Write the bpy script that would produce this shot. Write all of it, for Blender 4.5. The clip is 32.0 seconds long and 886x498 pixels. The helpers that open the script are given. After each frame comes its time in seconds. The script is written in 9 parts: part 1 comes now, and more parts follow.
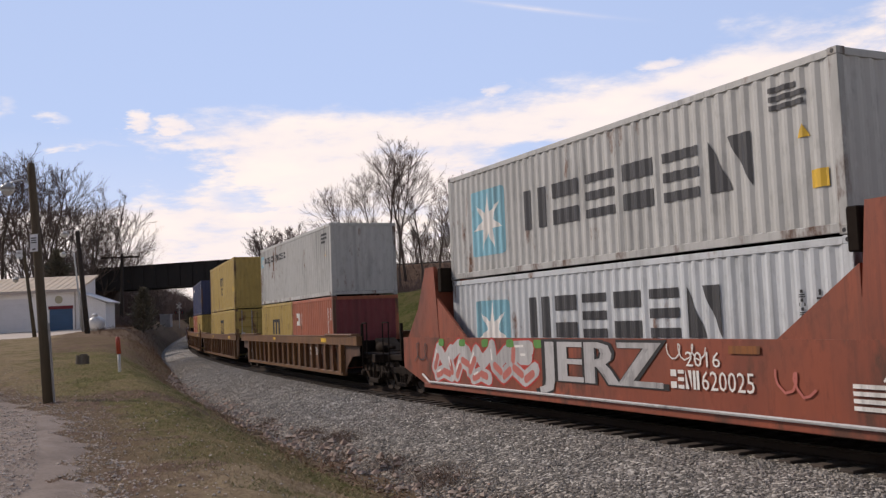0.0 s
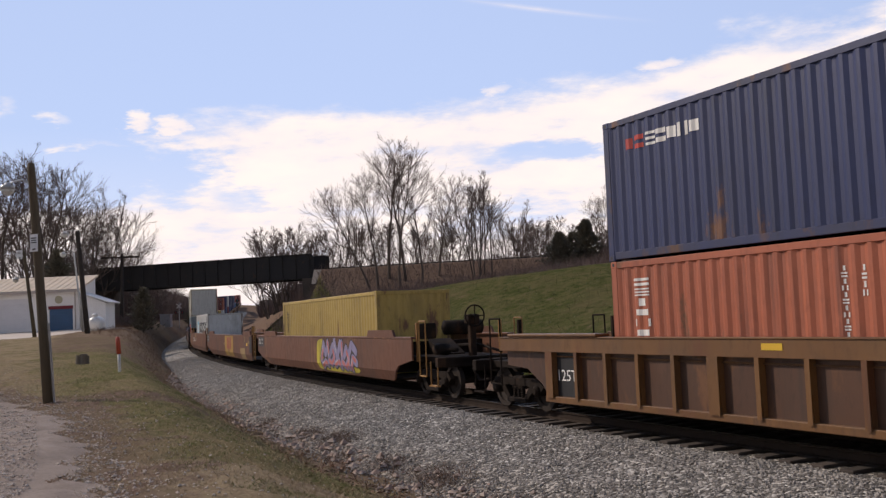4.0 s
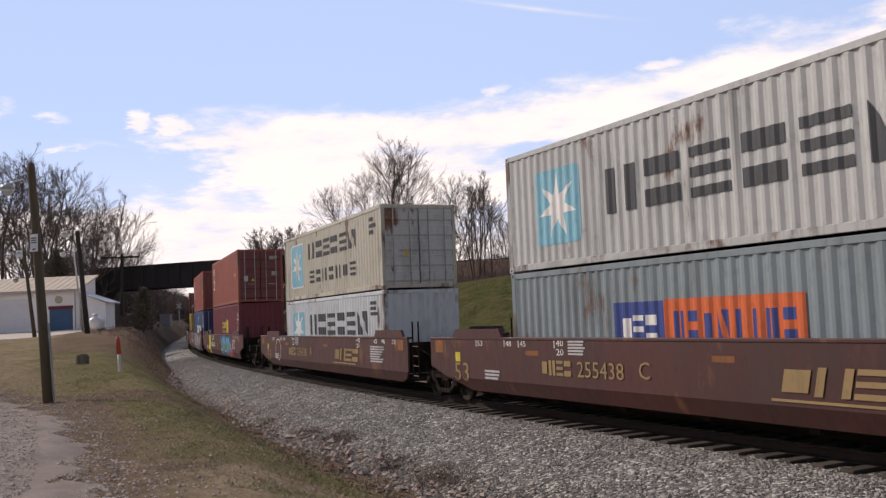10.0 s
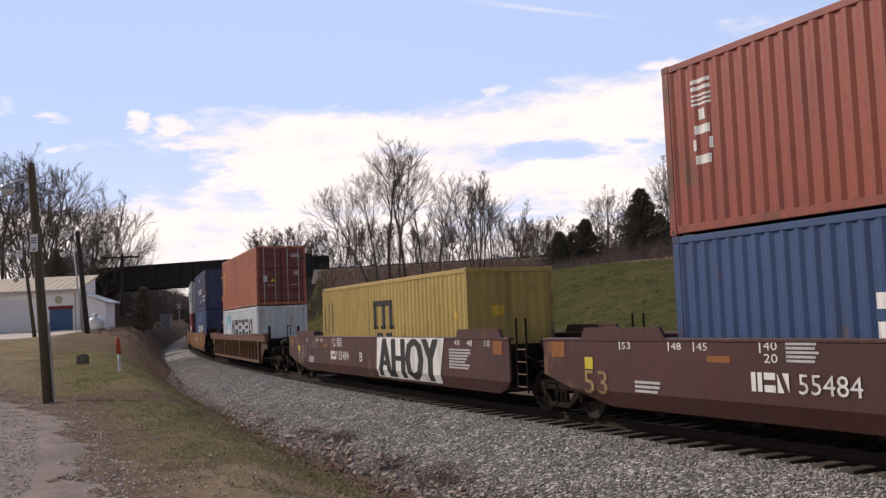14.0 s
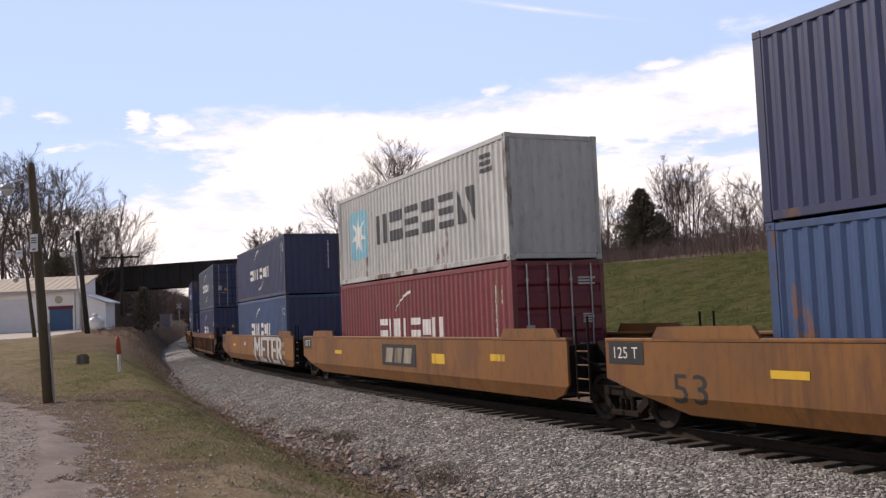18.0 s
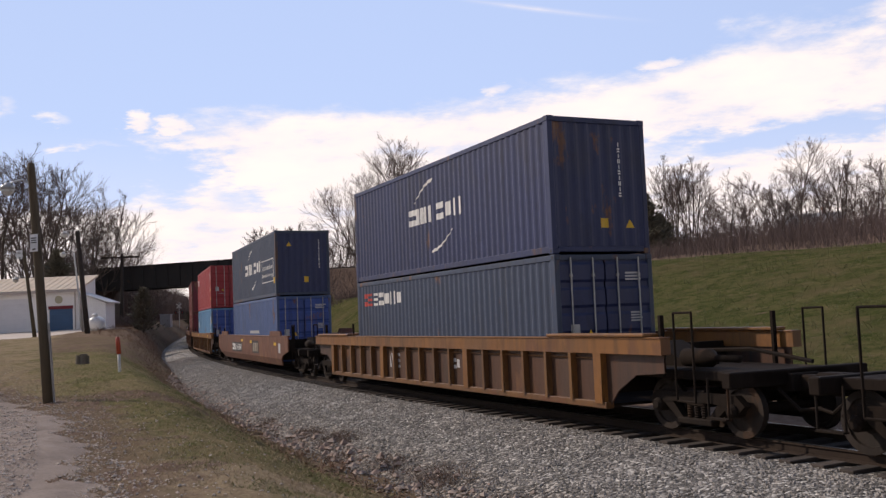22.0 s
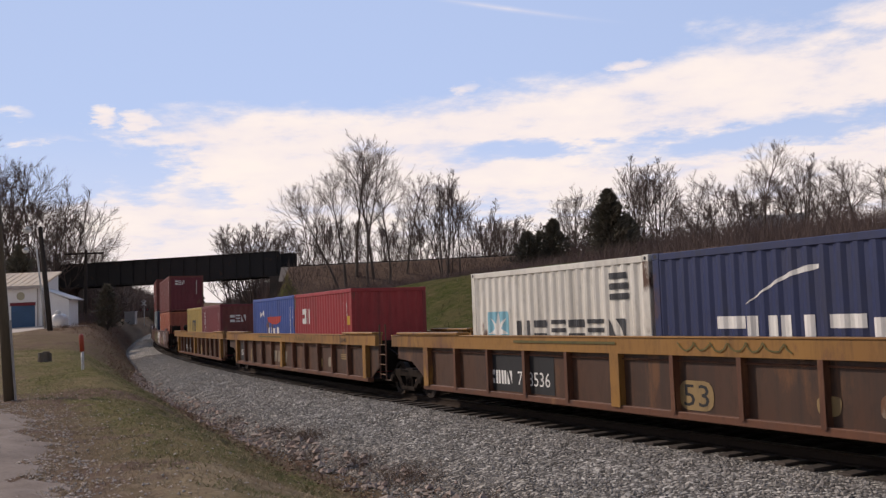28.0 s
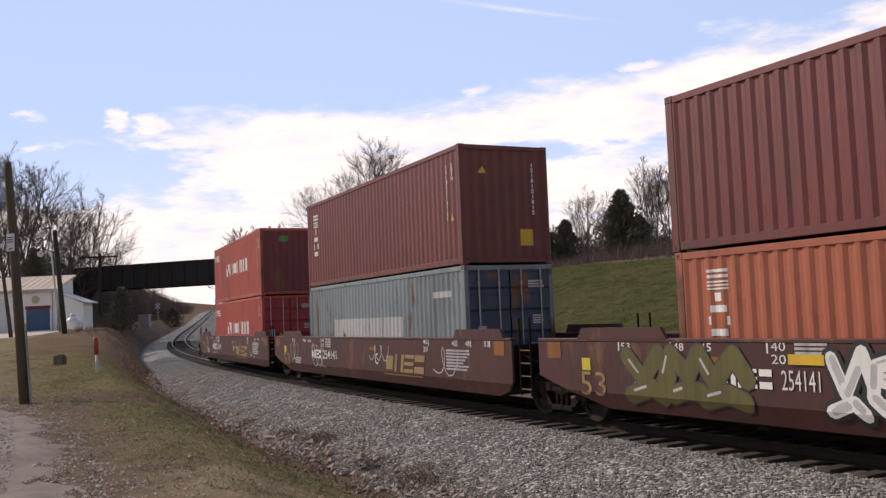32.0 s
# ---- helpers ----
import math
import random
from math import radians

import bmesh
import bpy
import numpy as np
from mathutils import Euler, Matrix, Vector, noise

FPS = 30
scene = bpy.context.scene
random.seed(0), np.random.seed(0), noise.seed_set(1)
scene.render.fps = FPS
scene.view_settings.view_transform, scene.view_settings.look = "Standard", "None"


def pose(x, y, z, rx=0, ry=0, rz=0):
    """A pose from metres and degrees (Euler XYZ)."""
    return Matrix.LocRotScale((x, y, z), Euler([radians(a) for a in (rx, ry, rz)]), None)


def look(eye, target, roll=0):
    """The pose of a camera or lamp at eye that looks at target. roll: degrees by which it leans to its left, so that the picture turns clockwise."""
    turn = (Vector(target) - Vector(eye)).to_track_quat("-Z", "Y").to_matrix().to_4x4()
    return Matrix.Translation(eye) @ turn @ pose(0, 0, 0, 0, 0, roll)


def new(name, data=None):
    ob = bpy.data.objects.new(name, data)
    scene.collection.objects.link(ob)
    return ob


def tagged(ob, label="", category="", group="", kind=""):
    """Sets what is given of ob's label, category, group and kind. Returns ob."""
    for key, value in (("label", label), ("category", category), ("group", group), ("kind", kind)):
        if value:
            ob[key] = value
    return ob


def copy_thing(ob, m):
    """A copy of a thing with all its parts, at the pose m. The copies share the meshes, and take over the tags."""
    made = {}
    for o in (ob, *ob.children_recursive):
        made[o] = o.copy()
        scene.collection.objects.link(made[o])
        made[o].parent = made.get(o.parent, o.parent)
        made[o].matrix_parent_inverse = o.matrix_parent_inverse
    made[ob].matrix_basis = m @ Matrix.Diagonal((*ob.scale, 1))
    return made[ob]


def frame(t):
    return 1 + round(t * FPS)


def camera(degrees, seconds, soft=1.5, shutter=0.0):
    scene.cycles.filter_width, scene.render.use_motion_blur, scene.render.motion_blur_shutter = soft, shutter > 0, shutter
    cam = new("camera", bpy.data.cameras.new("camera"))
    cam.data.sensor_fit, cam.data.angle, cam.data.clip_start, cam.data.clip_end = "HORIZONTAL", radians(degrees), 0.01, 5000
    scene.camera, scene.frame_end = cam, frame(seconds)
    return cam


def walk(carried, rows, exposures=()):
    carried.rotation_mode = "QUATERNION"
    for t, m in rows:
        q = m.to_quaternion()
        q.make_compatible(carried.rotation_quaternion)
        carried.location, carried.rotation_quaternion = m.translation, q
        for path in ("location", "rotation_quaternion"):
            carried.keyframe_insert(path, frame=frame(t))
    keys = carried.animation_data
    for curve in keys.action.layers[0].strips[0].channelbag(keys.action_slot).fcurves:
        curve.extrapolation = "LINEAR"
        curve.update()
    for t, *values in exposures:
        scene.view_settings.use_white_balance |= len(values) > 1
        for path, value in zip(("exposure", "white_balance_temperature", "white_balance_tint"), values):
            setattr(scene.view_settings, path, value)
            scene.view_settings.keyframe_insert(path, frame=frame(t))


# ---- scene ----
EYE = (0.0, 0.0, 2.13)
STILL = (94.044, 2.592, 0.183)
cam = camera(50.77, 32.0, soft=1.35)
walk(cam, [(t, pose(*EYE, *turn)) for t, *turn in (
    (0.0, *STILL), (8.0, *STILL), (16.0, *STILL), (21.0, *STILL), (22.0, *STILL),
    (22.5, 94.038, 2.661, 1.458), (23.0, 94.15, 2.621, 1.131), (23.5, 93.61, 2.743, 0.448),
    (24.0, 93.778, 2.664, 1.245), (24.5, 93.695, 2.276, 0.181), (25.0, 93.785, 2.316, -0.147),
    (25.5, 93.915, 2.191, -0.222), (26.5, 93.91, 2.2, -0.62), (27.5, 93.901, 2.214, -1.086), (28.0, 93.865, 2.357, -1.792),
    (28.5, 93.939, 2.453, -1.908), (29.0, 93.976, 2.433, -1.786), (29.5, 93.908, 2.488, -1.517),
    (30.0, 93.94, 2.55, -1.314), (30.5, 93.986, 2.46, -1.107), (31.0, 93.991, 2.587, -1.045),
    (31.5, 94.004, 2.511, -0.95), (32.0, 94.008, 2.567, -1.019))],
    exposures=[(0.0, -0.14, 7050, 18), (1.0, -0.06, 7050, 18), (2.0, -0.04, 7050, 18), (3.0, -0.06, 7050, 18), (4.5, -0.11, 7050, 18), (6.0, -0.20, 7050, 18), (7.0, -0.20, 7050, 18), (8.0, -0.20, 7050, 18), (9.0, -0.06, 7050, 18), (10.0, 0.00, 7050, 18), (11.0, -0.06, 7050, 18),
        (12.0, 0.00, 7050, 18), (13.0, 0.14, 7050, 18), (14.0, 0.00, 7050, 18), (17.0, 0.00, 7050, 18), (18.0, 0.12, 7050, 18), (19.0, 0.06, 7050, 18), (20.0, 0.14, 7050, 18), (21.0, 0.24, 7050, 18),
        (22.0, -0.03, 7050, 18), (23.0, -0.03, 7050, 18), (24.0, 0.22, 7050, 18), (25.0, -0.03, 7050, 18), (26.5, -0.11, 7050, 18), (28.0, -0.20, 7050, 18), (29.0, -0.21, 7050, 18), (30.0, -0.22, 7050, 18), (31.0, -0.19, 7050, 18), (32.0, 0.02, 7050, 18)])

# ---- light ----
SUN_AZIMUTH, SUN_HEIGHT = -66.0, 36.0   # degrees from north (+y), clockwise; degrees up


def sky():
    world = bpy.data.worlds.new("sky")
    scene.world = world
    world.use_nodes = True
    nt = world.node_tree
    nt.nodes.clear()
    n, k = nt.nodes.new, nt.links.new
    out, bg = n("ShaderNodeOutputWorld"), n("ShaderNodeBackground")
    tex = n("ShaderNodeTexSky")
    tex.sky_type, tex.sun_disc = "NISHITA", False
    tex.sun_elevation, tex.sun_rotation = radians(SUN_HEIGHT), radians(SUN_AZIMUTH)
    tex.air_density, tex.dust_density, tex.ozone_density = 1.0, 0.6, 1.6
    co, sep = n("ShaderNodeTexCoord"), n("ShaderNodeSeparateXYZ")
    k(co.outputs["Generated"], sep.inputs[0])

    def maths(op, a, b=None, clamp=False):
        m = n("ShaderNodeMath")
        m.operation, m.use_clamp = op, clamp
        for i, v in enumerate((a, b)):
            if v is None:
                continue
            if isinstance(v, (int, float)):
                m.inputs[i].default_value = v
            else:
                k(v, m.inputs[i])
        return m.outputs[0]

    # clouds lie in a flat layer: the direction is spread out towards the horizon
    up = maths("MAXIMUM", sep.outputs[2], 0.02)
    flat = n("ShaderNodeCombineXYZ")
    k(maths("DIVIDE", sep.outputs[0], maths("ADD", up, 0.16)), flat.inputs[0])
    k(maths("DIVIDE", sep.outputs[1], maths("ADD", up, 0.16)), flat.inputs[1])
    k(maths("MULTIPLY", sep.outputs[2], 3.0), flat.inputs[2])
    big, fine = n("ShaderNodeTexNoise"), n("ShaderNodeTexNoise")
    for tx, sc, det, rough in ((big, 2.6, 9.0, 0.55), (fine, 7.0, 9.0, 0.62)):
        tx.inputs["Scale"].default_value, tx.inputs["Detail"].default_value = sc, det
        tx.inputs["Roughness"].default_value = rough
        k(flat.outputs[0], tx.inputs["Vector"])
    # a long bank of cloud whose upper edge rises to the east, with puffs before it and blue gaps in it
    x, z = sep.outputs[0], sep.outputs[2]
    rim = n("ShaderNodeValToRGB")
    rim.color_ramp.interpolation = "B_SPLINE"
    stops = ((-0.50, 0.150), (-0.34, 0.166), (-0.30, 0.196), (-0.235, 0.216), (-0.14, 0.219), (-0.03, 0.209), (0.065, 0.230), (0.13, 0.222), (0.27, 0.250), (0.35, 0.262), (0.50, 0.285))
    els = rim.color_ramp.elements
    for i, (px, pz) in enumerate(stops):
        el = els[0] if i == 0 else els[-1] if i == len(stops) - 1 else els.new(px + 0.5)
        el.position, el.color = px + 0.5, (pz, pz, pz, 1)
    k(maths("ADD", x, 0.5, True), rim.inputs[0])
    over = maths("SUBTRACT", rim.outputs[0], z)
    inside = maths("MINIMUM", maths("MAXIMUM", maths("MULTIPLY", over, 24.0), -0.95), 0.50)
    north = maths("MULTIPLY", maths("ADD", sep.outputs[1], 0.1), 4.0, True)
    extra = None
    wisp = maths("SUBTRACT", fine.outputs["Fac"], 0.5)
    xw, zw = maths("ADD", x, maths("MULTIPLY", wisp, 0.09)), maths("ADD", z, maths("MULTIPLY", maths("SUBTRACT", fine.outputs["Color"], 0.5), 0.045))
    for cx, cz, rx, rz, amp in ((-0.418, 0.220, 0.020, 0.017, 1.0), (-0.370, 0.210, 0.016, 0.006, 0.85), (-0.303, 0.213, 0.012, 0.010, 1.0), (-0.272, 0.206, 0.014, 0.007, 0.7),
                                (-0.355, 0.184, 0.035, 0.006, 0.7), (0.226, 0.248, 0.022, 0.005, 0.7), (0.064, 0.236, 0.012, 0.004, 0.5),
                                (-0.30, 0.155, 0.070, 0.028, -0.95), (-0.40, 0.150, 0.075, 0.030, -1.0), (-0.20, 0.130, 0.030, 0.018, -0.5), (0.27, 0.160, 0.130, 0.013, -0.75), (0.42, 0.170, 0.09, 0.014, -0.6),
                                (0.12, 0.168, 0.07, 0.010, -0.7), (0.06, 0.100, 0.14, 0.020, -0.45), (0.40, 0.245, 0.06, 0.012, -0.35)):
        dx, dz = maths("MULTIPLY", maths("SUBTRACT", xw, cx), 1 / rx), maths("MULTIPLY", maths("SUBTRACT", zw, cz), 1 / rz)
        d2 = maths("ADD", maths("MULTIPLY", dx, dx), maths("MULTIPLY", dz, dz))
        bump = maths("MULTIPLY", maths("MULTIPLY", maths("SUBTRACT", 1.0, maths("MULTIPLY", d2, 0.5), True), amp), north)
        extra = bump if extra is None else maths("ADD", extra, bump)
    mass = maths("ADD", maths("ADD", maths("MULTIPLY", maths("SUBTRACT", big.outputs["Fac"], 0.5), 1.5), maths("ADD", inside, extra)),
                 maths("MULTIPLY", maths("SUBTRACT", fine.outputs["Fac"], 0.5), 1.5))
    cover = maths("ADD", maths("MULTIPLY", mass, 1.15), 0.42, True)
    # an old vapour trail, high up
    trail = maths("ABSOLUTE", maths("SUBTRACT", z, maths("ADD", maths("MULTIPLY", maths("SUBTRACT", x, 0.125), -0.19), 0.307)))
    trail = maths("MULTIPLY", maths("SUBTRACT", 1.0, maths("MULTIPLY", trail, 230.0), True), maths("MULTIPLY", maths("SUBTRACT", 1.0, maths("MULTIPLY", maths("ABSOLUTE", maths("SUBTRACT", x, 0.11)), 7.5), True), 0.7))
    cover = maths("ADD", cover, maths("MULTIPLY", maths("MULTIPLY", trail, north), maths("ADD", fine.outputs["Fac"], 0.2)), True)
    ramp = n("ShaderNodeMapRange")
    ramp.interpolation_type = "SMOOTHSTEP"
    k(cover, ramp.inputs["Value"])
    ramp.inputs["To Max"].default_value = 0.96
    shade = n("ShaderNodeMix")
    shade.data_type = "RGBA"
    k(maths("MULTIPLY", maths("SUBTRACT", maths("ADD", maths("MULTIPLY", fine.outputs["Fac"], 0.6), maths("MULTIPLY", big.outputs["Fac"], 0.9)), 0.5), 2.2, True), shade.inputs["Factor"])
    shade.inputs["A"].default_value, shade.inputs["B"].default_value = (11.2, 11.0, 11.6, 1), (13.0, 12.5, 11.9, 1)
    mix = n("ShaderNodeMix")
    mix.data_type = "RGBA"
    k(ramp.outputs[0], mix.inputs["Factor"])
    # thin haze makes the blue paler, most of all low down
    pale, low = n("ShaderNodeMix"), n("ShaderNodeMix")
    pale.data_type = low.data_type = "RGBA"
    k(maths("MULTIPLY", maths("ADD", sep.outputs[1], 0.25), 0.62, True), pale.inputs["Factor"])
    pale.inputs["B"].default_value = (6.9, 9.5, 14.7, 1)
    k(tex.outputs[0], pale.inputs["A"])
    k(maths("MULTIPLY", maths("SUBTRACT", 0.20, z), 4.0, True), low.inputs["Factor"])
    k(pale.outputs["Result"], low.inputs["A"])
    low.inputs["B"].default_value = (9.6, 10.7, 13.0, 1)
    k(low.outputs["Result"], mix.inputs["A"])
    k(shade.outputs["Result"], mix.inputs["B"])
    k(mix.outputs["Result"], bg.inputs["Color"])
    bg.inputs["Strength"].default_value = 0.085
    k(bg.outputs[0], out.inputs[0])
    lamp = bpy.data.lights.new("sun", "SUN")
    lamp.energy, lamp.angle, lamp.color = 2.9, radians(0.6), (1.0, 0.925, 0.81)
    a, e = radians(SUN_AZIMUTH), radians(SUN_HEIGHT)
    d = Vector((math.sin(a) * math.cos(e), math.cos(a) * math.cos(e), math.sin(e)))
    new("sun", lamp).matrix_basis = look(d * 100, (0, 0, 0))


sky()


# ---- materials ----
def surf(name, col, col2=None, rough=0.6, metal=0.0, scale=0.8, spread=0.5, fine=14.0, bump=0.0, bump_scale=60.0,
         rust=0.0, rust_col=(0.16, 0.07, 0.035), streak=1.0, islands=0.0, rand=0.0, grime=0.0, drip=0.0, spec=0.5):
    """A painted, earthy or metal surface: two scales of colour change, rust or dirt in spots and streaks, fine relief."""
    m = bpy.data.materials.new(name)
    m.use_nodes = True
    nt = m.node_tree
    n, k = nt.nodes.new, nt.links.new
    bs = nt.nodes["Principled BSDF"]
    co, mp = n("ShaderNodeTexCoord"), n("ShaderNodeMapping")
    mp.inputs["Scale"].default_value = (1, 1, 1 / streak)
    k(co.outputs["Object"], mp.inputs["Vector"])
    info = n("ShaderNodeObjectInfo")
    shift = n("ShaderNodeVectorMath")
    shift.operation = "MULTIPLY_ADD"
    shift.inputs[1].default_value = (37.0, 19.0, 11.0)
    k(info.outputs["Random"], shift.inputs[0])
    k(mp.outputs[0], shift.inputs[2])

    def noise_tex(sc, detail, r=0.55):
        t = n("ShaderNodeTexNoise")
        t.inputs["Scale"].default_value, t.inputs["Detail"].default_value, t.inputs["Roughness"].default_value = sc, detail, r
        k(shift.outputs[0], t.inputs["Vector"])
        return t.outputs["Fac"]

    def mixed(fac, a, b, lo, hi):
        r = n("ShaderNodeMapRange")
        r.inputs["From Min"].default_value, r.inputs["From Max"].default_value = lo, hi
        k(fac, r.inputs["Value"])
        x = n("ShaderNodeMix")
        x.data_type = "RGBA"
        k(r.outputs[0], x.inputs["Factor"])
        for key, v in (("A", a), ("B", b)):
            if isinstance(v, tuple):
                x.inputs[key].default_value = (*v, 1)
            else:
                k(v, x.inputs[key])
        return x.outputs["Result"]

    col2 = col2 or tuple(c * 0.72 for c in col)
    big, small = noise_tex(scale, 5), noise_tex(fine, 6, 0.65)
    c = mixed(big, col, col2, 0.5 - 0.3 * spread - 0.05, 0.5 + 0.3 * spread + 0.15)
    c = mixed(small, c, tuple(v * 0.6 for v in col2), 0.52, 0.95)
    if grime:
        c = mixed(noise_tex(scale * 2.3, 6, 0.6), c, (0.045, 0.038, 0.032), 0.62 - 0.3 * grime, 1.15)
    if rust:
        spots = n("ShaderNodeMath")
        spots.operation = "MULTIPLY"
        k(noise_tex(2.2, 8, 0.7), spots.inputs[0])
        k(noise_tex(0.55, 3), spots.inputs[1])
        c = mixed(spots.outputs[0], c, rust_col, 0.40 - 0.2 * rust, 0.46 - 0.16 * rust)
    if drip:
        run = n("ShaderNodeMapping")
        run.inputs["Scale"].default_value = (5.5, 5.5, 0.45)
        k(shift.outputs[0], run.inputs["Vector"])
        tx = n("ShaderNodeTexNoise")
        tx.inputs["Scale"].default_value, tx.inputs["Detail"].default_value, tx.inputs["Roughness"].default_value = 1.0, 6, 0.65
        k(run.outputs[0], tx.inputs["Vector"])
        dirt = n("ShaderNodeMath")
        dirt.operation = "MULTIPLY"
        k(tx.outputs["Fac"], dirt.inputs[0])
        k(noise_tex(0.35, 4), dirt.inputs[1])
        c = mixed(dirt.outputs[0], c, tuple(v * 0.38 + 0.012 for v in col2), 0.27, 0.27 + 0.22 / drip)
        c = mixed(noise_tex(1.7, 9, 0.75), c, tuple(min(0.8, v * 1.22 + 0.008) for v in col), 0.58, 0.80)
    if islands:
        g = n("ShaderNodeNewGeometry")
        c = mixed(g.outputs["Random Per Island"], c, tuple(min(1.0, v * (1 + islands)) for v in col2), 0.0, 1.0)
    if rand:
        hs = n("ShaderNodeHueSaturation")
        r = n("ShaderNodeMapRange")
        r.inputs["To Min"].default_value, r.inputs["To Max"].default_value = 1 - rand, 1 + rand
        k(info.outputs["Random"], r.inputs["Value"])
        k(r.outputs[0], hs.inputs["Value"])
        k(c, hs.inputs["Color"])
        c = hs.outputs[0]
    k(c, bs.inputs["Base Color"])
    bs.inputs["Metallic"].default_value = metal
    bs.inputs["Specular IOR Level"].default_value = spec
    rr = n("ShaderNodeMapRange")
    rr.inputs["To Min"].default_value, rr.inputs["To Max"].default_value = max(0.05, rough - 0.12), min(1.0, rough + 0.15)
    k(small, rr.inputs["Value"])
    k(rr.outputs[0], bs.inputs["Roughness"])
    if bump:
        b = n("ShaderNodeBump")
        b.inputs["Strength"].default_value, b.inputs["Distance"].default_value = min(1.0, bump * 8), bump
        k(noise_tex(bump_scale, 4, 0.6), b.inputs["Height"])
        k(b.outputs[0], bs.inputs["Normal"])
    return m


MATS = {}


def paint(key):
    """Paints and coatings of the train, by name; each one is made once."""
    if key not in MATS:
        col, kw = PAINTS[key.replace("_worn", "")]
        if key.endswith("_worn"):
            kw = dict(kw, rust=min(0.8, kw["rust"] + 0.45), grime=0.5, rust_col=(0.105, 0.05, 0.028))
        MATS[key] = surf(key, col, **kw)
    return MATS[key]


def coat(col, col2=None, **kw):
    base = dict(rough=0.5, scale=0.5, fine=7.0, bump=0.004, bump_scale=5.0, streak=2.5, rust=0.25, grime=0.25, drip=1.0)
    base.update(kw)
    return col, dict(base, col2=col2)


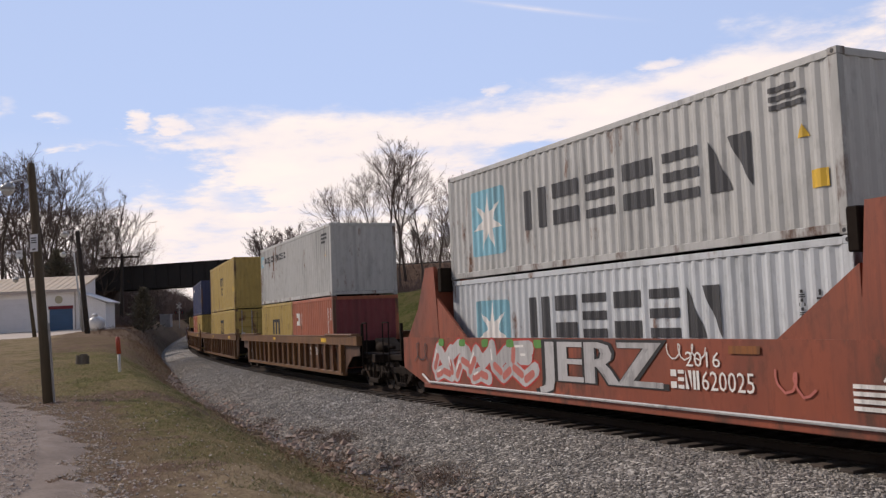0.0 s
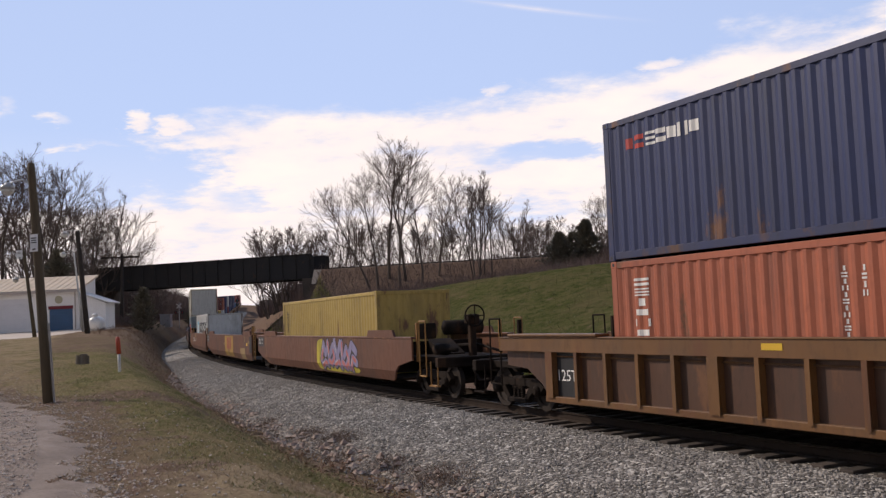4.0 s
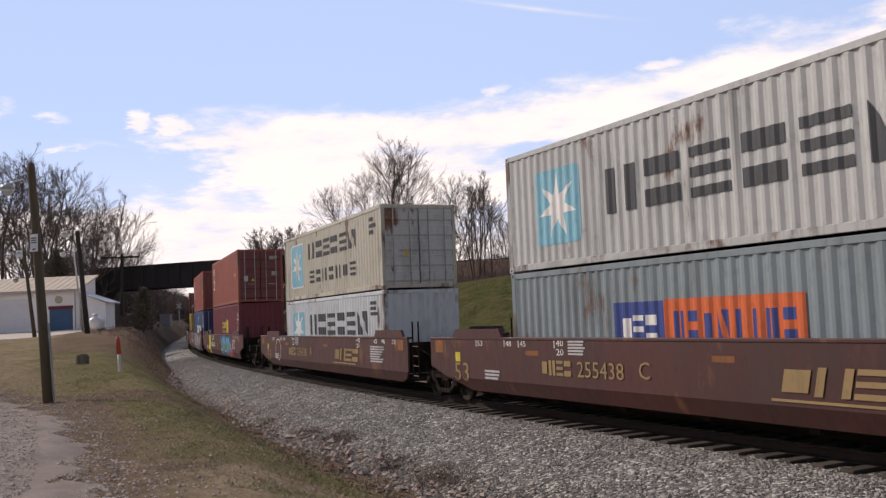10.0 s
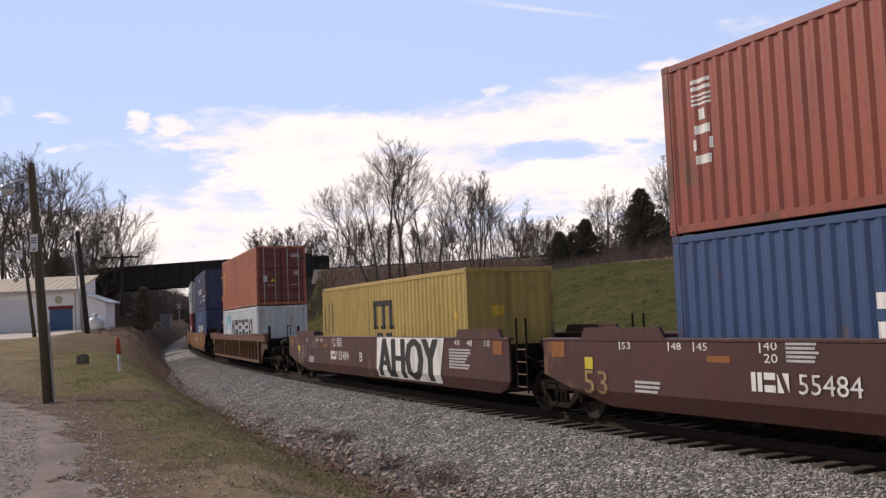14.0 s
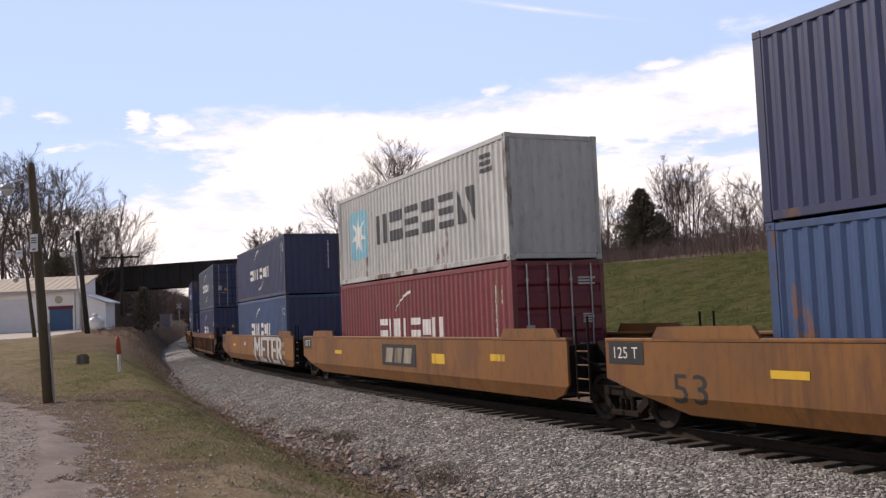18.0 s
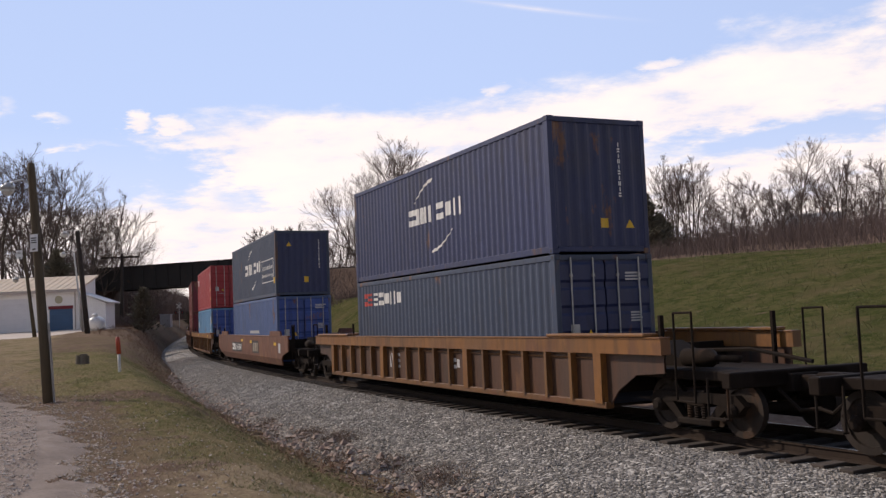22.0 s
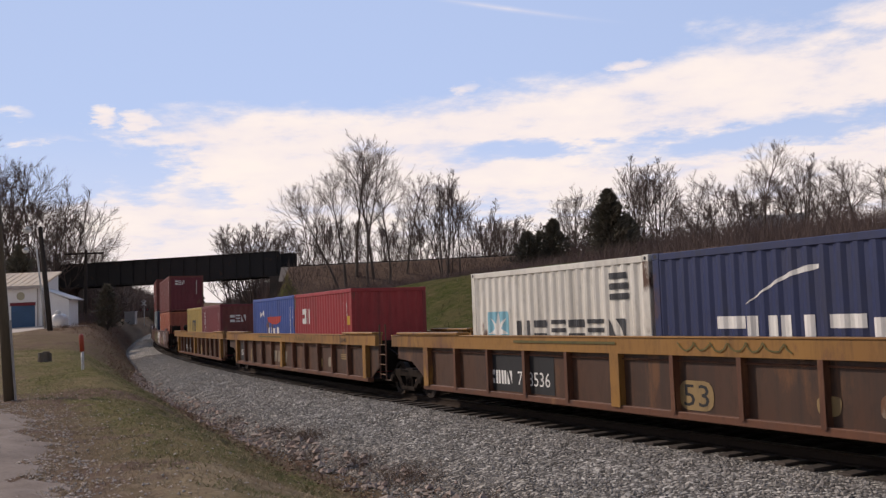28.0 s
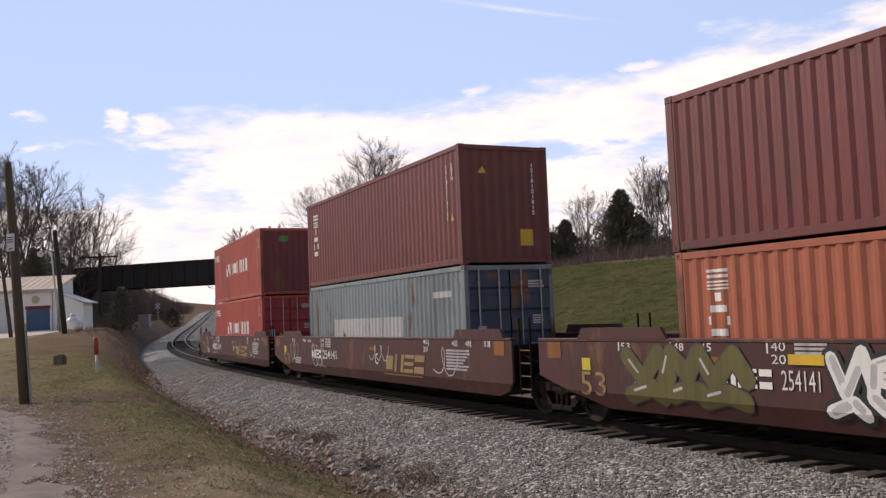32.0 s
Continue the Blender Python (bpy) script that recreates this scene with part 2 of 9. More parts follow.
PAINTS = {
    "grey_paint": coat((0.50, 0.51, 0.50), (0.40, 0.41, 0.40), rust=0.28),
    "pale_grey_paint": coat((0.58, 0.62, 0.65), (0.47, 0.51, 0.54), rust=0.3),
    "weathered_cream_paint": coat((0.52, 0.50, 0.42), (0.42, 0.39, 0.31), rust=0.42),
    "white_paint": coat((0.76, 0.73, 0.66), (0.66, 0.63, 0.56), rust=0.1),
    "slate_grey_paint": coat((0.22, 0.27, 0.29), (0.17, 0.21, 0.23), rust=0.3),
    "mustard_paint": coat((0.46, 0.325, 0.085), (0.36, 0.25, 0.06), rust=0.3),
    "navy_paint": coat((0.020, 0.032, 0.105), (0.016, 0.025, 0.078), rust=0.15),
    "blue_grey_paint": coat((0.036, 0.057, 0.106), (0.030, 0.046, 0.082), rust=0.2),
    "mid_blue_paint": coat((0.03, 0.075, 0.19), (0.025, 0.06, 0.15), rust=0.15),
    "faded_blue_paint": coat((0.070, 0.122, 0.275), (0.056, 0.098, 0.21), rust=0.15),
    "royal_blue_paint": coat((0.035, 0.085, 0.34), (0.03, 0.07, 0.27), rust=0.15),
    "sky_blue_paint": coat((0.10, 0.26, 0.44), (0.08, 0.21, 0.36), rust=0.25),
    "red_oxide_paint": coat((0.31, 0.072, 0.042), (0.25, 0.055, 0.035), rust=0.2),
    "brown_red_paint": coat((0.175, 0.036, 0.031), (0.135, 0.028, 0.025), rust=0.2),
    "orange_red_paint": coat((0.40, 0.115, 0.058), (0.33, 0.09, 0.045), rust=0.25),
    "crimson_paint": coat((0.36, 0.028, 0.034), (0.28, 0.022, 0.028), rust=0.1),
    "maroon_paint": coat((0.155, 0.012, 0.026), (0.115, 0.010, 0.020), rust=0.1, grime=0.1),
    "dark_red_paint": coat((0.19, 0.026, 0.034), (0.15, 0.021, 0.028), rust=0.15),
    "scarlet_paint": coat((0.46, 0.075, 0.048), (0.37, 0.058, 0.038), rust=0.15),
    "maroon_car_paint": coat((0.082, 0.025, 0.021), (0.055, 0.018, 0.015), rust=0.35, grime=0.5),
    "brown_car_paint": coat((0.155, 0.060, 0.030), (0.105, 0.039, 0.021), rust=0.45, grime=0.4, rust_col=(0.20, 0.092, 0.042)),
    "ochre_car_paint": coat((0.25, 0.105, 0.022), (0.15, 0.058, 0.014), rust=0.6, grime=0.5, rust_col=(0.15, 0.06, 0.022)),
    "tan_car_paint": coat((0.185, 0.085, 0.025), (0.105, 0.044, 0.015), rust=0.6, grime=0.55, rust_col=(0.13, 0.05, 0.02)),
    "yellow_edge_paint": coat((0.36, 0.18, 0.040), (0.24, 0.11, 0.028), rust=0.45, grime=0.4),
    # car paint with dirt, and the shade behind the ribs put into the colour
    "dirty_shaded_panel_paint": coat((0.095, 0.042, 0.022), (0.060, 0.027, 0.016), rust=0.5, grime=0.6, rust_col=(0.15, 0.066, 0.028)),
    "orange_car_paint": coat((0.33, 0.082, 0.040), (0.20, 0.048, 0.027), rust=0.62, grime=0.75, rust_col=(0.10, 0.04, 0.025)),
    "black_panel_paint": coat((0.022, 0.021, 0.021), (0.03, 0.027, 0.025), rust=0.2),
    "grimy_steel": coat((0.022, 0.015, 0.011), (0.014, 0.010, 0.008), rough=0.85, rust=0.35, rust_col=(0.050, 0.028, 0.017), spec=0.12),
    "worn_steel": coat((0.25, 0.23, 0.21), (0.15, 0.12, 0.1), rough=0.4, metal=0.9, rust=0.1),
    "galvanised": coat((0.42, 0.43, 0.43), (0.3, 0.3, 0.3), rough=0.45, metal=0.5, rust=0.1),
    "mark_white": coat((0.80, 0.79, 0.76), (0.70, 0.69, 0.66), rust=0.0, grime=0.1),
    "mark_charcoal": coat((0.040, 0.042, 0.048), (0.055, 0.057, 0.062), rust=0.0, grime=0.0),
    "mark_black": coat((0.016, 0.016, 0.018), (0.026, 0.026, 0.028), rust=0.0, grime=0.0),
    "mark_light_blue": coat((0.22, 0.52, 0.64), (0.19, 0.45, 0.56), rust=0.0, grime=0.1),
    "mark_yellow": coat((0.72, 0.45, 0.03), (0.62, 0.38, 0.03), rust=0.0, grime=0.1),
    "mark_lemon": coat((0.62, 0.52, 0.05), (0.5, 0.42, 0.04), rust=0.0, grime=0.1),
    "mark_orange": coat((0.68, 0.14, 0.035), (0.58, 0.11, 0.03), rust=0.0, grime=0.1),
    "mark_red": coat((0.52, 0.05, 0.035), (0.43, 0.04, 0.03), rust=0.0, grime=0.1),
    "mark_blue": coat((0.03, 0.06, 0.26), (0.03, 0.05, 0.2), rust=0.0, grime=0.1),
    "mark_cyan": coat((0.08, 0.36, 0.56), (0.06, 0.28, 0.46), rust=0.0, grime=0.1),
    "mark_green": coat((0.10, 0.30, 0.06), (0.08, 0.22, 0.05), rust=0.0, grime=0.1),
    "mark_lilac": coat((0.26, 0.24, 0.38), (0.22, 0.2, 0.33), rust=0.0, grime=0.1),
    "mark_pink": coat((0.52, 0.16, 0.13), (0.42, 0.12, 0.1), rust=0.0, grime=0.1),
    "mark_silver": coat((0.50, 0.50, 0.50), (0.40, 0.40, 0.41), rust=0.0, grime=0.1),
    "mark_gold": coat((0.34, 0.23, 0.10), (0.27, 0.18, 0.08), rust=0.0, grime=0.2),
    "mark_ochre": coat((0.46, 0.28, 0.045), (0.36, 0.21, 0.035), rust=0.1, grime=0.2),
    "mark_faded": coat((0.36, 0.32, 0.25), (0.22, 0.17, 0.12), rust=0.3, grime=0.5),
    "mark_rust": coat((0.30, 0.105, 0.02), (0.2, 0.07, 0.018), rust=0.2, grime=0.4),
    "mark_olive": coat((0.13, 0.11, 0.03), (0.10, 0.085, 0.025), rust=0.0, grime=0.1),
}


# ---- meshes ----
class Geo:
    """Collects corners and faces of one mesh."""

    def __init__(self):
        self.v, self.f = [], []

    def add(self, verts, faces):
        i = len(self.v)
        self.v += [tuple(p) for p in verts]
        self.f += [tuple(i + j for j in f) for f in faces]
        return self

    def box(self, x0, x1, y0, y1, z0, z1, c=0.0):
        x0, x1, y0, y1, z0, z1 = min(x0, x1), max(x0, x1), min(y0, y1), max(y0, y1), min(z0, z1), max(z0, z1)
        if c <= 0:
            return self.add([(x, y, z) for x in (x0, x1) for y in (y0, y1) for z in (z0, z1)],
                            [(0, 1, 3, 2), (4, 6, 7, 5), (0, 4, 5, 1), (2, 3, 7, 6), (0, 2, 6, 4), (1, 5, 7, 3)])
        v, ids = [], {}
        for sx in (0, 1):
            for sy in (0, 1):
                for sz in (0, 1):
                    p = (x1 if sx else x0, y1 if sy else y0, z1 if sz else z0)
                    s = [(-1 if q else 1) * c for q in (sx, sy, sz)]
                    for ax in range(3):
                        w = [p[i] + (0 if i == ax else s[i]) for i in range(3)]
                        ids[sx, sy, sz, ax] = len(v)
                        v.append(w)
        f = []
        for ax in range(3):
            for s in (0, 1):
                o = [a for a in range(3) if a != ax]
                ring = []
                for a, b in ((0, 0), (1, 0), (1, 1), (0, 1)):
                    key = [0, 0, 0]
                    key[ax], key[o[0]], key[o[1]] = s, a, b
                    ring.append(ids[(*key, ax)])
                f.append(ring)
        for ax in range(3):
            o = [a for a in range(3) if a != ax]
            for a in (0, 1):
                for b in (0, 1):
                    k0, k1 = [0, 0, 0], [0, 0, 0]
                    k0[o[0]], k0[o[1]], k1[o[0]], k1[o[1]] = a, b, a, b
                    k1[ax] = 1
                    f.append([ids[(*k0, o[0])], ids[(*k1, o[0])], ids[(*k1, o[1])], ids[(*k0, o[1])]])
        for sx in (0, 1):
            for sy in (0, 1):
                for sz in (0, 1):
                    f.append([ids[sx, sy, sz, a] for a in range(3)])
        return self.add(v, f)

    def prism(self, outline, axis, a, b):
        """An outline in the two other axes, drawn out along axis from a to b."""
        o = [i for i in range(3) if i != axis]
        n, v = len(outline), []
        for w in (a, b):
            for p in outline:
                q = [0, 0, 0]
                q[o[0]], q[o[1]], q[axis] = p[0], p[1], w
                v.append(q)
        f = [tuple(range(n)), tuple(range(2 * n - 1, n - 1, -1))]
        f += [(i, (i + 1) % n, n + (i + 1) % n, n + i) for i in range(n)]
        return self.add(v, f)

    def tube(self, p, q, r0, r1=None, sides=8, caps=True):
        p, q = Vector(p), Vector(q)
        d = (q - p).normalized()
        a = d.orthogonal().normalized()
        b = d.cross(a)
        r1 = r0 if r1 is None else r1
        ring = [a * math.cos(t) + b * math.sin(t) for t in (2 * math.pi * i / sides for i in range(sides))]
        v = [p + w * r0 for w in ring] + [q + w * r1 for w in ring]
        f = [(i, (i + 1) % sides, sides + (i + 1) % sides, sides + i) for i in range(sides)]
        if caps:
            f += [tuple(range(sides))[::-1], tuple(range(sides, 2 * sides))]
        return self.add(v, f)

    def lathe(self, p, q, profile, sides=16):
        """Rings of (way along p to q, radius)."""
        p, q = Vector(p), Vector(q)
        d = (q - p).normalized()
        a = d.orthogonal().normalized()
        b = d.cross(a)
        v, f = [], []
        for s, r in profile:
            v += [p + (q - p) * s + (a * math.cos(t) + b * math.sin(t)) * r for t in (2 * math.pi * i / sides for i in range(sides))]
        for j in range(len(profile) - 1):
            f += [(j * sides + i, j * sides + (i + 1) % sides, (j + 1) * sides + (i + 1) % sides, (j + 1) * sides + i) for i in range(sides)]
        f += [tuple(range(sides))[::-1], tuple((len(profile) - 1) * sides + i for i in range(sides))]
        return self.add(v, f)

    def mesh(self, name, material, smooth=False):
        me = bpy.data.meshes.new(name)
        me.from_pydata(self.v, [], self.f)
        bm = bmesh.new()
        bm.from_mesh(me)
        bmesh.ops.recalc_face_normals(bm, faces=bm.faces)
        bm.to_mesh(me)
        bm.free()
        if smooth:
            me.polygons.foreach_set("use_smooth", [True] * len(me.polygons))
        me.materials.append(material)
        return me


def raw_mesh(name, verts, faces, material, smooth=False):
    me = bpy.data.meshes.new(name)
    me.from_pydata([tuple(p) for p in verts] if not isinstance(verts, np.ndarray) else verts.tolist(), [],
                   faces if not isinstance(faces, np.ndarray) else faces.tolist())
    if smooth:
        me.polygons.foreach_set("use_smooth", [True] * len(me.polygons))
    me.materials.append(material)
    return me


CACHE = {}


def shared(key, build):
    """A mesh that is built once for each key."""
    if key not in CACHE:
        CACHE[key] = build()
    return CACHE[key]


def part(name, data, material=None, parent=None, label="", smooth=False, at=None):
    """One mesh object under a thing or a part."""
    if isinstance(data, Geo):
        data = data.mesh(name, material, smooth)
    ob = new(name, data)
    ob.parent = parent
    if at is not None:
        ob.matrix_basis = at
    return tagged(ob, label)


def empty(name, label="", category="", group="", kind="", at=None):
    ob = new(name)
    ob.empty_display_size = 0.3
    if at is not None:
        ob.matrix_basis = at
    return tagged(ob, label, category, group, kind)


# ---- the line of the track ----
STEP = 0.25
WAY = np.arange(-700.0, 640.0 + STEP, STEP)      # metres back along the line, from a mark 65 m ahead of the eye


def _line():
    bend = np.clip(0.00191 - 0.0000137 * WAY, 0.0, 0.0034)
    bend[WAY < -140] = 0.0
    turn = np.cumsum(bend) * STEP
    z0 = int(np.argmin(np.abs(WAY)))
    turn += -0.33577 - turn[z0]
    x, y = np.cumsum(np.sin(turn)) * STEP, np.cumsum(np.cos(turn)) * STEP
    rise = 1.046 * (np.clip(WAY, 0, 150) / 100) ** 2 + 0.031 * np.clip(WAY - 150, 0, None)
    return x - x[z0] - 15.278, y - y[z0] + 64.957, turn, rise


LX, LY, LT, LZ = _line()
CANT = 0.007                                      # the rails lie almost level across
SPEED = 17.418


def on_line(u):
    return tuple(float(np.interp(u, WAY, a)) for a in (LX, LY, LT, LZ))


def rolled(front, back):
    """The pose on the line of something that stands on it at two points, front and back."""
    xf, yf, _, zf = on_line(front)
    xb, yb, _, zb = on_line(back)
    p, q = Vector((xf, yf, zf)), Vector((xb, yb, zb))
    x = (p - q).normalized()
    y = Vector((0, 0, 1)).cross(x).normalized()
    z = x.cross(y)
    m = Matrix((x, y, z)).transposed().to_4x4()
    m.translation = (p + q) / 2
    return m @ pose(0, 0, 0, -math.degrees(CANT))


def side_of_line(x, y):
    """For arrays of places: metres back along the line, metres off it (positive: away from the eye), height of the line."""
    x, y = np.asarray(x, float), np.asarray(y, float)
    cx, cy = LX[::8], LY[::8]
    u, off, hz = np.empty(x.size), np.empty(x.size), np.empty(x.size)
    xs, ys = x.ravel(), y.ravel()
    for i in range(0, x.size, 20000):
        a, b = xs[i:i + 20000, None], ys[i:i + 20000, None]
        j = np.argmin((a - cx) ** 2 + (b - cy) ** 2, axis=1) * 8
        t = LT[j]
        dx, dy = xs[i:i + 20000] - LX[j], ys[i:i + 20000] - LY[j]
        u[i:i + 20000] = WAY[j] + dx * np.sin(t) + dy * np.cos(t)
        off[i:i + 20000] = dx * np.cos(t) - dy * np.sin(t)
        hz[i:i + 20000] = np.interp(u[i:i + 20000], WAY, LZ)
    return u.reshape(x.shape), off.reshape(x.shape), hz.reshape(x.shape)


def soft_noise(x, y, size, seed=0):
    """Smooth noise about 0 from a few waves, for arrays."""
    r = np.random.RandomState(seed)
    s = np.zeros_like(np.asarray(x, float))
    for i in range(7):
        a, w, ph = r.uniform(0, 6.28), 6.28 / size * r.uniform(0.5, 2.2), r.uniform(0, 6.28)
        s = s + np.sin((x * np.cos(a) + y * np.sin(a)) * w + ph) / 4.0
    return s


def smooth(t):
    t = np.clip(t, 0, 1)
    return t * t * (3 - 2 * t)


# the upper line crosses on a bank and a bridge
UPPER_Z = 8.15


def upper_y(x):
    return 111.1 - 0.183 * np.asarray(x, float)


def ground_z(x, y):
    x, y = np.asarray(x, float), np.asarray(y, float)
    u, l, hz = side_of_line(x, y)
    bed = hz - 0.85
    # the near side: a low bank, and the level of the yard and the lane
    plateau = np.interp(y, [-60, 12, 22, 31, 45, 58, 72, 85, 300, 1500], [0.5, 0.46, 0.5, 0.72, 1.15, 1.7, 2.1, 2.25, 4.5, 14.0])
    plateau = plateau + 0.06 * soft_noise(x, y, 9.0, 3)
    foot = np.interp(y, [0, 18, 30, 70, 120], [5.6, 5.2, 4.6, 4.2, 5.0])
    brow = np.interp(y, [0, 18, 30, 55, 75, 120], [10.0, 8.8, 8.0, 8.6, 10.0, 13.0])
    near = bed + (plateau - bed) * smooth((-l - foot) / (brow - foot))
    # towards the bridge the bank is steep at its foot and rounded above
    round_bank = bed + (plateau - bed) * np.sin(np.clip((-l - 3.9) / 3.7, 0, 1) * math.pi / 2) ** 0.75
    near = near + (round_bank - near) * smooth((y - 36) / 26)
    # the far side: a grass slope up to a crest, then a gentle rise to the upper line
    lc = np.interp(u, [-140, -60, -19, -6, 4, 14, 40], [90, 60, 39, 27.6, 23, 17.4, 13])
    zc = np.interp(u, [-140, -60, -19, -6, 4, 14, 40, 90], [6.5, 6.0, 5.5, 5.4, 5.1, 4.3, 4.3, 4.0])
    t = np.clip((l - 6.0) / (lc - 6.0), 0, 1)
    far = bed + (zc - bed) * (0.25 * t + 0.75 * np.sin(t * math.pi / 2) ** 1.3)
    far = np.where(l > lc, np.minimum(zc + 0.075 * (l - lc), np.maximum(8.3, zc)), far) + 0.10 * soft_noise(x, y, 14.0, 5) * smooth((l - 6) / 6)
    g = np.where(l < 0, near, far)
    g = np.where((l < 0) & (-l < np.minimum(foot, 3.9 + 3 * (1 - smooth((y - 36) / 26)))), bed, g)
    g = np.where((l >= 0) & (l < 6.0), bed, g)
    # the yard falls towards the garage's forecourt
    g = np.where(l < 0, g - 0.42 * smooth((-28 - x) / 3) * smooth((y - 62) / 8) * (1 - smooth((y - 78) / 6)), g)
    # the bank of the upper line, open where the lower line passes
    d = np.abs(y - upper_y(x)) * 0.984
    bank = UPPER_Z - np.maximum(d - 3.6, 0) * 0.62
    gap = np.clip(np.maximum(-46.5 - x, x + 16.2) / 2.0, 0, 1)
    g = np.where(gap > 0, np.maximum(g, g + (bank - g) * smooth(gap)) * (bank > g) + g * (bank <= g), g)
    # a wooded rise on the near side beyond the bridge
    g = np.where(l < 0, g + 7.0 * smooth((-l - 9) / 22) * smooth((y - 124) / 30), g)
    g = np.where(l > 0, g + 4.5 * smooth((l - 12) / 22) * smooth((y - 126) / 30) * smooth((-x - 6) / 16), g)
    # far away the land lifts into wooded hills
    r = np.hypot(x, y)
    keep = smooth((np.abs(l) - 14) / 60)
    g = g + keep * smooth((r - 150) / 500) * (10 + 6 * soft_noise(x, y, 420.0, 8))
    return g


def ground_at(x, y):
    return float(ground_z(np.array([x]), np.array([y]))[0])


# ---- ground ----
def ground_material():
    m = bpy.data.materials.new("grass_and_earth")
    m.use_nodes = True
    nt = m.node_tree
    n, k = nt.nodes.new, nt.links.new
    bs = nt.nodes["Principled BSDF"]
    bs.inputs["Roughness"].default_value = 0.95
    bs.inputs["Specular IOR Level"].default_value = 0.0
    geo = n("ShaderNodeNewGeometry")

    def noise_tex(sc, detail=6, r=0.6):
        t = n("ShaderNodeTexNoise")
        t.inputs["Scale"].default_value, t.inputs["Detail"].default_value, t.inputs["Roughness"].default_value = sc, detail, r
        k(geo.outputs["Position"], t.inputs["Vector"])
        return t.outputs["Fac"]

    def ranged(v, a, b, lo=0.0, hi=1.0):
        r = n("ShaderNodeMapRange")
        for key, w in (("From Min", a), ("From Max", b), ("To Min", lo), ("To Max", hi)):
            r.inputs[key].default_value = w
        k(v, r.inputs["Value"])
        return r.outputs[0]

    def mix(f, a, b):
        x = n("ShaderNodeMix")
        x.data_type = "RGBA"
        k(f, x.inputs["Factor"])
        for key, v in (("A", a), ("B", b)):
            if isinstance(v, tuple):
                x.inputs[key].default_value = (*v, 1)
            else:
                k(v, x.inputs[key])
        return x.outputs["Result"]

    def maths(op, a, b):
        x = n("ShaderNodeMath")
        x.operation = op
        x.use_clamp = True
        for i, v in enumerate((a, b)):
            if isinstance(v, float):
                x.inputs[i].default_value = v
            else:
                k(v, x.inputs[i])
        return x.outputs[0]

    lawn = n("ShaderNodeVertexColor")
    lawn.layer_name = "lawn"
    sep = n("ShaderNodeSeparateColor")
    k(lawn.outputs[0], sep.inputs[0])
    green = mix(ranged(noise_tex(0.35), 0.3, 0.75), (0.052, 0.066, 0.020), (0.090, 0.092, 0.034))
    green = mix(ranged(noise_tex(2.6, 8, 0.75), 0.45, 0.75), green, (0.042, 0.054, 0.018))
    green = mix(ranged(noise_tex(0.55, 9, 0.72), 0.44, 0.66), green, (0.125, 0.108, 0.05))
    green = mix(ranged(noise_tex(7.0), 0.45, 0.85), green, (0.135, 0.108, 0.054))
    green = mix(ranged(noise_tex(1.5, 10, 0.78), 0.47, 0.62), green, (0.034, 0.046, 0.015))
    green = mix(ranged(noise_tex(0.22, 6, 0.7), 0.50, 0.70), green, (0.118, 0.094, 0.050))
    straw = mix(ranged(noise_tex(0.9), 0.3, 0.7), (0.315, 0.238, 0.158), (0.225, 0.160, 0.108))
    straw = mix(ranged(noise_tex(9.0), 0.4, 0.8), straw, (0.42, 0.34, 0.225))
    soil = mix(ranged(noise_tex(4.0), 0.35, 0.75), (0.145, 0.097, 0.073), (0.235, 0.172, 0.132))
    # low turf on the near bank, straw and green mixed blade by blade
    turf = mix(ranged(noise_tex(6.0, 10, 0.8), 0.44, 0.56), (0.215, 0.175, 0.092), (0.095, 0.104, 0.038))
    turf = mix(ranged(noise_tex(0.45, 6, 0.7), 0.44, 0.64), turf, (0.255, 0.195, 0.115))
    green = mix(sep.outputs[2], green, turf)
    # red: how green, green: how bare
    fac = maths("ADD", maths("MULTIPLY", sep.outputs[0], 1.0), maths("MULTIPLY", maths("SUBTRACT", noise_tex(0.8, 8, 0.7), 0.5), 4.0))
    c = mix(ranged(fac, 0.25, 0.75), straw, green)
    bare = maths("ADD", sep.outputs[1], maths("MULTIPLY", maths("SUBTRACT", noise_tex(1.1, 8, 0.7), 0.5), 3.2))
    c = mix(ranged(bare, 0.35, 0.7), c, soil)
    k(c, bs.inputs["Base Color"])
    b = n("ShaderNodeBump")
    b.inputs["Strength"].default_value, b.inputs["Distance"].default_value = 0.9, 0.05
    k(noise_tex(7.0, 10, 0.78), b.inputs["Height"])
    k(b.outputs[0], bs.inputs["Normal"])
    return m


def spaced(lo, hi, step, far):
    """Even steps between lo and hi, then ever wider ones out to far on both sides."""
    mid = list(np.arange(lo, hi + 1e-6, step))
    out, s, p = [], step, hi
    while p < far:
        s *= 1.22
        p += s
        out.append(p)
    inn, s, p = [], step, lo
    while p > -far:
        s *= 1.22
        p -= s
        inn.append(p)
    return np.array(inn[::-1] + mid + out)


def relief(x, y, l):
    """Small humps of the earth near the eye."""
    close = smooth((60 - np.hypot(x, y)) / 30)
    return close * (0.035 * soft_noise(x, y, 1.6, 12) + 0.022 * soft_noise(x, y, 0.55, 13) + 0.05 * soft_noise(x, y, 0.9, 14) * np.exp(-((l + 6.2) / 0.9) ** 2)) * (np.abs(l) > 5)


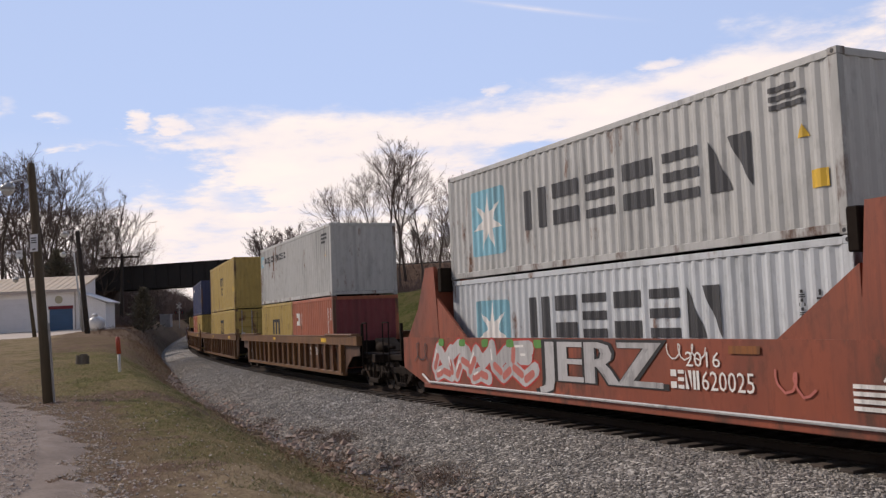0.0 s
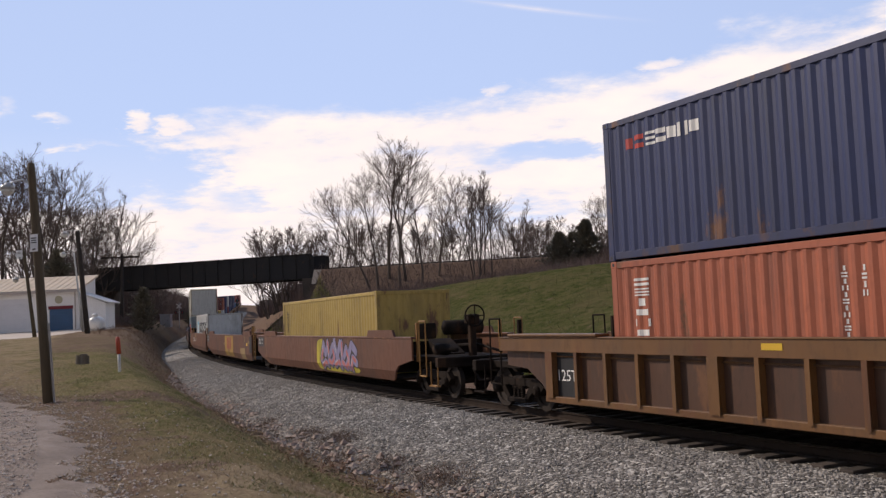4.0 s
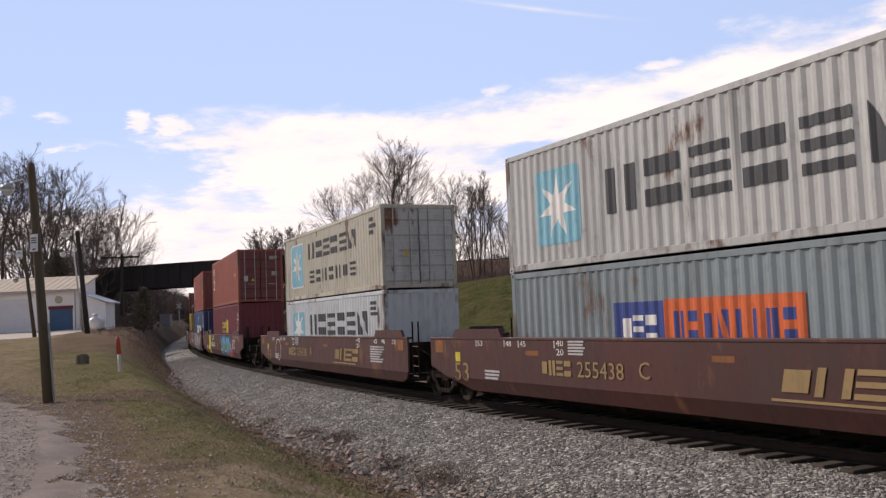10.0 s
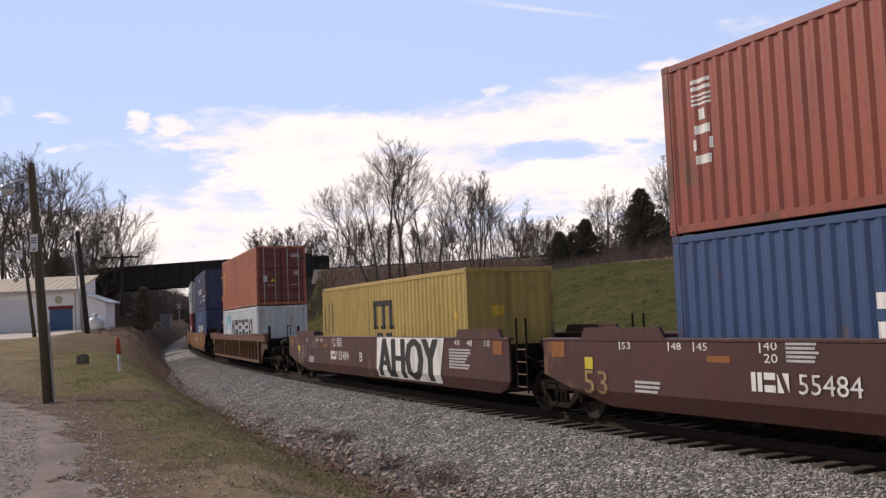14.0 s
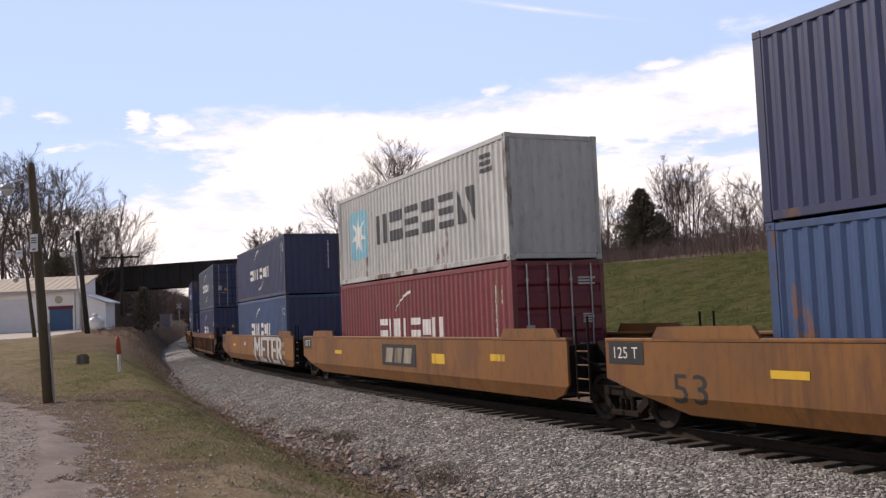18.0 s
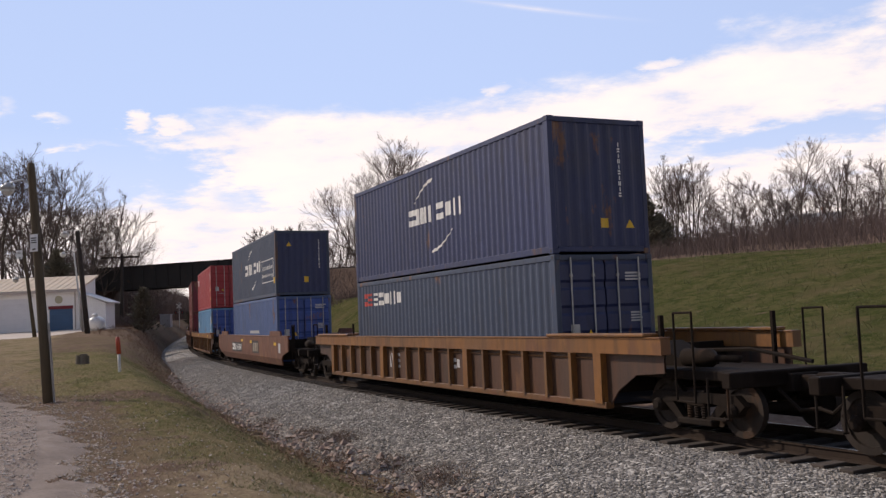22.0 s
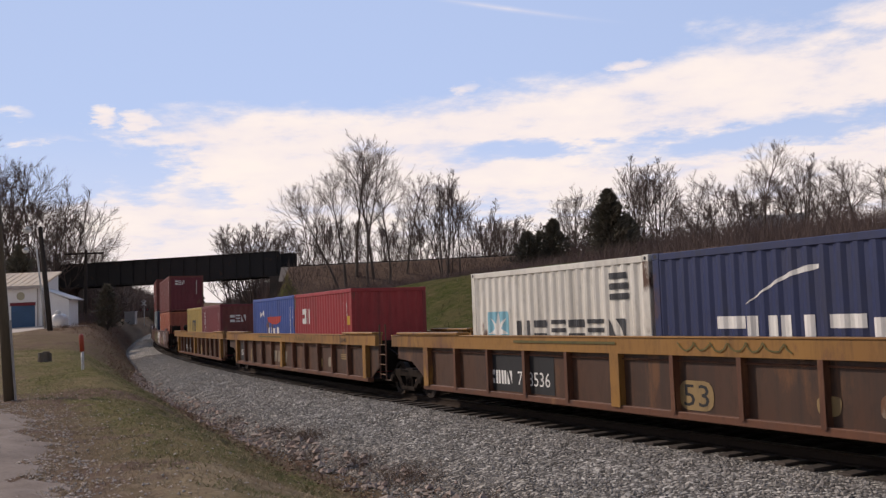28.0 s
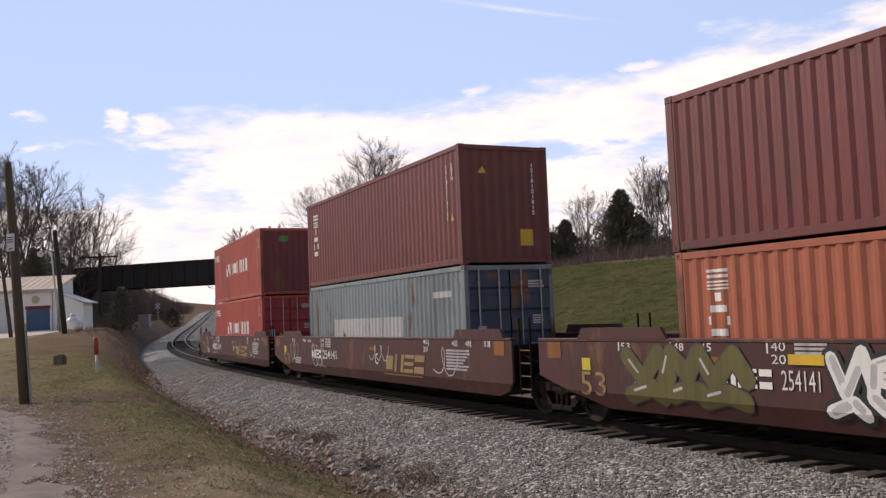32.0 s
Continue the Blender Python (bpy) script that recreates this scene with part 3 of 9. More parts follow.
def ground():
    xs, ys = spaced(-62, 52, 0.6, 3500), spaced(2, 132, 0.6, 3500)
    xs = np.unique(np.concatenate([xs, np.arange(-17.9, 3, 0.2)]).round(3))
    ys = np.unique(np.concatenate([ys, np.arange(8.1, 44, 0.2)]).round(3))
    gx, gy = np.meshgrid(xs, ys)
    gz = ground_z(gx, gy)
    u, l, hz = side_of_line(gx, gy)
    gz = gz + relief(gx, gy, l)
    verts = np.stack([gx.ravel(), gy.ravel(), gz.ravel()], 1)
    w, h = len(xs), len(ys)
    i = np.arange(w * h).reshape(h, w)
    faces = np.stack([i[:-1, :-1].ravel(), i[:-1, 1:].ravel(), i[1:, 1:].ravel(), i[1:, :-1].ravel()], 1)
    me = raw_mesh("ground", verts, faces, ground_material(), True)
    far_side = l > 0
    lc = np.interp(u, [-140, -60, -19, -6, 4, 14, 40], [90, 60, 39, 27.6, 23, 17.4, 13])
    green = np.where(far_side, np.where(l < lc + 0.8, 0.74, 0.25), 0.30)
    green = np.where(~far_side & (gy > 12) & (gy < 60) & (l > -13), 0.74 - 0.36 * smooth((-l - 8.8) / 3), green)
    bare = np.where(far_side, np.where(l > lc + 0.8, 0.80, 0.0), 0.12)
    bare = np.where(gy > 120, 0.8, bare)
    bare = np.where(far_side & (l < 8.0), 0.8, bare)
    bare = np.where(~far_side & (np.abs(l) < 5.9), 0.6, bare)
    bare = np.where(~far_side & (gy > 45) & (np.abs(l) < 11), 0.55, bare)
    track = np.interp(gy, [0, 9, 11.4, 18.2, 22, 27, 45, 60], [-2.4, -3.4, -4.2, -7.2, -9.9, -13.8, -23.5, -34])
    bare = np.where(~far_side & (gy < 40), np.maximum(bare, 0.62 * smooth(1 - (gx - track) / 2.6)), bare)
    spot = np.exp(-(((gx + 7.0) / 3.4) ** 2 + ((gy - 22.5) / 1.6) ** 2))
    bare = np.maximum(bare, spot * 0.9)
    col = np.stack([green.ravel(), bare.ravel(), (~far_side).astype(float).ravel(), np.ones(w * h)], 1)
    at = me.color_attributes.new("lawn", "FLOAT_COLOR", "POINT")
    at.data.foreach_set("color", col.ravel())
    tagged(new("ground", me), "uneven grass bank, brown earth and wooded land", "ground", kind="structure")


ground()


def swept(profile, u0, u1, step, z_shift=0.0, jitter=0.0, seed=1):
    """Corners and faces of a cross profile (off the line, height) drawn along the line."""
    us = np.arange(u0, u1 + 1e-6, step)
    x, y, t, z = (np.interp(us, WAY, a) for a in (LX, LY, LT, LZ))
    rs = np.random.RandomState(seed)
    rows = []
    for off, h in profile:
        hh = h + z_shift - off * CANT + (rs.randn(len(us)) * jitter if jitter else 0)
        oo = off + (rs.randn(len(us)) * jitter * 2 if jitter else 0)
        rows.append(np.stack([x + oo * np.cos(t), y - oo * np.sin(t), z + hh], 1))
    v = np.stack(rows, 1)
    n, m = v.shape[:2]
    i = np.arange(n * m).reshape(n, m)
    f = np.stack([i[:-1, :-1].ravel(), i[:-1, 1:].ravel(), i[1:, 1:].ravel(), i[1:, :-1].ravel()], 1)
    return v.reshape(-1, 3), f


def ballast_material():
    """Crushed stone: every cell of a fine crackle is a stone with its own grey; oil and dust lie between the rails."""
    m = bpy.data.materials.new("ballast_stone")
    m.use_nodes = True
    nt = m.node_tree
    n, k = nt.nodes.new, nt.links.new
    bs = nt.nodes["Principled BSDF"]
    bs.inputs["Roughness"].default_value = 0.9
    geo = n("ShaderNodeNewGeometry")
    vor, sep, ramp = n("ShaderNodeTexVoronoi"), n("ShaderNodeSeparateColor"), n("ShaderNodeValToRGB")
    vor.inputs["Scale"].default_value = 19.0
    k(geo.outputs["Position"], vor.inputs["Vector"])
    k(vor.outputs["Color"], sep.inputs[0])
    k(sep.outputs[0], ramp.inputs[0])
    e = ramp.color_ramp.elements
    e[0].color, e[1].color = (0.036, 0.033, 0.029, 1), (0.60, 0.57, 0.52, 1)
    mid = e.new(0.55)
    mid.color = (0.148, 0.137, 0.122, 1)
    big = n("ShaderNodeTexNoise")
    big.inputs["Scale"].default_value, big.inputs["Detail"].default_value = 0.5, 5
    k(geo.outputs["Position"], big.inputs["Vector"])
    tone = n("ShaderNodeMapRange")
    tone.inputs["To Min"].default_value, tone.inputs["To Max"].default_value = 0.75, 1.25
    k(big.outputs["Fac"], tone.inputs["Value"])
    oil = n("ShaderNodeVertexColor")
    oil.layer_name = "oil"
    mul, mul2 = n("ShaderNodeVectorMath"), n("ShaderNodeVectorMath")
    mul.operation = mul2.operation = "MULTIPLY"
    k(ramp.outputs[0], mul.inputs[0])
    k(tone.outputs[0], mul.inputs[1])
    k(mul.outputs[0], mul2.inputs[0])
    k(oil.outputs[0], mul2.inputs[1])
    k(mul2.outputs[0], bs.inputs["Base Color"])
    b = n("ShaderNodeBump")
    b.inputs["Strength"].default_value, b.inputs["Distance"].default_value = 0.7, 0.03
    k(vor.outputs["Distance"], b.inputs["Height"])
    b.invert = True
    k(b.outputs[0], bs.inputs["Normal"])
    return m


def oil_stain(me, count):
    """Dust and oil darken the bed between the rails; the shoulder keeps the stone's own colour."""
    off = np.array([p[0] for p in BED])
    tones = np.stack([np.interp(off, [-5.3, -4.6, -3.9, -3.3, -1.75, -1.2, -0.85, -0.6, 0.9, 2.2, 5.5], c) for c in (
        (0.72, 0.84, 0.95, 1.0, 1.0, 0.95, 0.75, 0.45, 0.6, 0.8, 0.8), (0.62, 0.77, 0.92, 1.0, 1.0, 0.94, 0.70, 0.40, 0.56, 0.76, 0.8), (0.54, 0.71, 0.88, 1.0, 1.0, 0.92, 0.66, 0.36, 0.53, 0.74, 0.8))] + [np.ones(len(off))], 1)
    col = np.tile(tones, (count // len(tones), 1))
    patchy = np.random.RandomState(3).uniform(0.82, 1.12, (len(col), 1))
    col[:, :3] *= patchy
    me.color_attributes.new("oil", "FLOAT_COLOR", "POINT").data.foreach_set("color", col.ravel())
    return me


BED = [(-5.2, -1.05), (-4.7, -0.80), (-4.0, -0.60), (-3.2, -0.44), (-2.5, -0.28), (-1.9, -0.205), (-1.3, -0.21), (-0.6, -0.23),
       (0.6, -0.23), (1.3, -0.21), (1.9, -0.22), (2.6, -0.34), (3.6, -0.6), (4.8, -0.80), (5.4, -0.9)]
# the bed falls a little towards the far side
BED = [(x, float(np.interp(x, *zip(*BED))) - 0.013 * math.copysign(max(abs(x) - 1.3, 0.0), x)) for x in np.arange(-5.2, 5.41, 0.22)]


def railway():
    stone = ballast_material()
    prof = BED
    v, f = swept(prof, -110, 70, 0.25, 0, 0.006)
    bed = tagged(new("ballast_bed", oil_stain(raw_mesh("ballast_bed", v, f, stone, True), len(v))), "grey crushed-stone ballast under the track", "ballast", kind="structure")
    v, f = swept(prof, 70, 330, 4.0)
    v2, f2 = swept(prof, -420, -110, 4.0)
    far = raw_mesh("far_ballast", np.concatenate([v, v2]), np.concatenate([f, f2 + len(v)]), stone, True)
    oil_stain(far, len(v) + len(v2))
    part("far_ballast", far, None, bed)
    # loose stones on the shoulder, nearest the eye
    rs = np.random.RandomState(4)
    base = np.array([(1, 0, 0), (-1, 0, 0), (0, 1, 0), (0, -1, 0), (0, 0, 1), (0, 0, -1)], float)
    tri = np.array([(0, 2, 4), (2, 1, 4), (1, 3, 4), (3, 0, 4), (2, 0, 5), (1, 2, 5), (3, 1, 5), (0, 3, 5)])
    count = 74000
    us = -72 + 80 * rs.rand(count) ** 1.5
    off = -1.28 - 3.8 * rs.rand(count) - np.abs(rs.randn(count)) * 0.45 * (rs.rand(count) < 0.35)
    px, py, pt, pz = (np.interp(us, WAY, a) for a in (LX, LY, LT, LZ))
    h = np.maximum(np.interp(off, [p[0] for p in prof], [p[1] for p in prof]), -0.86) - off * CANT
    size = rs.uniform(0.014, 0.036, count)
    c = np.stack([px + off * np.cos(pt), py - off * np.sin(pt), pz + h + size * 0.15], 1)
    sh = rs.uniform(0.6, 1.3, (count, 6, 1)) * base[None] * size[:, None, None]
    a = rs.uniform(0, 6.28, count)
    ca, sa = np.cos(a)[:, None], np.sin(a)[:, None]
    sh = np.stack([sh[..., 0] * ca - sh[..., 1] * sa, sh[..., 0] * sa + sh[..., 1] * ca, sh[..., 2] * 0.7], 2)
    v = (sh + c[:, None]).reshape(-1, 3)
    f = (tri[None] + 6 * np.arange(count)[:, None, None]).reshape(-1, 3)
    loose = surf("loose_stone", (0.215, 0.20, 0.18), (0.095, 0.087, 0.078), rough=0.9, scale=3, fine=30, islands=3.2)
    part("loose_ballast", raw_mesh("loose_ballast", v, f, loose), None, bed)["kind"] = "stuff"
    # rails
    steel = surf("rail_steel", (0.040, 0.027, 0.020), (0.026, 0.018, 0.014), rough=0.8, spec=0.15)
    shine = surf("rail_top", (0.30, 0.29, 0.28), rough=0.35, metal=1.0)
    track = empty("railway_track", "steel rails on dark timber sleepers", "track", kind="structure")
    for side in (-1, 1):
        o = side * 0.755
        pr = [(o - 0.07, -0.17), (o - 0.065, -0.155), (o - 0.012, -0.135), (o - 0.01, -0.045), (o - 0.036, -0.03), (o - 0.034, -0.002)]
        pr += [(2 * o - a, b) for a, b in pr[::-1]]
        v, f = swept(pr, -120, 330, 1.5)
        rail = part("rail", raw_mesh("rail", v, f, steel), None, track)
        v, f = swept([(o - 0.030, 0.0), (o + 0.030, 0.0)], -120, 330, 1.5, 0.002)
        part("running_surface", raw_mesh("running_surface", v, f, shine), None, rail)
    # the nearest sleepers one by one
    wood = surf("sleeper_timber", (0.062, 0.047, 0.038), (0.036, 0.028, 0.023), rough=0.9, scale=2, fine=20, bump=0.01, rand=0.3)
    tie = shared("tie", lambda: Geo().box(-0.115, 0.115, -1.32, 1.32, -0.36, -0.15, 0.012).mesh("sleeper", wood))
    rs = np.random.RandomState(9)
    u = -88.0
    for i in range(280):
        x, y, t, z = on_line(u)
        m = Matrix.Translation((x, y, z)) @ pose(0, 0, 0, 0, 0, -math.degrees(t) - 90 + rs.uniform(-0.8, 0.8)) @ pose(0, rs.uniform(-0.04, 0.04), rs.uniform(-0.01, 0.01), math.degrees(CANT))
        part("sleeper", tie, None, track, at=m)
        u += 0.53


railway()


# ---- the bridge and the upper line ----
def upper_line():
    black = surf("bridge_steel", (0.018, 0.017, 0.018), (0.028, 0.023, 0.021), rough=0.7, scale=0.3, rust=0.3, rust_col=(0.05, 0.028, 0.018))
    stone = surf("abutment_concrete", (0.115, 0.09, 0.075), (0.07, 0.055, 0.047), rough=0.9, scale=0.5, bump=0.02, bump_scale=6)
    x0, x1 = -46.5, -15.9
    y0, y1 = float(upper_y(x0)) + 4.2, float(upper_y(x1)) - 0.2
    a = math.atan2(y1 - y0, x1 - x0)
    span = math.hypot(x1 - x0, y1 - y0)
    bridge = empty("railway_bridge", "black plate-girder railway bridge over the track", "bridge", at=pose(x0, y0, 7.35, 0, 0, math.degrees(a)))
    for name, dy in (("near_girder", 0.0), ("far_girder", 4.6)):
        g = Geo()
        c = 0.35
        g.prism([(0, 0), (span, 0), (span, 2.95 - c), (span - c * 0.3, 2.95 - c * 0.3), (span - c, 2.95), (0, 2.95)], 1, dy - 0.02, dy + 0.02)
        girder = part("girder", g, black, bridge)
        part("flange", Geo().box(0, span - 0.3, dy - 0.22, dy + 0.22, 2.95, 3.01, 0.01), black, girder)
        part("flange", Geo().box(0, span, dy - 0.22, dy + 0.22, -0.06, 0.0, 0.01), black, girder)
        st = shared("stiffener", lambda: Geo().box(-0.02, 0.02, -0.16, 0.16, 0.02, 2.9, 0.004).add([], []).mesh("stiffener", black))
        for i in range(18):
            part("stiffener", st, None, girder, at=pose(0.5 + i * (span - 1.0) / 17, dy, 0))
    part("deck", Geo().box(0.1, span - 0.1, 0.1, 4.5, 0.3, 0.75, 0.02), black, bridge)
    for i in range(8):
        part("cross_beam", Geo().box(1.5 + i * 4.0, 1.7 + i * 4.0, 0.0, 4.6, 0.02, 0.32, 0.01), black, bridge)
    for i in range(7):
        part("railing_post", Geo().tube((0.2 + i * 0.5 - 3.2, -0.1, 2.3), (0.2 + i * 0.5 - 3.2, -0.1, 3.4), 0.03, sides=5), black, bridge)
    part("rail", Geo().tube((-3.2, -0.1, 3.35), (0.1, -0.1, 3.35), 0.025, sides=5), black, bridge)
    part("rail", Geo().tube((-3.2, -0.1, 2.8), (0.1, -0.1, 2.8), 0.025, sides=5), black, bridge)
    for n, px, wide in ((1, x0 - 1.6, 3.4), (2, x1 + 0.6, 3.2)):
        ab = tagged(part("abutment", Geo().prism([(-wide / 2, -8.5), (wide / 2, -8.5), (wide / 2, -0.05), (-wide / 2, -0.05)], 1, -1.2, 6.4), stone), "weathered concrete bridge abutment", "abutment", kind="structure")
        ab.matrix_basis = pose(px, y0 if n == 1 else y1, 7.35, 0, 0, math.degrees(a))
    # ballast and rails on the bank to the right
    grey = surf("upper_ballast", (0.21, 0.185, 0.165), (0.13, 0.112, 0.10), rough=0.95, scale=0.4, fine=9, bump=0.05, bump_scale=5)
    v, f = [], []
    xs = np.arange(-15.6, 120, 2.0)
    for x in xs:
        y = float(upper_y(x))
        for o, z in ((-4.6, UPPER_Z - 1.7), (-2.0, UPPER_Z + 0.10), (2.0, UPPER_Z + 0.10), (4.6, UPPER_Z - 1.7)):
            v.append((x, y + o, z))
    for i in range(len(xs) - 1):
        for j in range(3):
            f.append((i * 4 + j, i * 4 + 4 + j, i * 4 + 5 + j, i * 4 + 1 + j))
    up = tagged(new("upper_track", raw_mesh("upper_track", v, f, grey)), "grey ballast bank of the upper railway line", "track", kind="structure")
    for o in (-0.75, 0.75):
        part("rail", Geo().prism([(-0.04, 0), (0.04, 0), (0.04, 0.17), (-0.04, 0.17)], 0, -0.0, 110.0).add([], []), black, up, at=pose(-15.6, float(upper_y(-15.6)) + o, UPPER_Z + 0.12, 0, 0, -math.degrees(math.atan(0.183))))


upper_line()


# ---- the yard: building, poles, tank, post ----
def building():
    white = surf("white_block_wall", (0.84, 0.83, 0.82), (0.76, 0.75, 0.74), rough=0.8, scale=0.5, bump=0.004, bump_scale=8)
    roof_m = surf("cream_roof_metal", (0.74, 0.60, 0.44), (0.64, 0.51, 0.37), rough=0.5, scale=0.5)
    blue = surf("blue_door_paint", (0.035, 0.105, 0.22), (0.03, 0.085, 0.17), rough=0.5)
    red = surf("dark_red_lintel", (0.19, 0.02, 0.03), rough=0.6)
    grey = surf("white_roller_door", (0.70, 0.70, 0.73), (0.62, 0.62, 0.65), rough=0.5)
    trim = surf("eave_trim", (0.50, 0.44, 0.40), rough=0.6)
    Y, zb, zt = 85.0, 2.15, 5.85
    xl, xr = -62.0, -33.3
    b = empty("garage_building", "long low white garage with cream metal roof and blue doors", "building", at=pose(0, 0, 0))
    # the front wall stands between its openings
    holes = [(-59.2, -57.0, 2.2), (-46.4, -43.6, 2.25), (-41.9, -37.7, 3.15), (-36.05, -33.9, 2.1)]
    x = xl
    for a, c, h in holes:
        part("wall", Geo().box(x, a, Y, Y + 0.25, zb - 1.0, zt), white, b)
        part("wall", Geo().box(a, c, Y, Y + 0.25, zb + h + (0.0 if h > 3 else 0.28), zt), white, b)
        x = c
    part("wall", Geo().box(x, xr, Y, Y + 0.25, zb - 1.0, zt), white, b)
    for a in (xl, xr - 0.25):
        part("wall", Geo().prism([(Y + 0.25, zb - 1.0), (Y + 4.0, zb - 1.0), (Y + 4.0, zt + 1.3), (Y + 0.25, zt)], 0, a, a + 0.25), white, b)
    part("wall", Geo().box(xl + 0.25, xr - 0.25, Y + 3.75, Y + 4.0, zb - 1.0, zt + 1.25), white, b)
    for a, c, h in holes:
        big = h > 3
        d = part("door", Geo().box(a, c, Y + 0.10, Y + 0.16, zb - 0.05, zb + h), grey if big else blue, b, "white roller door" if big else "blue door")
        n = 7 if big else 4
        for i in range(1, n):
            z = zb + h * i / n
            part("door_panel", Geo().box(a + 0.02, c - 0.02, Y + 0.075, Y + 0.10, z - h / n + 0.02, z - 0.02, 0.008), grey if big else blue, d)
        part("door_panel", Geo().box(a + 0.02, c - 0.02, Y + 0.075, Y + 0.10, zb + h - h / n + 0.02, zb + h - 0.02, 0.008), grey if big else blue, d)
        if not big:
            part("lintel", Geo().box(a - 0.05, c + 0.05, Y - 0.06, Y + 0.2, zb + h, zb + h + 0.28, 0.01), red, b, "dark red lintel")
    roof = Geo().prism([(Y - 0.5, zt - 0.02), (Y - 0.5, zt + 0.14), (Y + 4.3, zt + 1.60), (Y + 4.3, zt + 1.44)], 0, xl - 0.4, xr + 0.2)
    r = part("roof", roof, roof_m, b)
    seam = shared("roof_seam", lambda: Geo().prism([(Y - 0.5, zt + 0.14), (Y - 0.5, zt + 0.18), (Y + 4.3, zt + 1.64), (Y + 4.3, zt + 1.60)], 0, -0.02, 0.02).mesh("seam", roof_m))
    for i in range(46):
        part("seam", seam, None, r, at=pose(xl + i * 0.62, 0, 0))
    part("fascia", Geo().box(xl - 0.4, xr + 0.2, Y - 0.54, Y - 0.5, zt - 0.12, zt + 0.16), trim, r)
    for cx in (-47.2, -43.0 + 0.2, -36.2 + 1.05):
        part("wall_sign", Geo().lathe((cx, Y - 0.04, zb + 2.95), (cx, Y, zb + 2.95), [(0, 0.36), (1, 0.36)], 20), surf("sign_ochre", (0.45, 0.42, 0.30), rough=0.6), b, "small round ochre sign")
    part("gutter_pipe", Geo().tube((xr - 0.35, Y - 0.08, zb - 0.1), (xr - 0.35, Y - 0.08, zt), 0.05, sides=6), trim, b)
    # the lean-to beside it
    s = empty("shed", "small white shed with a low pitched roof", "shed")
    xa, xb, ys = -32.75, -30.75, 84.6
    part("wall", Geo().box(xa, xb, ys, ys + 0.2, zb - 1.0, zb + 2.45), white, s)
    part("wall", Geo().box(xb - 0.2, xb, ys + 0.2, ys + 2.3, zb - 1.0, zb + 2.45), white, s)
    part("wall", Geo().box(xa, xa + 0.2, ys + 0.2, ys + 2.3, zb - 1.0, zb + 2.45), white, s)
    part("gable", Geo().prism([(xa, zb + 2.45), (xb, zb + 2.45), (xa, zb + 3.3)], 1, ys, ys + 0.2), white, s)
    part("roof", Geo().prism([(xa - 0.3, zb + 3.42), (xb + 0.4, zb + 2.42), (xb + 0.4, zb + 2.54), (xa - 0.3, zb + 3.54)], 1, ys - 0.35, ys + 2.6), surf("pale_roof", (0.66, 0.64, 0.62), rough=0.5), s)
    # paving before the doors
    conc = surf("concrete_apron", (0.62, 0.54, 0.47), (0.52, 0.45, 0.39), rough=0.9, scale=0.4, bump=0.01)
    v, f = [], []
    xs, ysl = np.linspace(-64, -28.5, 37), np.linspace(76.0, 85.0, 10)
    for yy in ysl:
        for xx in xs:
            v.append((xx + (0.8 * math.sin(xx) if yy < 77 else 0), yy, ground_at(xx, yy) + 0.05 + 0.02 * (yy - 76) / 9))
    w = len(xs)
    for j in range(len(ysl) - 1):
        for i in range(w - 1):
            f.append((j * w + i, j * w + i + 1, j * w + w + i + 1, j * w + w + i))
    tagged(new("pavement", raw_mesh("pavement", v, f, conc)), "pale concrete apron before the garage doors", "pavement", kind="structure")


building()


def lamp_head(parent, p, toward, metal, glass, size=1.0):
    """A bowl lamp on a curved arm."""
    p, t = Vector(p), Vector(toward)
    arm = Geo()
    pts = [p, p + t * 0.35 + Vector((0, 0, 0.16)) * size, p + t * 0.75 + Vector((0, 0, 0.12)) * size, p + t]
    for a, b in zip(pts, pts[1:]):
        arm.tube(a, b, 0.022, sides=6)
    part("arm", arm, metal, parent)
    e = p + t
    head = part("lamp_head", Geo().lathe(e + Vector((0, 0, 0.12)) * size, e - Vector((0, 0, 0.10)) * size, [(0, 0.06 * size), (0.3, 0.10 * size), (0.45, 0.20 * size), (1, 0.23 * size)], 14), metal, parent, "grey metal lamp head", True)
    part("bowl", Geo().lathe(e - Vector((0, 0, 0.10)) * size, e - Vector((0, 0, 0.30)) * size, [(0, 0.21 * size), (0.5, 0.18 * size), (0.85, 0.10 * size), (1, 0.03 * size)], 14), glass, head, "clear ribbed glass bowl", True)


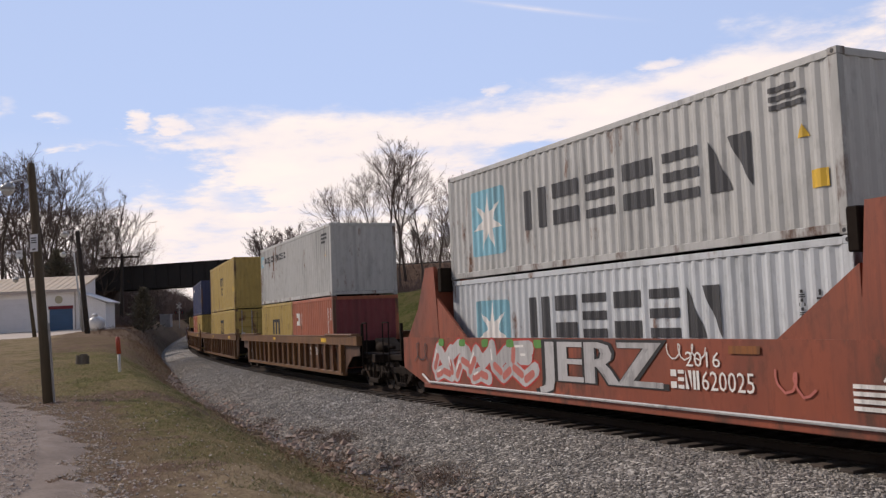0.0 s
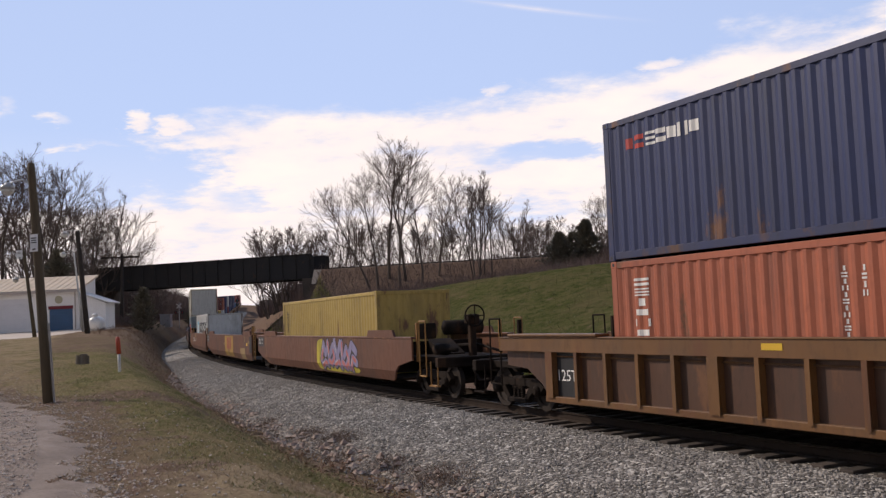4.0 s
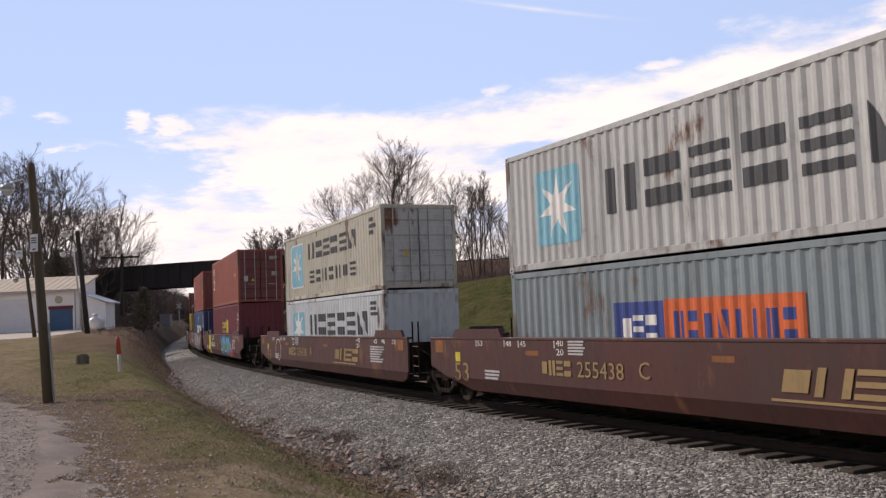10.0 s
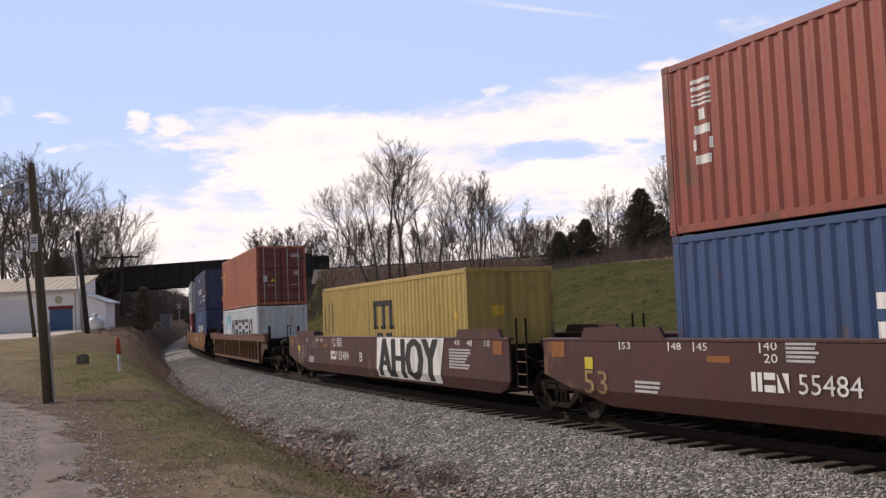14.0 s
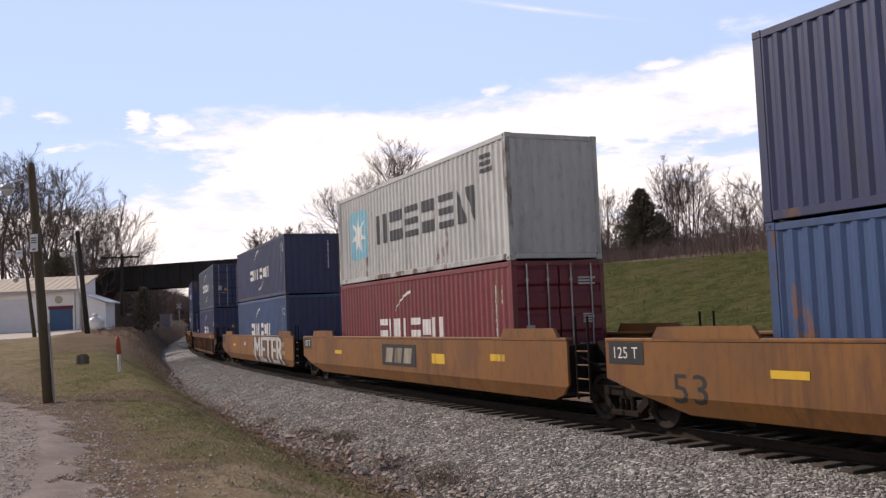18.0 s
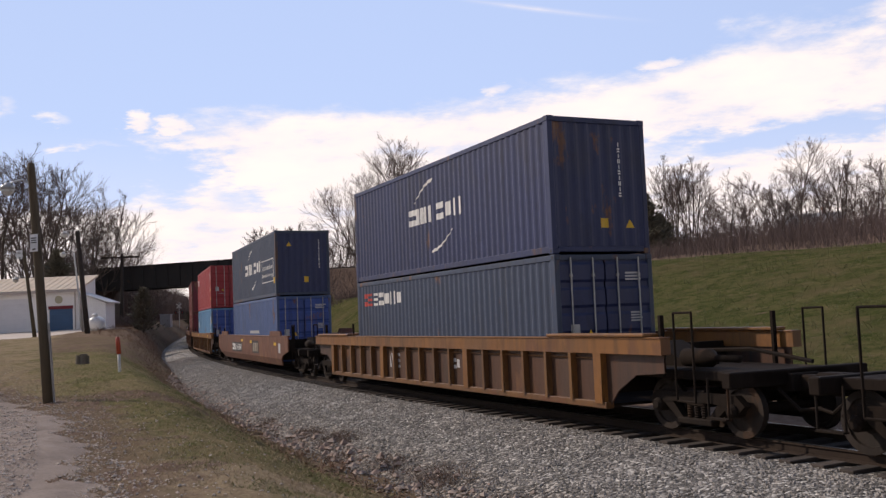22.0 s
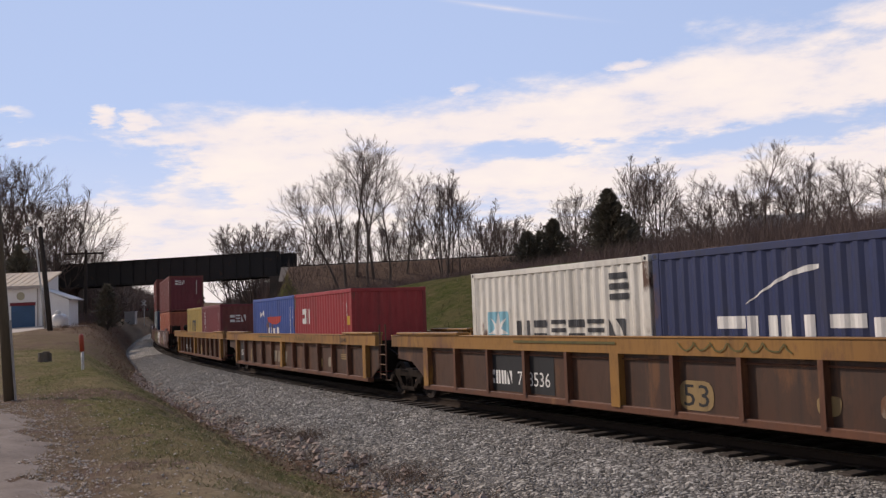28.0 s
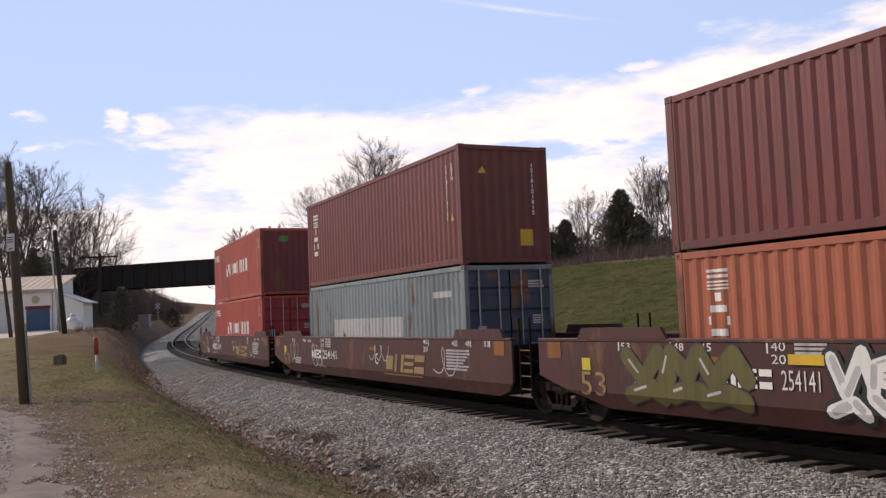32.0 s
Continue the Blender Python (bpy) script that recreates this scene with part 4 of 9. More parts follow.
def poles():
    wood = surf("weathered_pole_wood", (0.105, 0.078, 0.05), (0.07, 0.06, 0.038), rough=0.9, scale=1.2, fine=18, streak=8, bump=0.01, bump_scale=22)
    dark = surf("tarred_pole_wood", (0.045, 0.035, 0.03), (0.03, 0.025, 0.022), rough=0.85, scale=1.2, streak=8, bump=0.01)
    metal = surf("lamp_metal", (0.45, 0.46, 0.46), rough=0.4, metal=0.6)
    glass = surf("lamp_glass", (0.62, 0.64, 0.62), rough=0.2)
    sign = surf("sign_white", (0.70, 0.72, 0.74), rough=0.5)
    mark = paint("mark_black")

    def pole(name, label, base, top, r0, r1, m):
        p, q = Vector(base), Vector(top)
        e = empty(name, label, "pole", at=pose(*base))
        g = Geo().lathe(Vector((0, 0, -0.5)), q - p, [(0, r0 * 1.03), (0.4, (r0 + r1) / 2 * 1.05), (0.97, r1), (1.0, r1 * 0.9)], 14)
        part("shaft", g, m, e, smooth=True)
        return e, q - p

    def plate(e, p, w, h, bars):
        s = part("sign_plate", Geo().box(-w / 2, w / 2, -0.012, 0.0, -h / 2, h / 2, 0.003), sign, e, "small white notice plate", at=pose(*p, 0, 0, -22))
        for i in range(bars):
            part("print", Geo().box(-w * 0.36, w * 0.36, -0.017, -0.0125, h * 0.28 - i * h * 0.13 - 0.012, h * 0.28 - i * h * 0.13 + 0.012), mark, s)
        part("print", Geo().prism([(-w * 0.2, -h * 0.36), (w * 0.25, -h * 0.30), (w * 0.22, -h * 0.40), (-w * 0.2, -h * 0.42)], 1, -0.017, -0.0125), mark, s)

    a, q = pole("light_pole", "tall wooden pole with a bowl lamp and notice", (-9.21, 21.68, 0.50), (-9.60, 21.75, 6.12), 0.125, 0.085, wood)
    lamp_head(a, q * 0.915 + Vector((-0.06, -0.02, 0)), (-0.46, -0.12, -0.06), metal, glass, 0.75)
    part("conduit", Geo().tube((0.135, -0.05, -0.1), (0.02, -0.05, 1.85), 0.028, sides=6), surf("grey_conduit", (0.34, 0.33, 0.32), rough=0.6), a)
    plate(a, (-0.24, -0.16, 3.72), 0.23, 0.40, 3)
    b, q = pole("utility_pole", "dark tarred wooden pole with two lamps", (-26.15, 68.3, 1.95), (-26.85, 68.4, 9.5), 0.19, 0.15, dark)
    lamp_head(b, q * 0.985, (-0.85, -0.2, 0.0), metal, glass, 1.25)
    c, q = pole("lamp_post", "slim pale lamp post with an arm", (-27.9, 72.0, 2.05), (-28.55, 72.0, 8.2), 0.085, 0.06, metal)
    lamp_head(c, q, (-0.75, -0.2, 0.0), metal, glass, 1.1)
    d, q = pole("yard_pole", "wooden pole with a notice beside the yard", (-29.2, 66.5, 1.85), (-29.95, 66.5, 8.05), 0.14, 0.10, wood)
    plate(d, q * 0.955 + Vector((-0.25, -0.2, 0)), 0.55, 0.62, 2)
    lamp_head(d, q * 0.68, (-0.75, -0.2, 0.0), metal, glass, 0.9)
    # a pole with a cross arm behind the bridge's end
    e, q = pole("telegraph_pole", "dark telegraph pole with one cross arm", (-39.6, 114.0, 2.3), (-39.3, 114.0, 11.4), 0.24, 0.16, dark)
    part("cross_arm", Geo().box(-2.4, 2.4, -0.08, 0.08, q.z - 0.55, q.z - 0.35, 0.01), dark, e)


poles()


def yard_things():
    # marker post, red over white
    p = empty("marker_post", "red and white round marker post in grass", "post", at=pose(-11.0, 31.45, 0.66))
    red, white = surf("post_red", (0.42, 0.065, 0.035), rough=0.45, rust=0.1), surf("post_white", (0.74, 0.73, 0.70), rough=0.5, grime=0.2)
    part("tube", Geo().lathe((0, 0, -0.3), (-0.02, 0, 0.66), [(0, 0.048), (1, 0.048)], 12), white, p, "white plastic tube", True)
    part("cap", Geo().lathe((-0.02, 0, 0.66), (-0.05, 0, 1.24), [(0, 0.075), (0.85, 0.075), (0.97, 0.06), (1, 0.03)], 12), red, p, "red plastic cap", True)
    # stump
    s = empty("tree_stump", "short grey weathered timber stump", "stump", at=pose(-14.1, 36.2, 0.86))
    wood = surf("stump_wood", (0.16, 0.135, 0.11), (0.09, 0.075, 0.06), rough=0.95, scale=4, fine=25, streak=5, bump=0.02, bump_scale=20)
    g = Geo()
    for i, (dx, w, h) in enumerate(((-0.13, 0.13, 0.36), (0.04, 0.15, 0.40), (0.17, 0.09, 0.33))):
        g.lathe((dx, 0, -0.15), (dx + 0.01, 0.02, h), [(0, w * 1.2), (0.6, w), (0.98, w * 0.95), (1, w * 0.85)], 9)
    part("trunk", g, wood, s)
    # gas tank
    t = empty("gas_tank", "white horizontal gas tank on concrete feet", "tank", at=pose(-30.05, 80.5, 2.08))
    w = surf("tank_white", (0.80, 0.80, 0.78), rough=0.35, grime=0.1)
    part("shell", Geo().lathe((0.35, -1.4, 0.72), (-0.35, 1.5, 0.72), [(0, 0.12), (0.03, 0.34), (0.08, 0.50), (0.15, 0.58), (0.85, 0.58), (0.92, 0.5), (0.97, 0.34), (1, 0.12)], 20), w, t, smooth=True)
    part("dome", Geo().lathe((0.2, -0.9, 1.22), (0.2, -0.9, 1.52), [(0, 0.24), (0.7, 0.24), (1, 0.14)], 12), w, t, smooth=True)
    foot = surf("tank_foot", (0.36, 0.35, 0.33), rough=0.9)
    for y in (-0.8, 0.9):
        part("foot", Geo().box(-0.4, 0.4, y - 0.12, y + 0.12, -0.2, 0.24, 0.01), foot, t)
    # a relay box and crossing mast down the line
    c = empty("relay_cabinet", "grey steel relay cabinet beside the track", "cabinet", at=pose(-44.1, 147.5, ground_at(-44.1, 147.5) - 0.05))
    grey = surf("cabinet_grey", (0.46, 0.45, 0.45), rough=0.5)
    part("body", Geo().box(-0.8, 0.8, -0.6, 0.6, 0.0, 1.9, 0.03), grey, c)
    part("roof", Geo().box(-0.9, 0.9, -0.7, 0.7, 1.9, 2.02, 0.02), grey, c)
    for dx in (-0.4, 0.4):
        d = part("door", Geo().box(dx - 0.36, dx + 0.36, -0.63, -0.6, 0.15, 1.8, 0.01), grey, c)
        part("handle", Geo().box(dx - 0.03, dx + 0.03, -0.67, -0.63, 0.9, 1.1, 0.005), paint("worn_steel"), d)
    # the road crossing's mast: crossed boards, a pair of hooded lamps, a short arm
    mx, my = -48.3, 169.5
    k = empty("crossing_mast", "white crossing mast with crossed boards and lamps", "signal", at=pose(mx, my, ground_at(mx, my) - 0.1))
    metal, black = surf("mast_metal", (0.55, 0.55, 0.55), rough=0.45, metal=0.4), paint("mark_black")
    part("mast", Geo().tube((0, 0, 0), (0, 0, 4.6), 0.07, sides=8), metal, k)
    for turn in (-45, 45):
        part("board", Geo().box(-0.6, 0.6, -0.03, 0.0, -0.11, 0.11, 0.005), white, k, "white crossed board", at=pose(0, -0.1 - 0.0004 * turn, 3.9, 0, turn, 0))
    part("cross_bar", Geo().tube((-0.75, -0.05, 2.75), (0.75, -0.05, 2.75), 0.04, sides=6), metal, k)
    for dx in (-0.6, 0.6):
        lamp = part("lamp", Geo().lathe((dx, -0.02, 2.75), (dx, -0.12, 2.75), [(0, 0.3), (1, 0.3)], 16), black, k, "black lamp backing disc")
        part("lens", Geo().lathe((dx, -0.12, 2.75), (dx, -0.16, 2.75), [(0, 0.12), (0.7, 0.11), (1, 0.05)], 12), paint("mark_red"), lamp)
    sx, sy, _, sz = on_line(176.0)
    sx += 4.2
    g = empty("block_signal", "black railway signal on a tall mast", "signal", at=pose(sx, sy, ground_at(sx, sy) - 0.1))
    part("mast", Geo().tube((0, 0, 0), (0, 0, 6.4), 0.08, sides=8), black, g)
    for z in (5.9, 4.9):
        head = part("target", Geo().lathe((0, -0.1, z), (0, -0.16, z), [(0, 0.42), (1, 0.42)], 18), black, g, "round black signal target")
        part("hood", Geo().lathe((0, -0.16, z), (0, -0.4, z), [(0, 0.14), (1, 0.13)], 12), black, head)


yard_things()


# ---- plants ----
BARK = surf("grey_brown_bark", (0.105, 0.082, 0.070), (0.062, 0.048, 0.042), rough=0.9, scale=1.5, streak=4, rand=0.25)
TWIG = surf("twigs", (0.150, 0.112, 0.100), (0.10, 0.074, 0.068), rough=0.9, scale=1.0, rand=0.2)


def tubes(segs, sides):
    """Tapered tubes from rows of (start, end, radius, radius), all in one mesh."""
    s = np.array(segs, float)
    p, q, r0, r1 = s[:, 0:3], s[:, 3:6], s[:, 6], s[:, 7]
    d = q - p
    d /= np.linalg.norm(d, axis=1)[:, None] + 1e-9
    h = np.where(np.abs(d[:, 2:3]) > 0.9, np.array([[1.0, 0, 0]]), np.array([[0, 0, 1.0]]))
    a = np.cross(d, h)
    a /= np.linalg.norm(a, axis=1)[:, None]
    b = np.cross(d, a)
    rings = []
    for c, r in ((p, r0), (q, r1)):
        for i in range(sides):
            t = 2 * math.pi * i / sides
            rings.append(c + (a * math.cos(t) + b * math.sin(t)) * r[:, None])
    v = np.stack(rings, 1).reshape(-1, 3)
    f = np.array([(i, (i + 1) % sides, sides + (i + 1) % sides, sides + i) for i in range(sides)])
    return v, (f[None] + 2 * sides * np.arange(len(s))[:, None, None]).reshape(-1, 4)


def limb_plan(seed, height, stems=1, spread=8.0, clear=0.4, limbs=9, angle=42.0, reach=0.34, branches=7, twigs=5, sprigs=5, bend=0.06, lean=(0.0, 0.0), rise=0.03):
    """Branches of a bare tree: stems that run through to the top, limbs along them, branches, twigs and sprigs."""
    r = random.Random(seed)
    thick, thin, fine = [], [], []

    def run(p, d, length, r0, r1, n, wander, up):
        """A bent shoot; returns its joints."""
        out = [(p, d, r0)]
        for i in range(n):
            d = (d + Vector((r.gauss(0, wander), r.gauss(0, wander), r.gauss(0, wander) * 0.7 + up))).normalized()
            q = p + d * (length / n)
            ra, rb = r0 + (r1 - r0) * i / n, r0 + (r1 - r0) * (i + 1) / n
            (thick if r0 > 0.035 else thin).append((*p, *q, ra, rb))
            p = q
            out.append((p, d, rb))
        return out

    def along(joints, t):
        k = min(int(t * (len(joints) - 1)), len(joints) - 2)
        f = t * (len(joints) - 1) - k
        a, b = joints[k], joints[k + 1]
        return a[0].lerp(b[0], f), a[1].lerp(b[1], f).normalized(), a[2] + (b[2] - a[2]) * f

    def off_axis(d, deg, side=None):
        side = side or Vector((r.gauss(0, 1), r.gauss(0, 1), r.gauss(0, 0.7)))
        side = (side - d * side.dot(d)).normalized()
        return (d * math.cos(radians(deg)) + side * math.sin(radians(deg))).normalized()

    def shoots(joints, length, level):
        count = (branches, twigs, sprigs)[level]
        for i in range(count):
            t = (0.22, 0.25, 0.2)[level] + (0.78, 0.75, 0.8)[level] * (i + r.random()) / count
            p, d, rad = along(joints, t)
            ln = length * (0.62, 0.62, 0.80)[level] * (1.12 - 0.5 * t) * r.uniform(0.7, 1.3)
            r0 = min((0.034, 0.0185, 0.0145)[level], rad * 0.85)
            way = off_axis(d, r.uniform(18, 44))
            if level == 2:
                fine.append((*p, *(p + (way + Vector((0, 0, 0.1))).normalized() * ln), r0, 0.0))
                continue
            js = run(p, way, ln, r0, (0.015, 0.010)[level], (5, 3)[level], bend * (1.2, 1.3)[level], rise)
            shoots(js, ln, level + 1)

    for k in range(stems):
        a = 6.28 * (k + r.random() * 0.6) / stems
        tilt = 0.0 if stems == 1 else math.tan(radians(spread * r.uniform(0.5, 1.2)))
        d = Vector((math.cos(a) * tilt + lean[0], math.sin(a) * tilt + lean[1], 1)).normalized()
        tall = height * (1.0 if k == 0 else r.uniform(0.8, 1.0))
        rad = height * 0.0105 * (1.25 if stems == 1 else 0.85)
        p0 = Vector((math.cos(a), math.sin(a), 0)) * (0.22 * (stems > 1)) + Vector((0, 0, -0.4))
        bole = run(p0, d, tall, rad, 0.02, 14, bend * 0.8, 0.02)
        n = max(4, limbs // (1 if stems == 1 else max(1, stems - 1)))
        for i in range(n):
            t = clear + (0.97 - clear) * (i + r.random() * 0.8) / n
            p, dd, rr = along(bole, t)
            az = 2.4 * i + r.uniform(-0.5, 0.5) + a
            nd = off_axis(dd, angle * r.uniform(0.7, 1.25) * (1.15 - 0.55 * t), Vector((math.cos(az), math.sin(az), 0)))
            ln = height * reach * (1.28 - 0.85 * (t - clear) / (1 - clear)) * r.uniform(0.75, 1.2)
            js = run(p, nd, ln, min(rr * 0.72, 0.11), 0.016, 8, bend, rise)
            shoots(js, ln, 0)
        shoots(bole[-5:], height * 0.2, 0)
    return thick, thin, fine


TREES = {}


def bare_tree(kind, seed, label, height, **plan):
    thick, thin, fine = limb_plan(seed, height, **plan)
    v, f = tubes(thick, 5)
    t = empty("bare_tree", label, "tree", "bare trees along the line")
    trunk = part("trunk", raw_mesh("trunk", v, f, BARK, True), None, t)
    v, f = tubes(thin, 3)
    c = np.array(fine)
    tri = np.array([(1, 0, 0), (-0.5, 0.87, 0), (-0.5, -0.87, 0)])
    w = np.concatenate([c[:, None, 0:3] + tri[None] * c[:, 6][:, None, None], c[:, None, 3:6]], 1).reshape(-1, 3)
    g = (np.array([(0, 1, 3), (1, 2, 3), (2, 0, 3)])[None] + 4 * np.arange(len(c))[:, None, None]).reshape(-1, 3) + len(v)
    part("crown", raw_mesh("crown", np.concatenate([v, w]), f.tolist() + g.tolist(), TWIG), None, t, "leafless twigs")
    top = max(s[5] for s in fine)
    TREES[kind] = (t, top)
    return t


def place_tree(kind, x, y, tall, turn, wide=1.0, sink=0.0):
    t, top = TREES[kind]
    k = tall / top
    m = pose(x, y, ground_at(x, y) - sink, 0, 0, turn)
    c = copy_thing(t, m)
    c.scale = (k * wide, k * wide, k)
    return c


def seen(px, y, py=500):
    """East of the eye for a bearing across the picture and a distance north."""
    return ((px - 784) + 0.045 * (py - 441)) / 1652 * y


def woods():
    bare_tree("tall", 3, "tall leafless tree with a clear trunk and fine crown", 18, clear=0.42, limbs=11, angle=46, reach=0.32, branches=6, twigs=4, sprigs=6)
    bare_tree("slim", 23, "slender leafless tree forking high up", 16, clear=0.5, limbs=8, angle=36, reach=0.30, branches=6, bend=0.05)
    bare_tree("leaning", 31, "leafless tree leaning out over the slope", 15, clear=0.42, limbs=9, angle=48, reach=0.34, branches=7, bend=0.07, lean=(-0.42, -0.1))
    bare_tree("fan", 7, "leafless tree of several fanned stems", 12, stems=4, spread=13, clear=0.36, limbs=12, angle=30, reach=0.26, branches=5, twigs=4, sprigs=6, bend=0.04)
    bare_tree("oak", 11, "broad leafless tree with crooked limbs", 13, clear=0.3, limbs=9, angle=66, reach=0.42, branches=6, twigs=4, sprigs=6, bend=0.12, rise=0.04)
    bare_tree("dense", 19, "dense leafless tree with a rounded crown", 14, stems=3, spread=14, clear=0.24, limbs=12, angle=44, reach=0.32, branches=5, twigs=4, sprigs=6, bend=0.07)
    bare_tree("bushy", 41, "low rounded thicket tree of many fine stems", 8, stems=6, spread=24, clear=0.18, limbs=20, angle=32, reach=0.28, branches=4, twigs=4, sprigs=6, bend=0.06)
    spots = [  # before the upper line
        ("leaning", 656, 103, 13.2, 10, 0.95), ("slim", 664, 104, 14.2, 140, 1.05), ("tall", 703, 103, 16.4, 60, 0.9), ("slim", 714, 105, 14.6, 250, 1.1), ("tall", 741, 102, 13.8, 190, 0.95), ("slim", 772, 105, 12.2, 30, 1.0), ("slim", 684, 106, 16.4, 310, 1.1),
        ("fan", 838, 102, 13.2, 10, 0.95), ("slim", 866, 103, 10.2, 100, 1.0), ("fan", 850, 104, 11.4, 200, 0.9)]
    for i, px in enumerate((562, 578, 594, 612, 630, 650, 672, 690, 708, 725, 742, 760, 776, 792, 812, 830, 870, 890, 905, 918, 940, 958)):
        spots.append((("bushy", "dense", "oak")[i % 3], px, 121 + (i * 7) % 9, (6.8, 7.6, 6.2, 8.6, 7.2)[i % 5] * (1.25 if px > 860 else 1.5), i * 77, 0.9))
    spots2 = [  # along the crest, to the right
        ("oak", 965, 118, 7.2, 60, 1.0), ("dense", 1062, 106, 8.0, 20, 0.9), ("dense", 1075, 108, 8.6, 300, 0.95), ("oak", 1092, 112, 7.6, 100, 0.9), ("fan", 1190, 104, 11.2, 210, 1.0), ("fan", 1222, 106, 11.6, 30, 1.05), ("dense", 1236, 108, 10.4, 80, 0.9), ("dense", 1208, 108, 10.2, 170, 0.9), ("oak", 1290, 106, 8.8, 200, 1.0), ("slim", 1165, 108, 8.6, 10, 1.1),
        ("oak", 1322, 98, 9.4, 40, 1.15), ("oak", 1372, 102, 9.6, 140, 1.1), ("tall", 1418, 102, 12.0, 20, 1.1), ("dense", 1446, 106, 9.6, 250, 1.1), ("fan", 1486, 100, 10.2, 310, 1.1), ("oak", 1538, 102, 9.6, 90, 1.2), ("tall", 1580, 104, 10.0, 170, 1.2), ("dense", 1660, 104, 10.0, 20, 1.3)]
    spots3 = [  # behind the garage
        ("tall", 2, 112, 19.0, 10, 1.2), ("oak", 36, 108, 17.0, 150, 1.1), ("dense", 78, 112, 18.2, 250, 1.05), ("dense", 8, 110, 17.0, 70, 1.0), ("dense", 56, 116, 18.6, 170, 1.0), ("dense", 100, 116, 18.8, 200, 1.0), ("dense", 128, 118, 18.6, 20, 1.05), ("dense", 152, 122, 18.8, 70, 1.0), ("oak", 186, 128, 17.0, 110, 1.0), ("dense", 172, 126, 17.4, 320, 0.9), ("oak", 194, 124, 14.6, 10, 0.85), ("bushy", 262, 168, 9.5, 200, 1.2), ("oak", -60, 112, 15.0, 60, 1.3)]
    spots4 = [  # beyond the bridge
        ("bushy", 492, 150, 15.0, 40, 1.1), ("bushy", 520, 152, 14.4, 140, 1.1), ("bushy", 506, 156, 15.2, 80, 1.1), ("bushy", 472, 156, 13.0, 220, 1.1), ("dense", 262, 165, 9.0, 10, 1.3), ("oak", 275, 180, 8.5, 100, 1.4), ("tall", 250, 150, 9.0, 70, 1.3), ("dense", 225, 140, 8.0, 230, 1.4), ("oak", 195, 135, 8.0, 300, 1.4)]
    for kind, px, y, tall, turn, wide in spots + spots2 + spots3 + spots4:
        place_tree(kind, seen(px, y), y, tall, turn, wide, 0.3)
    # a thinner second row closes the gaps
    r = random.Random(5)
    for i in range(20):
        px = 900 + i * 38 + r.uniform(-9, 9)
        y = r.uniform(116, 140)
        place_tree(r.choice(("dense", "bushy", "oak", "bushy")), seen(px, y), y, r.uniform(7.5, 10.0) + 1.0 * (px > 1180), r.uniform(0, 360), 1.2, 0.3)
    for i in range(10):
        px = -20 + i * 25 + r.uniform(-8, 8)
        y = r.uniform(134, 156)
        place_tree(r.choice(("dense", "oak", "bushy")), seen(px, y), y, r.uniform(9, 13), r.uniform(0, 360), 1.25, 0.3)
    for i in range(16):
        px = 190 + i * 10.2 + r.uniform(-6, 6)
        y = r.uniform(134, 215)
        if abs(float(side_of_line(np.array([seen(px, y)]), np.array([y]))[1][0])) < 11:
            continue
        place_tree(r.choice(("dense", "oak", "bushy")), seen(px, y), y, r.uniform(5.5, 8.5) * y / 150, r.uniform(0, 360), 1.4, 0.3)
    for kind, x, y in (("tall", -75, 150), ("fan", 70, 150), ("oak", 95, 140), ("dense", -95, 140), ("slim", 85, 150), ("leaning", 105, 150), ("bushy", -85, 158)):
        TREES[kind][0].matrix_basis = pose(x, y, ground_at(x, y) - 0.3)


woods()


def evergreen(x, y, tall, wide, seed, label, cone=1.0):
    """A dark conifer: a trunk, and sprays of needles in many small clumps."""
    green = shared("needle_green", lambda: surf("needle_green", (0.125, 0.112, 0.080), (0.078, 0.070, 0.052), rough=0.9, scale=1.5, islands=0.6))
    r = np.random.RandomState(seed)
    t = empty("evergreen_tree", label, "tree", at=pose(x, y, ground_at(x, y) - 0.2))
    part("trunk", Geo().tube((0, 0, 0), (0, 0, tall * 0.9), tall * 0.022, 0.02, 7), BARK, t)
    n = int(2600 * wide * tall / 20)
    h = r.rand(n) ** 0.8
    turns = r.uniform(0, 6.28, n)
    lim = (1 - h ** (1.15 * cone)) * (0.78 + 0.26 * np.sin(h * 23 + 3.0 * np.sin(2.0 * turns))) * wide / 2 + 0.12
    bough = np.random.RandomState(seed + 50).uniform(0.55, 1.25, (8, 12))
    lim = lim * bough[(turns * 8 / 6.284).astype(int), np.minimum((h * 12).astype(int), 11)]
    a, rad = turns, lim * np.sqrt(r.uniform(0.1, 1.0, n)) * r.uniform(0.6, 1.3, n)
    c = np.stack([np.cos(a) * rad, np.sin(a) * rad, 0.4 + h * (tall - 0.3)], 1)
    s = r.uniform(0.08, 0.30, n) * (tall / 7) ** 0.5
    out = np.stack([np.cos(a), np.sin(a), r.uniform(0.1, 0.9, n)], 1)
    side = np.cross(out, r.randn(n, 3))
    side /= np.linalg.norm(side, axis=1)[:, None]
    up = np.cross(out, side)
    tip = c + out * s[:, None] * 1.5
    v = np.stack([c + side * s[:, None] * 0.5, c - side * s[:, None] * 0.5, c + up * s[:, None] * 0.35, tip], 1).reshape(-1, 3)
    f = (np.array([(0, 1, 3), (1, 2, 3), (2, 0, 3), (0, 2, 1)])[None] + 4 * np.arange(n)[:, None, None]).reshape(-1, 3)
    part("crown", raw_mesh("crown", v, f, green), None, t, "dark needle sprays")


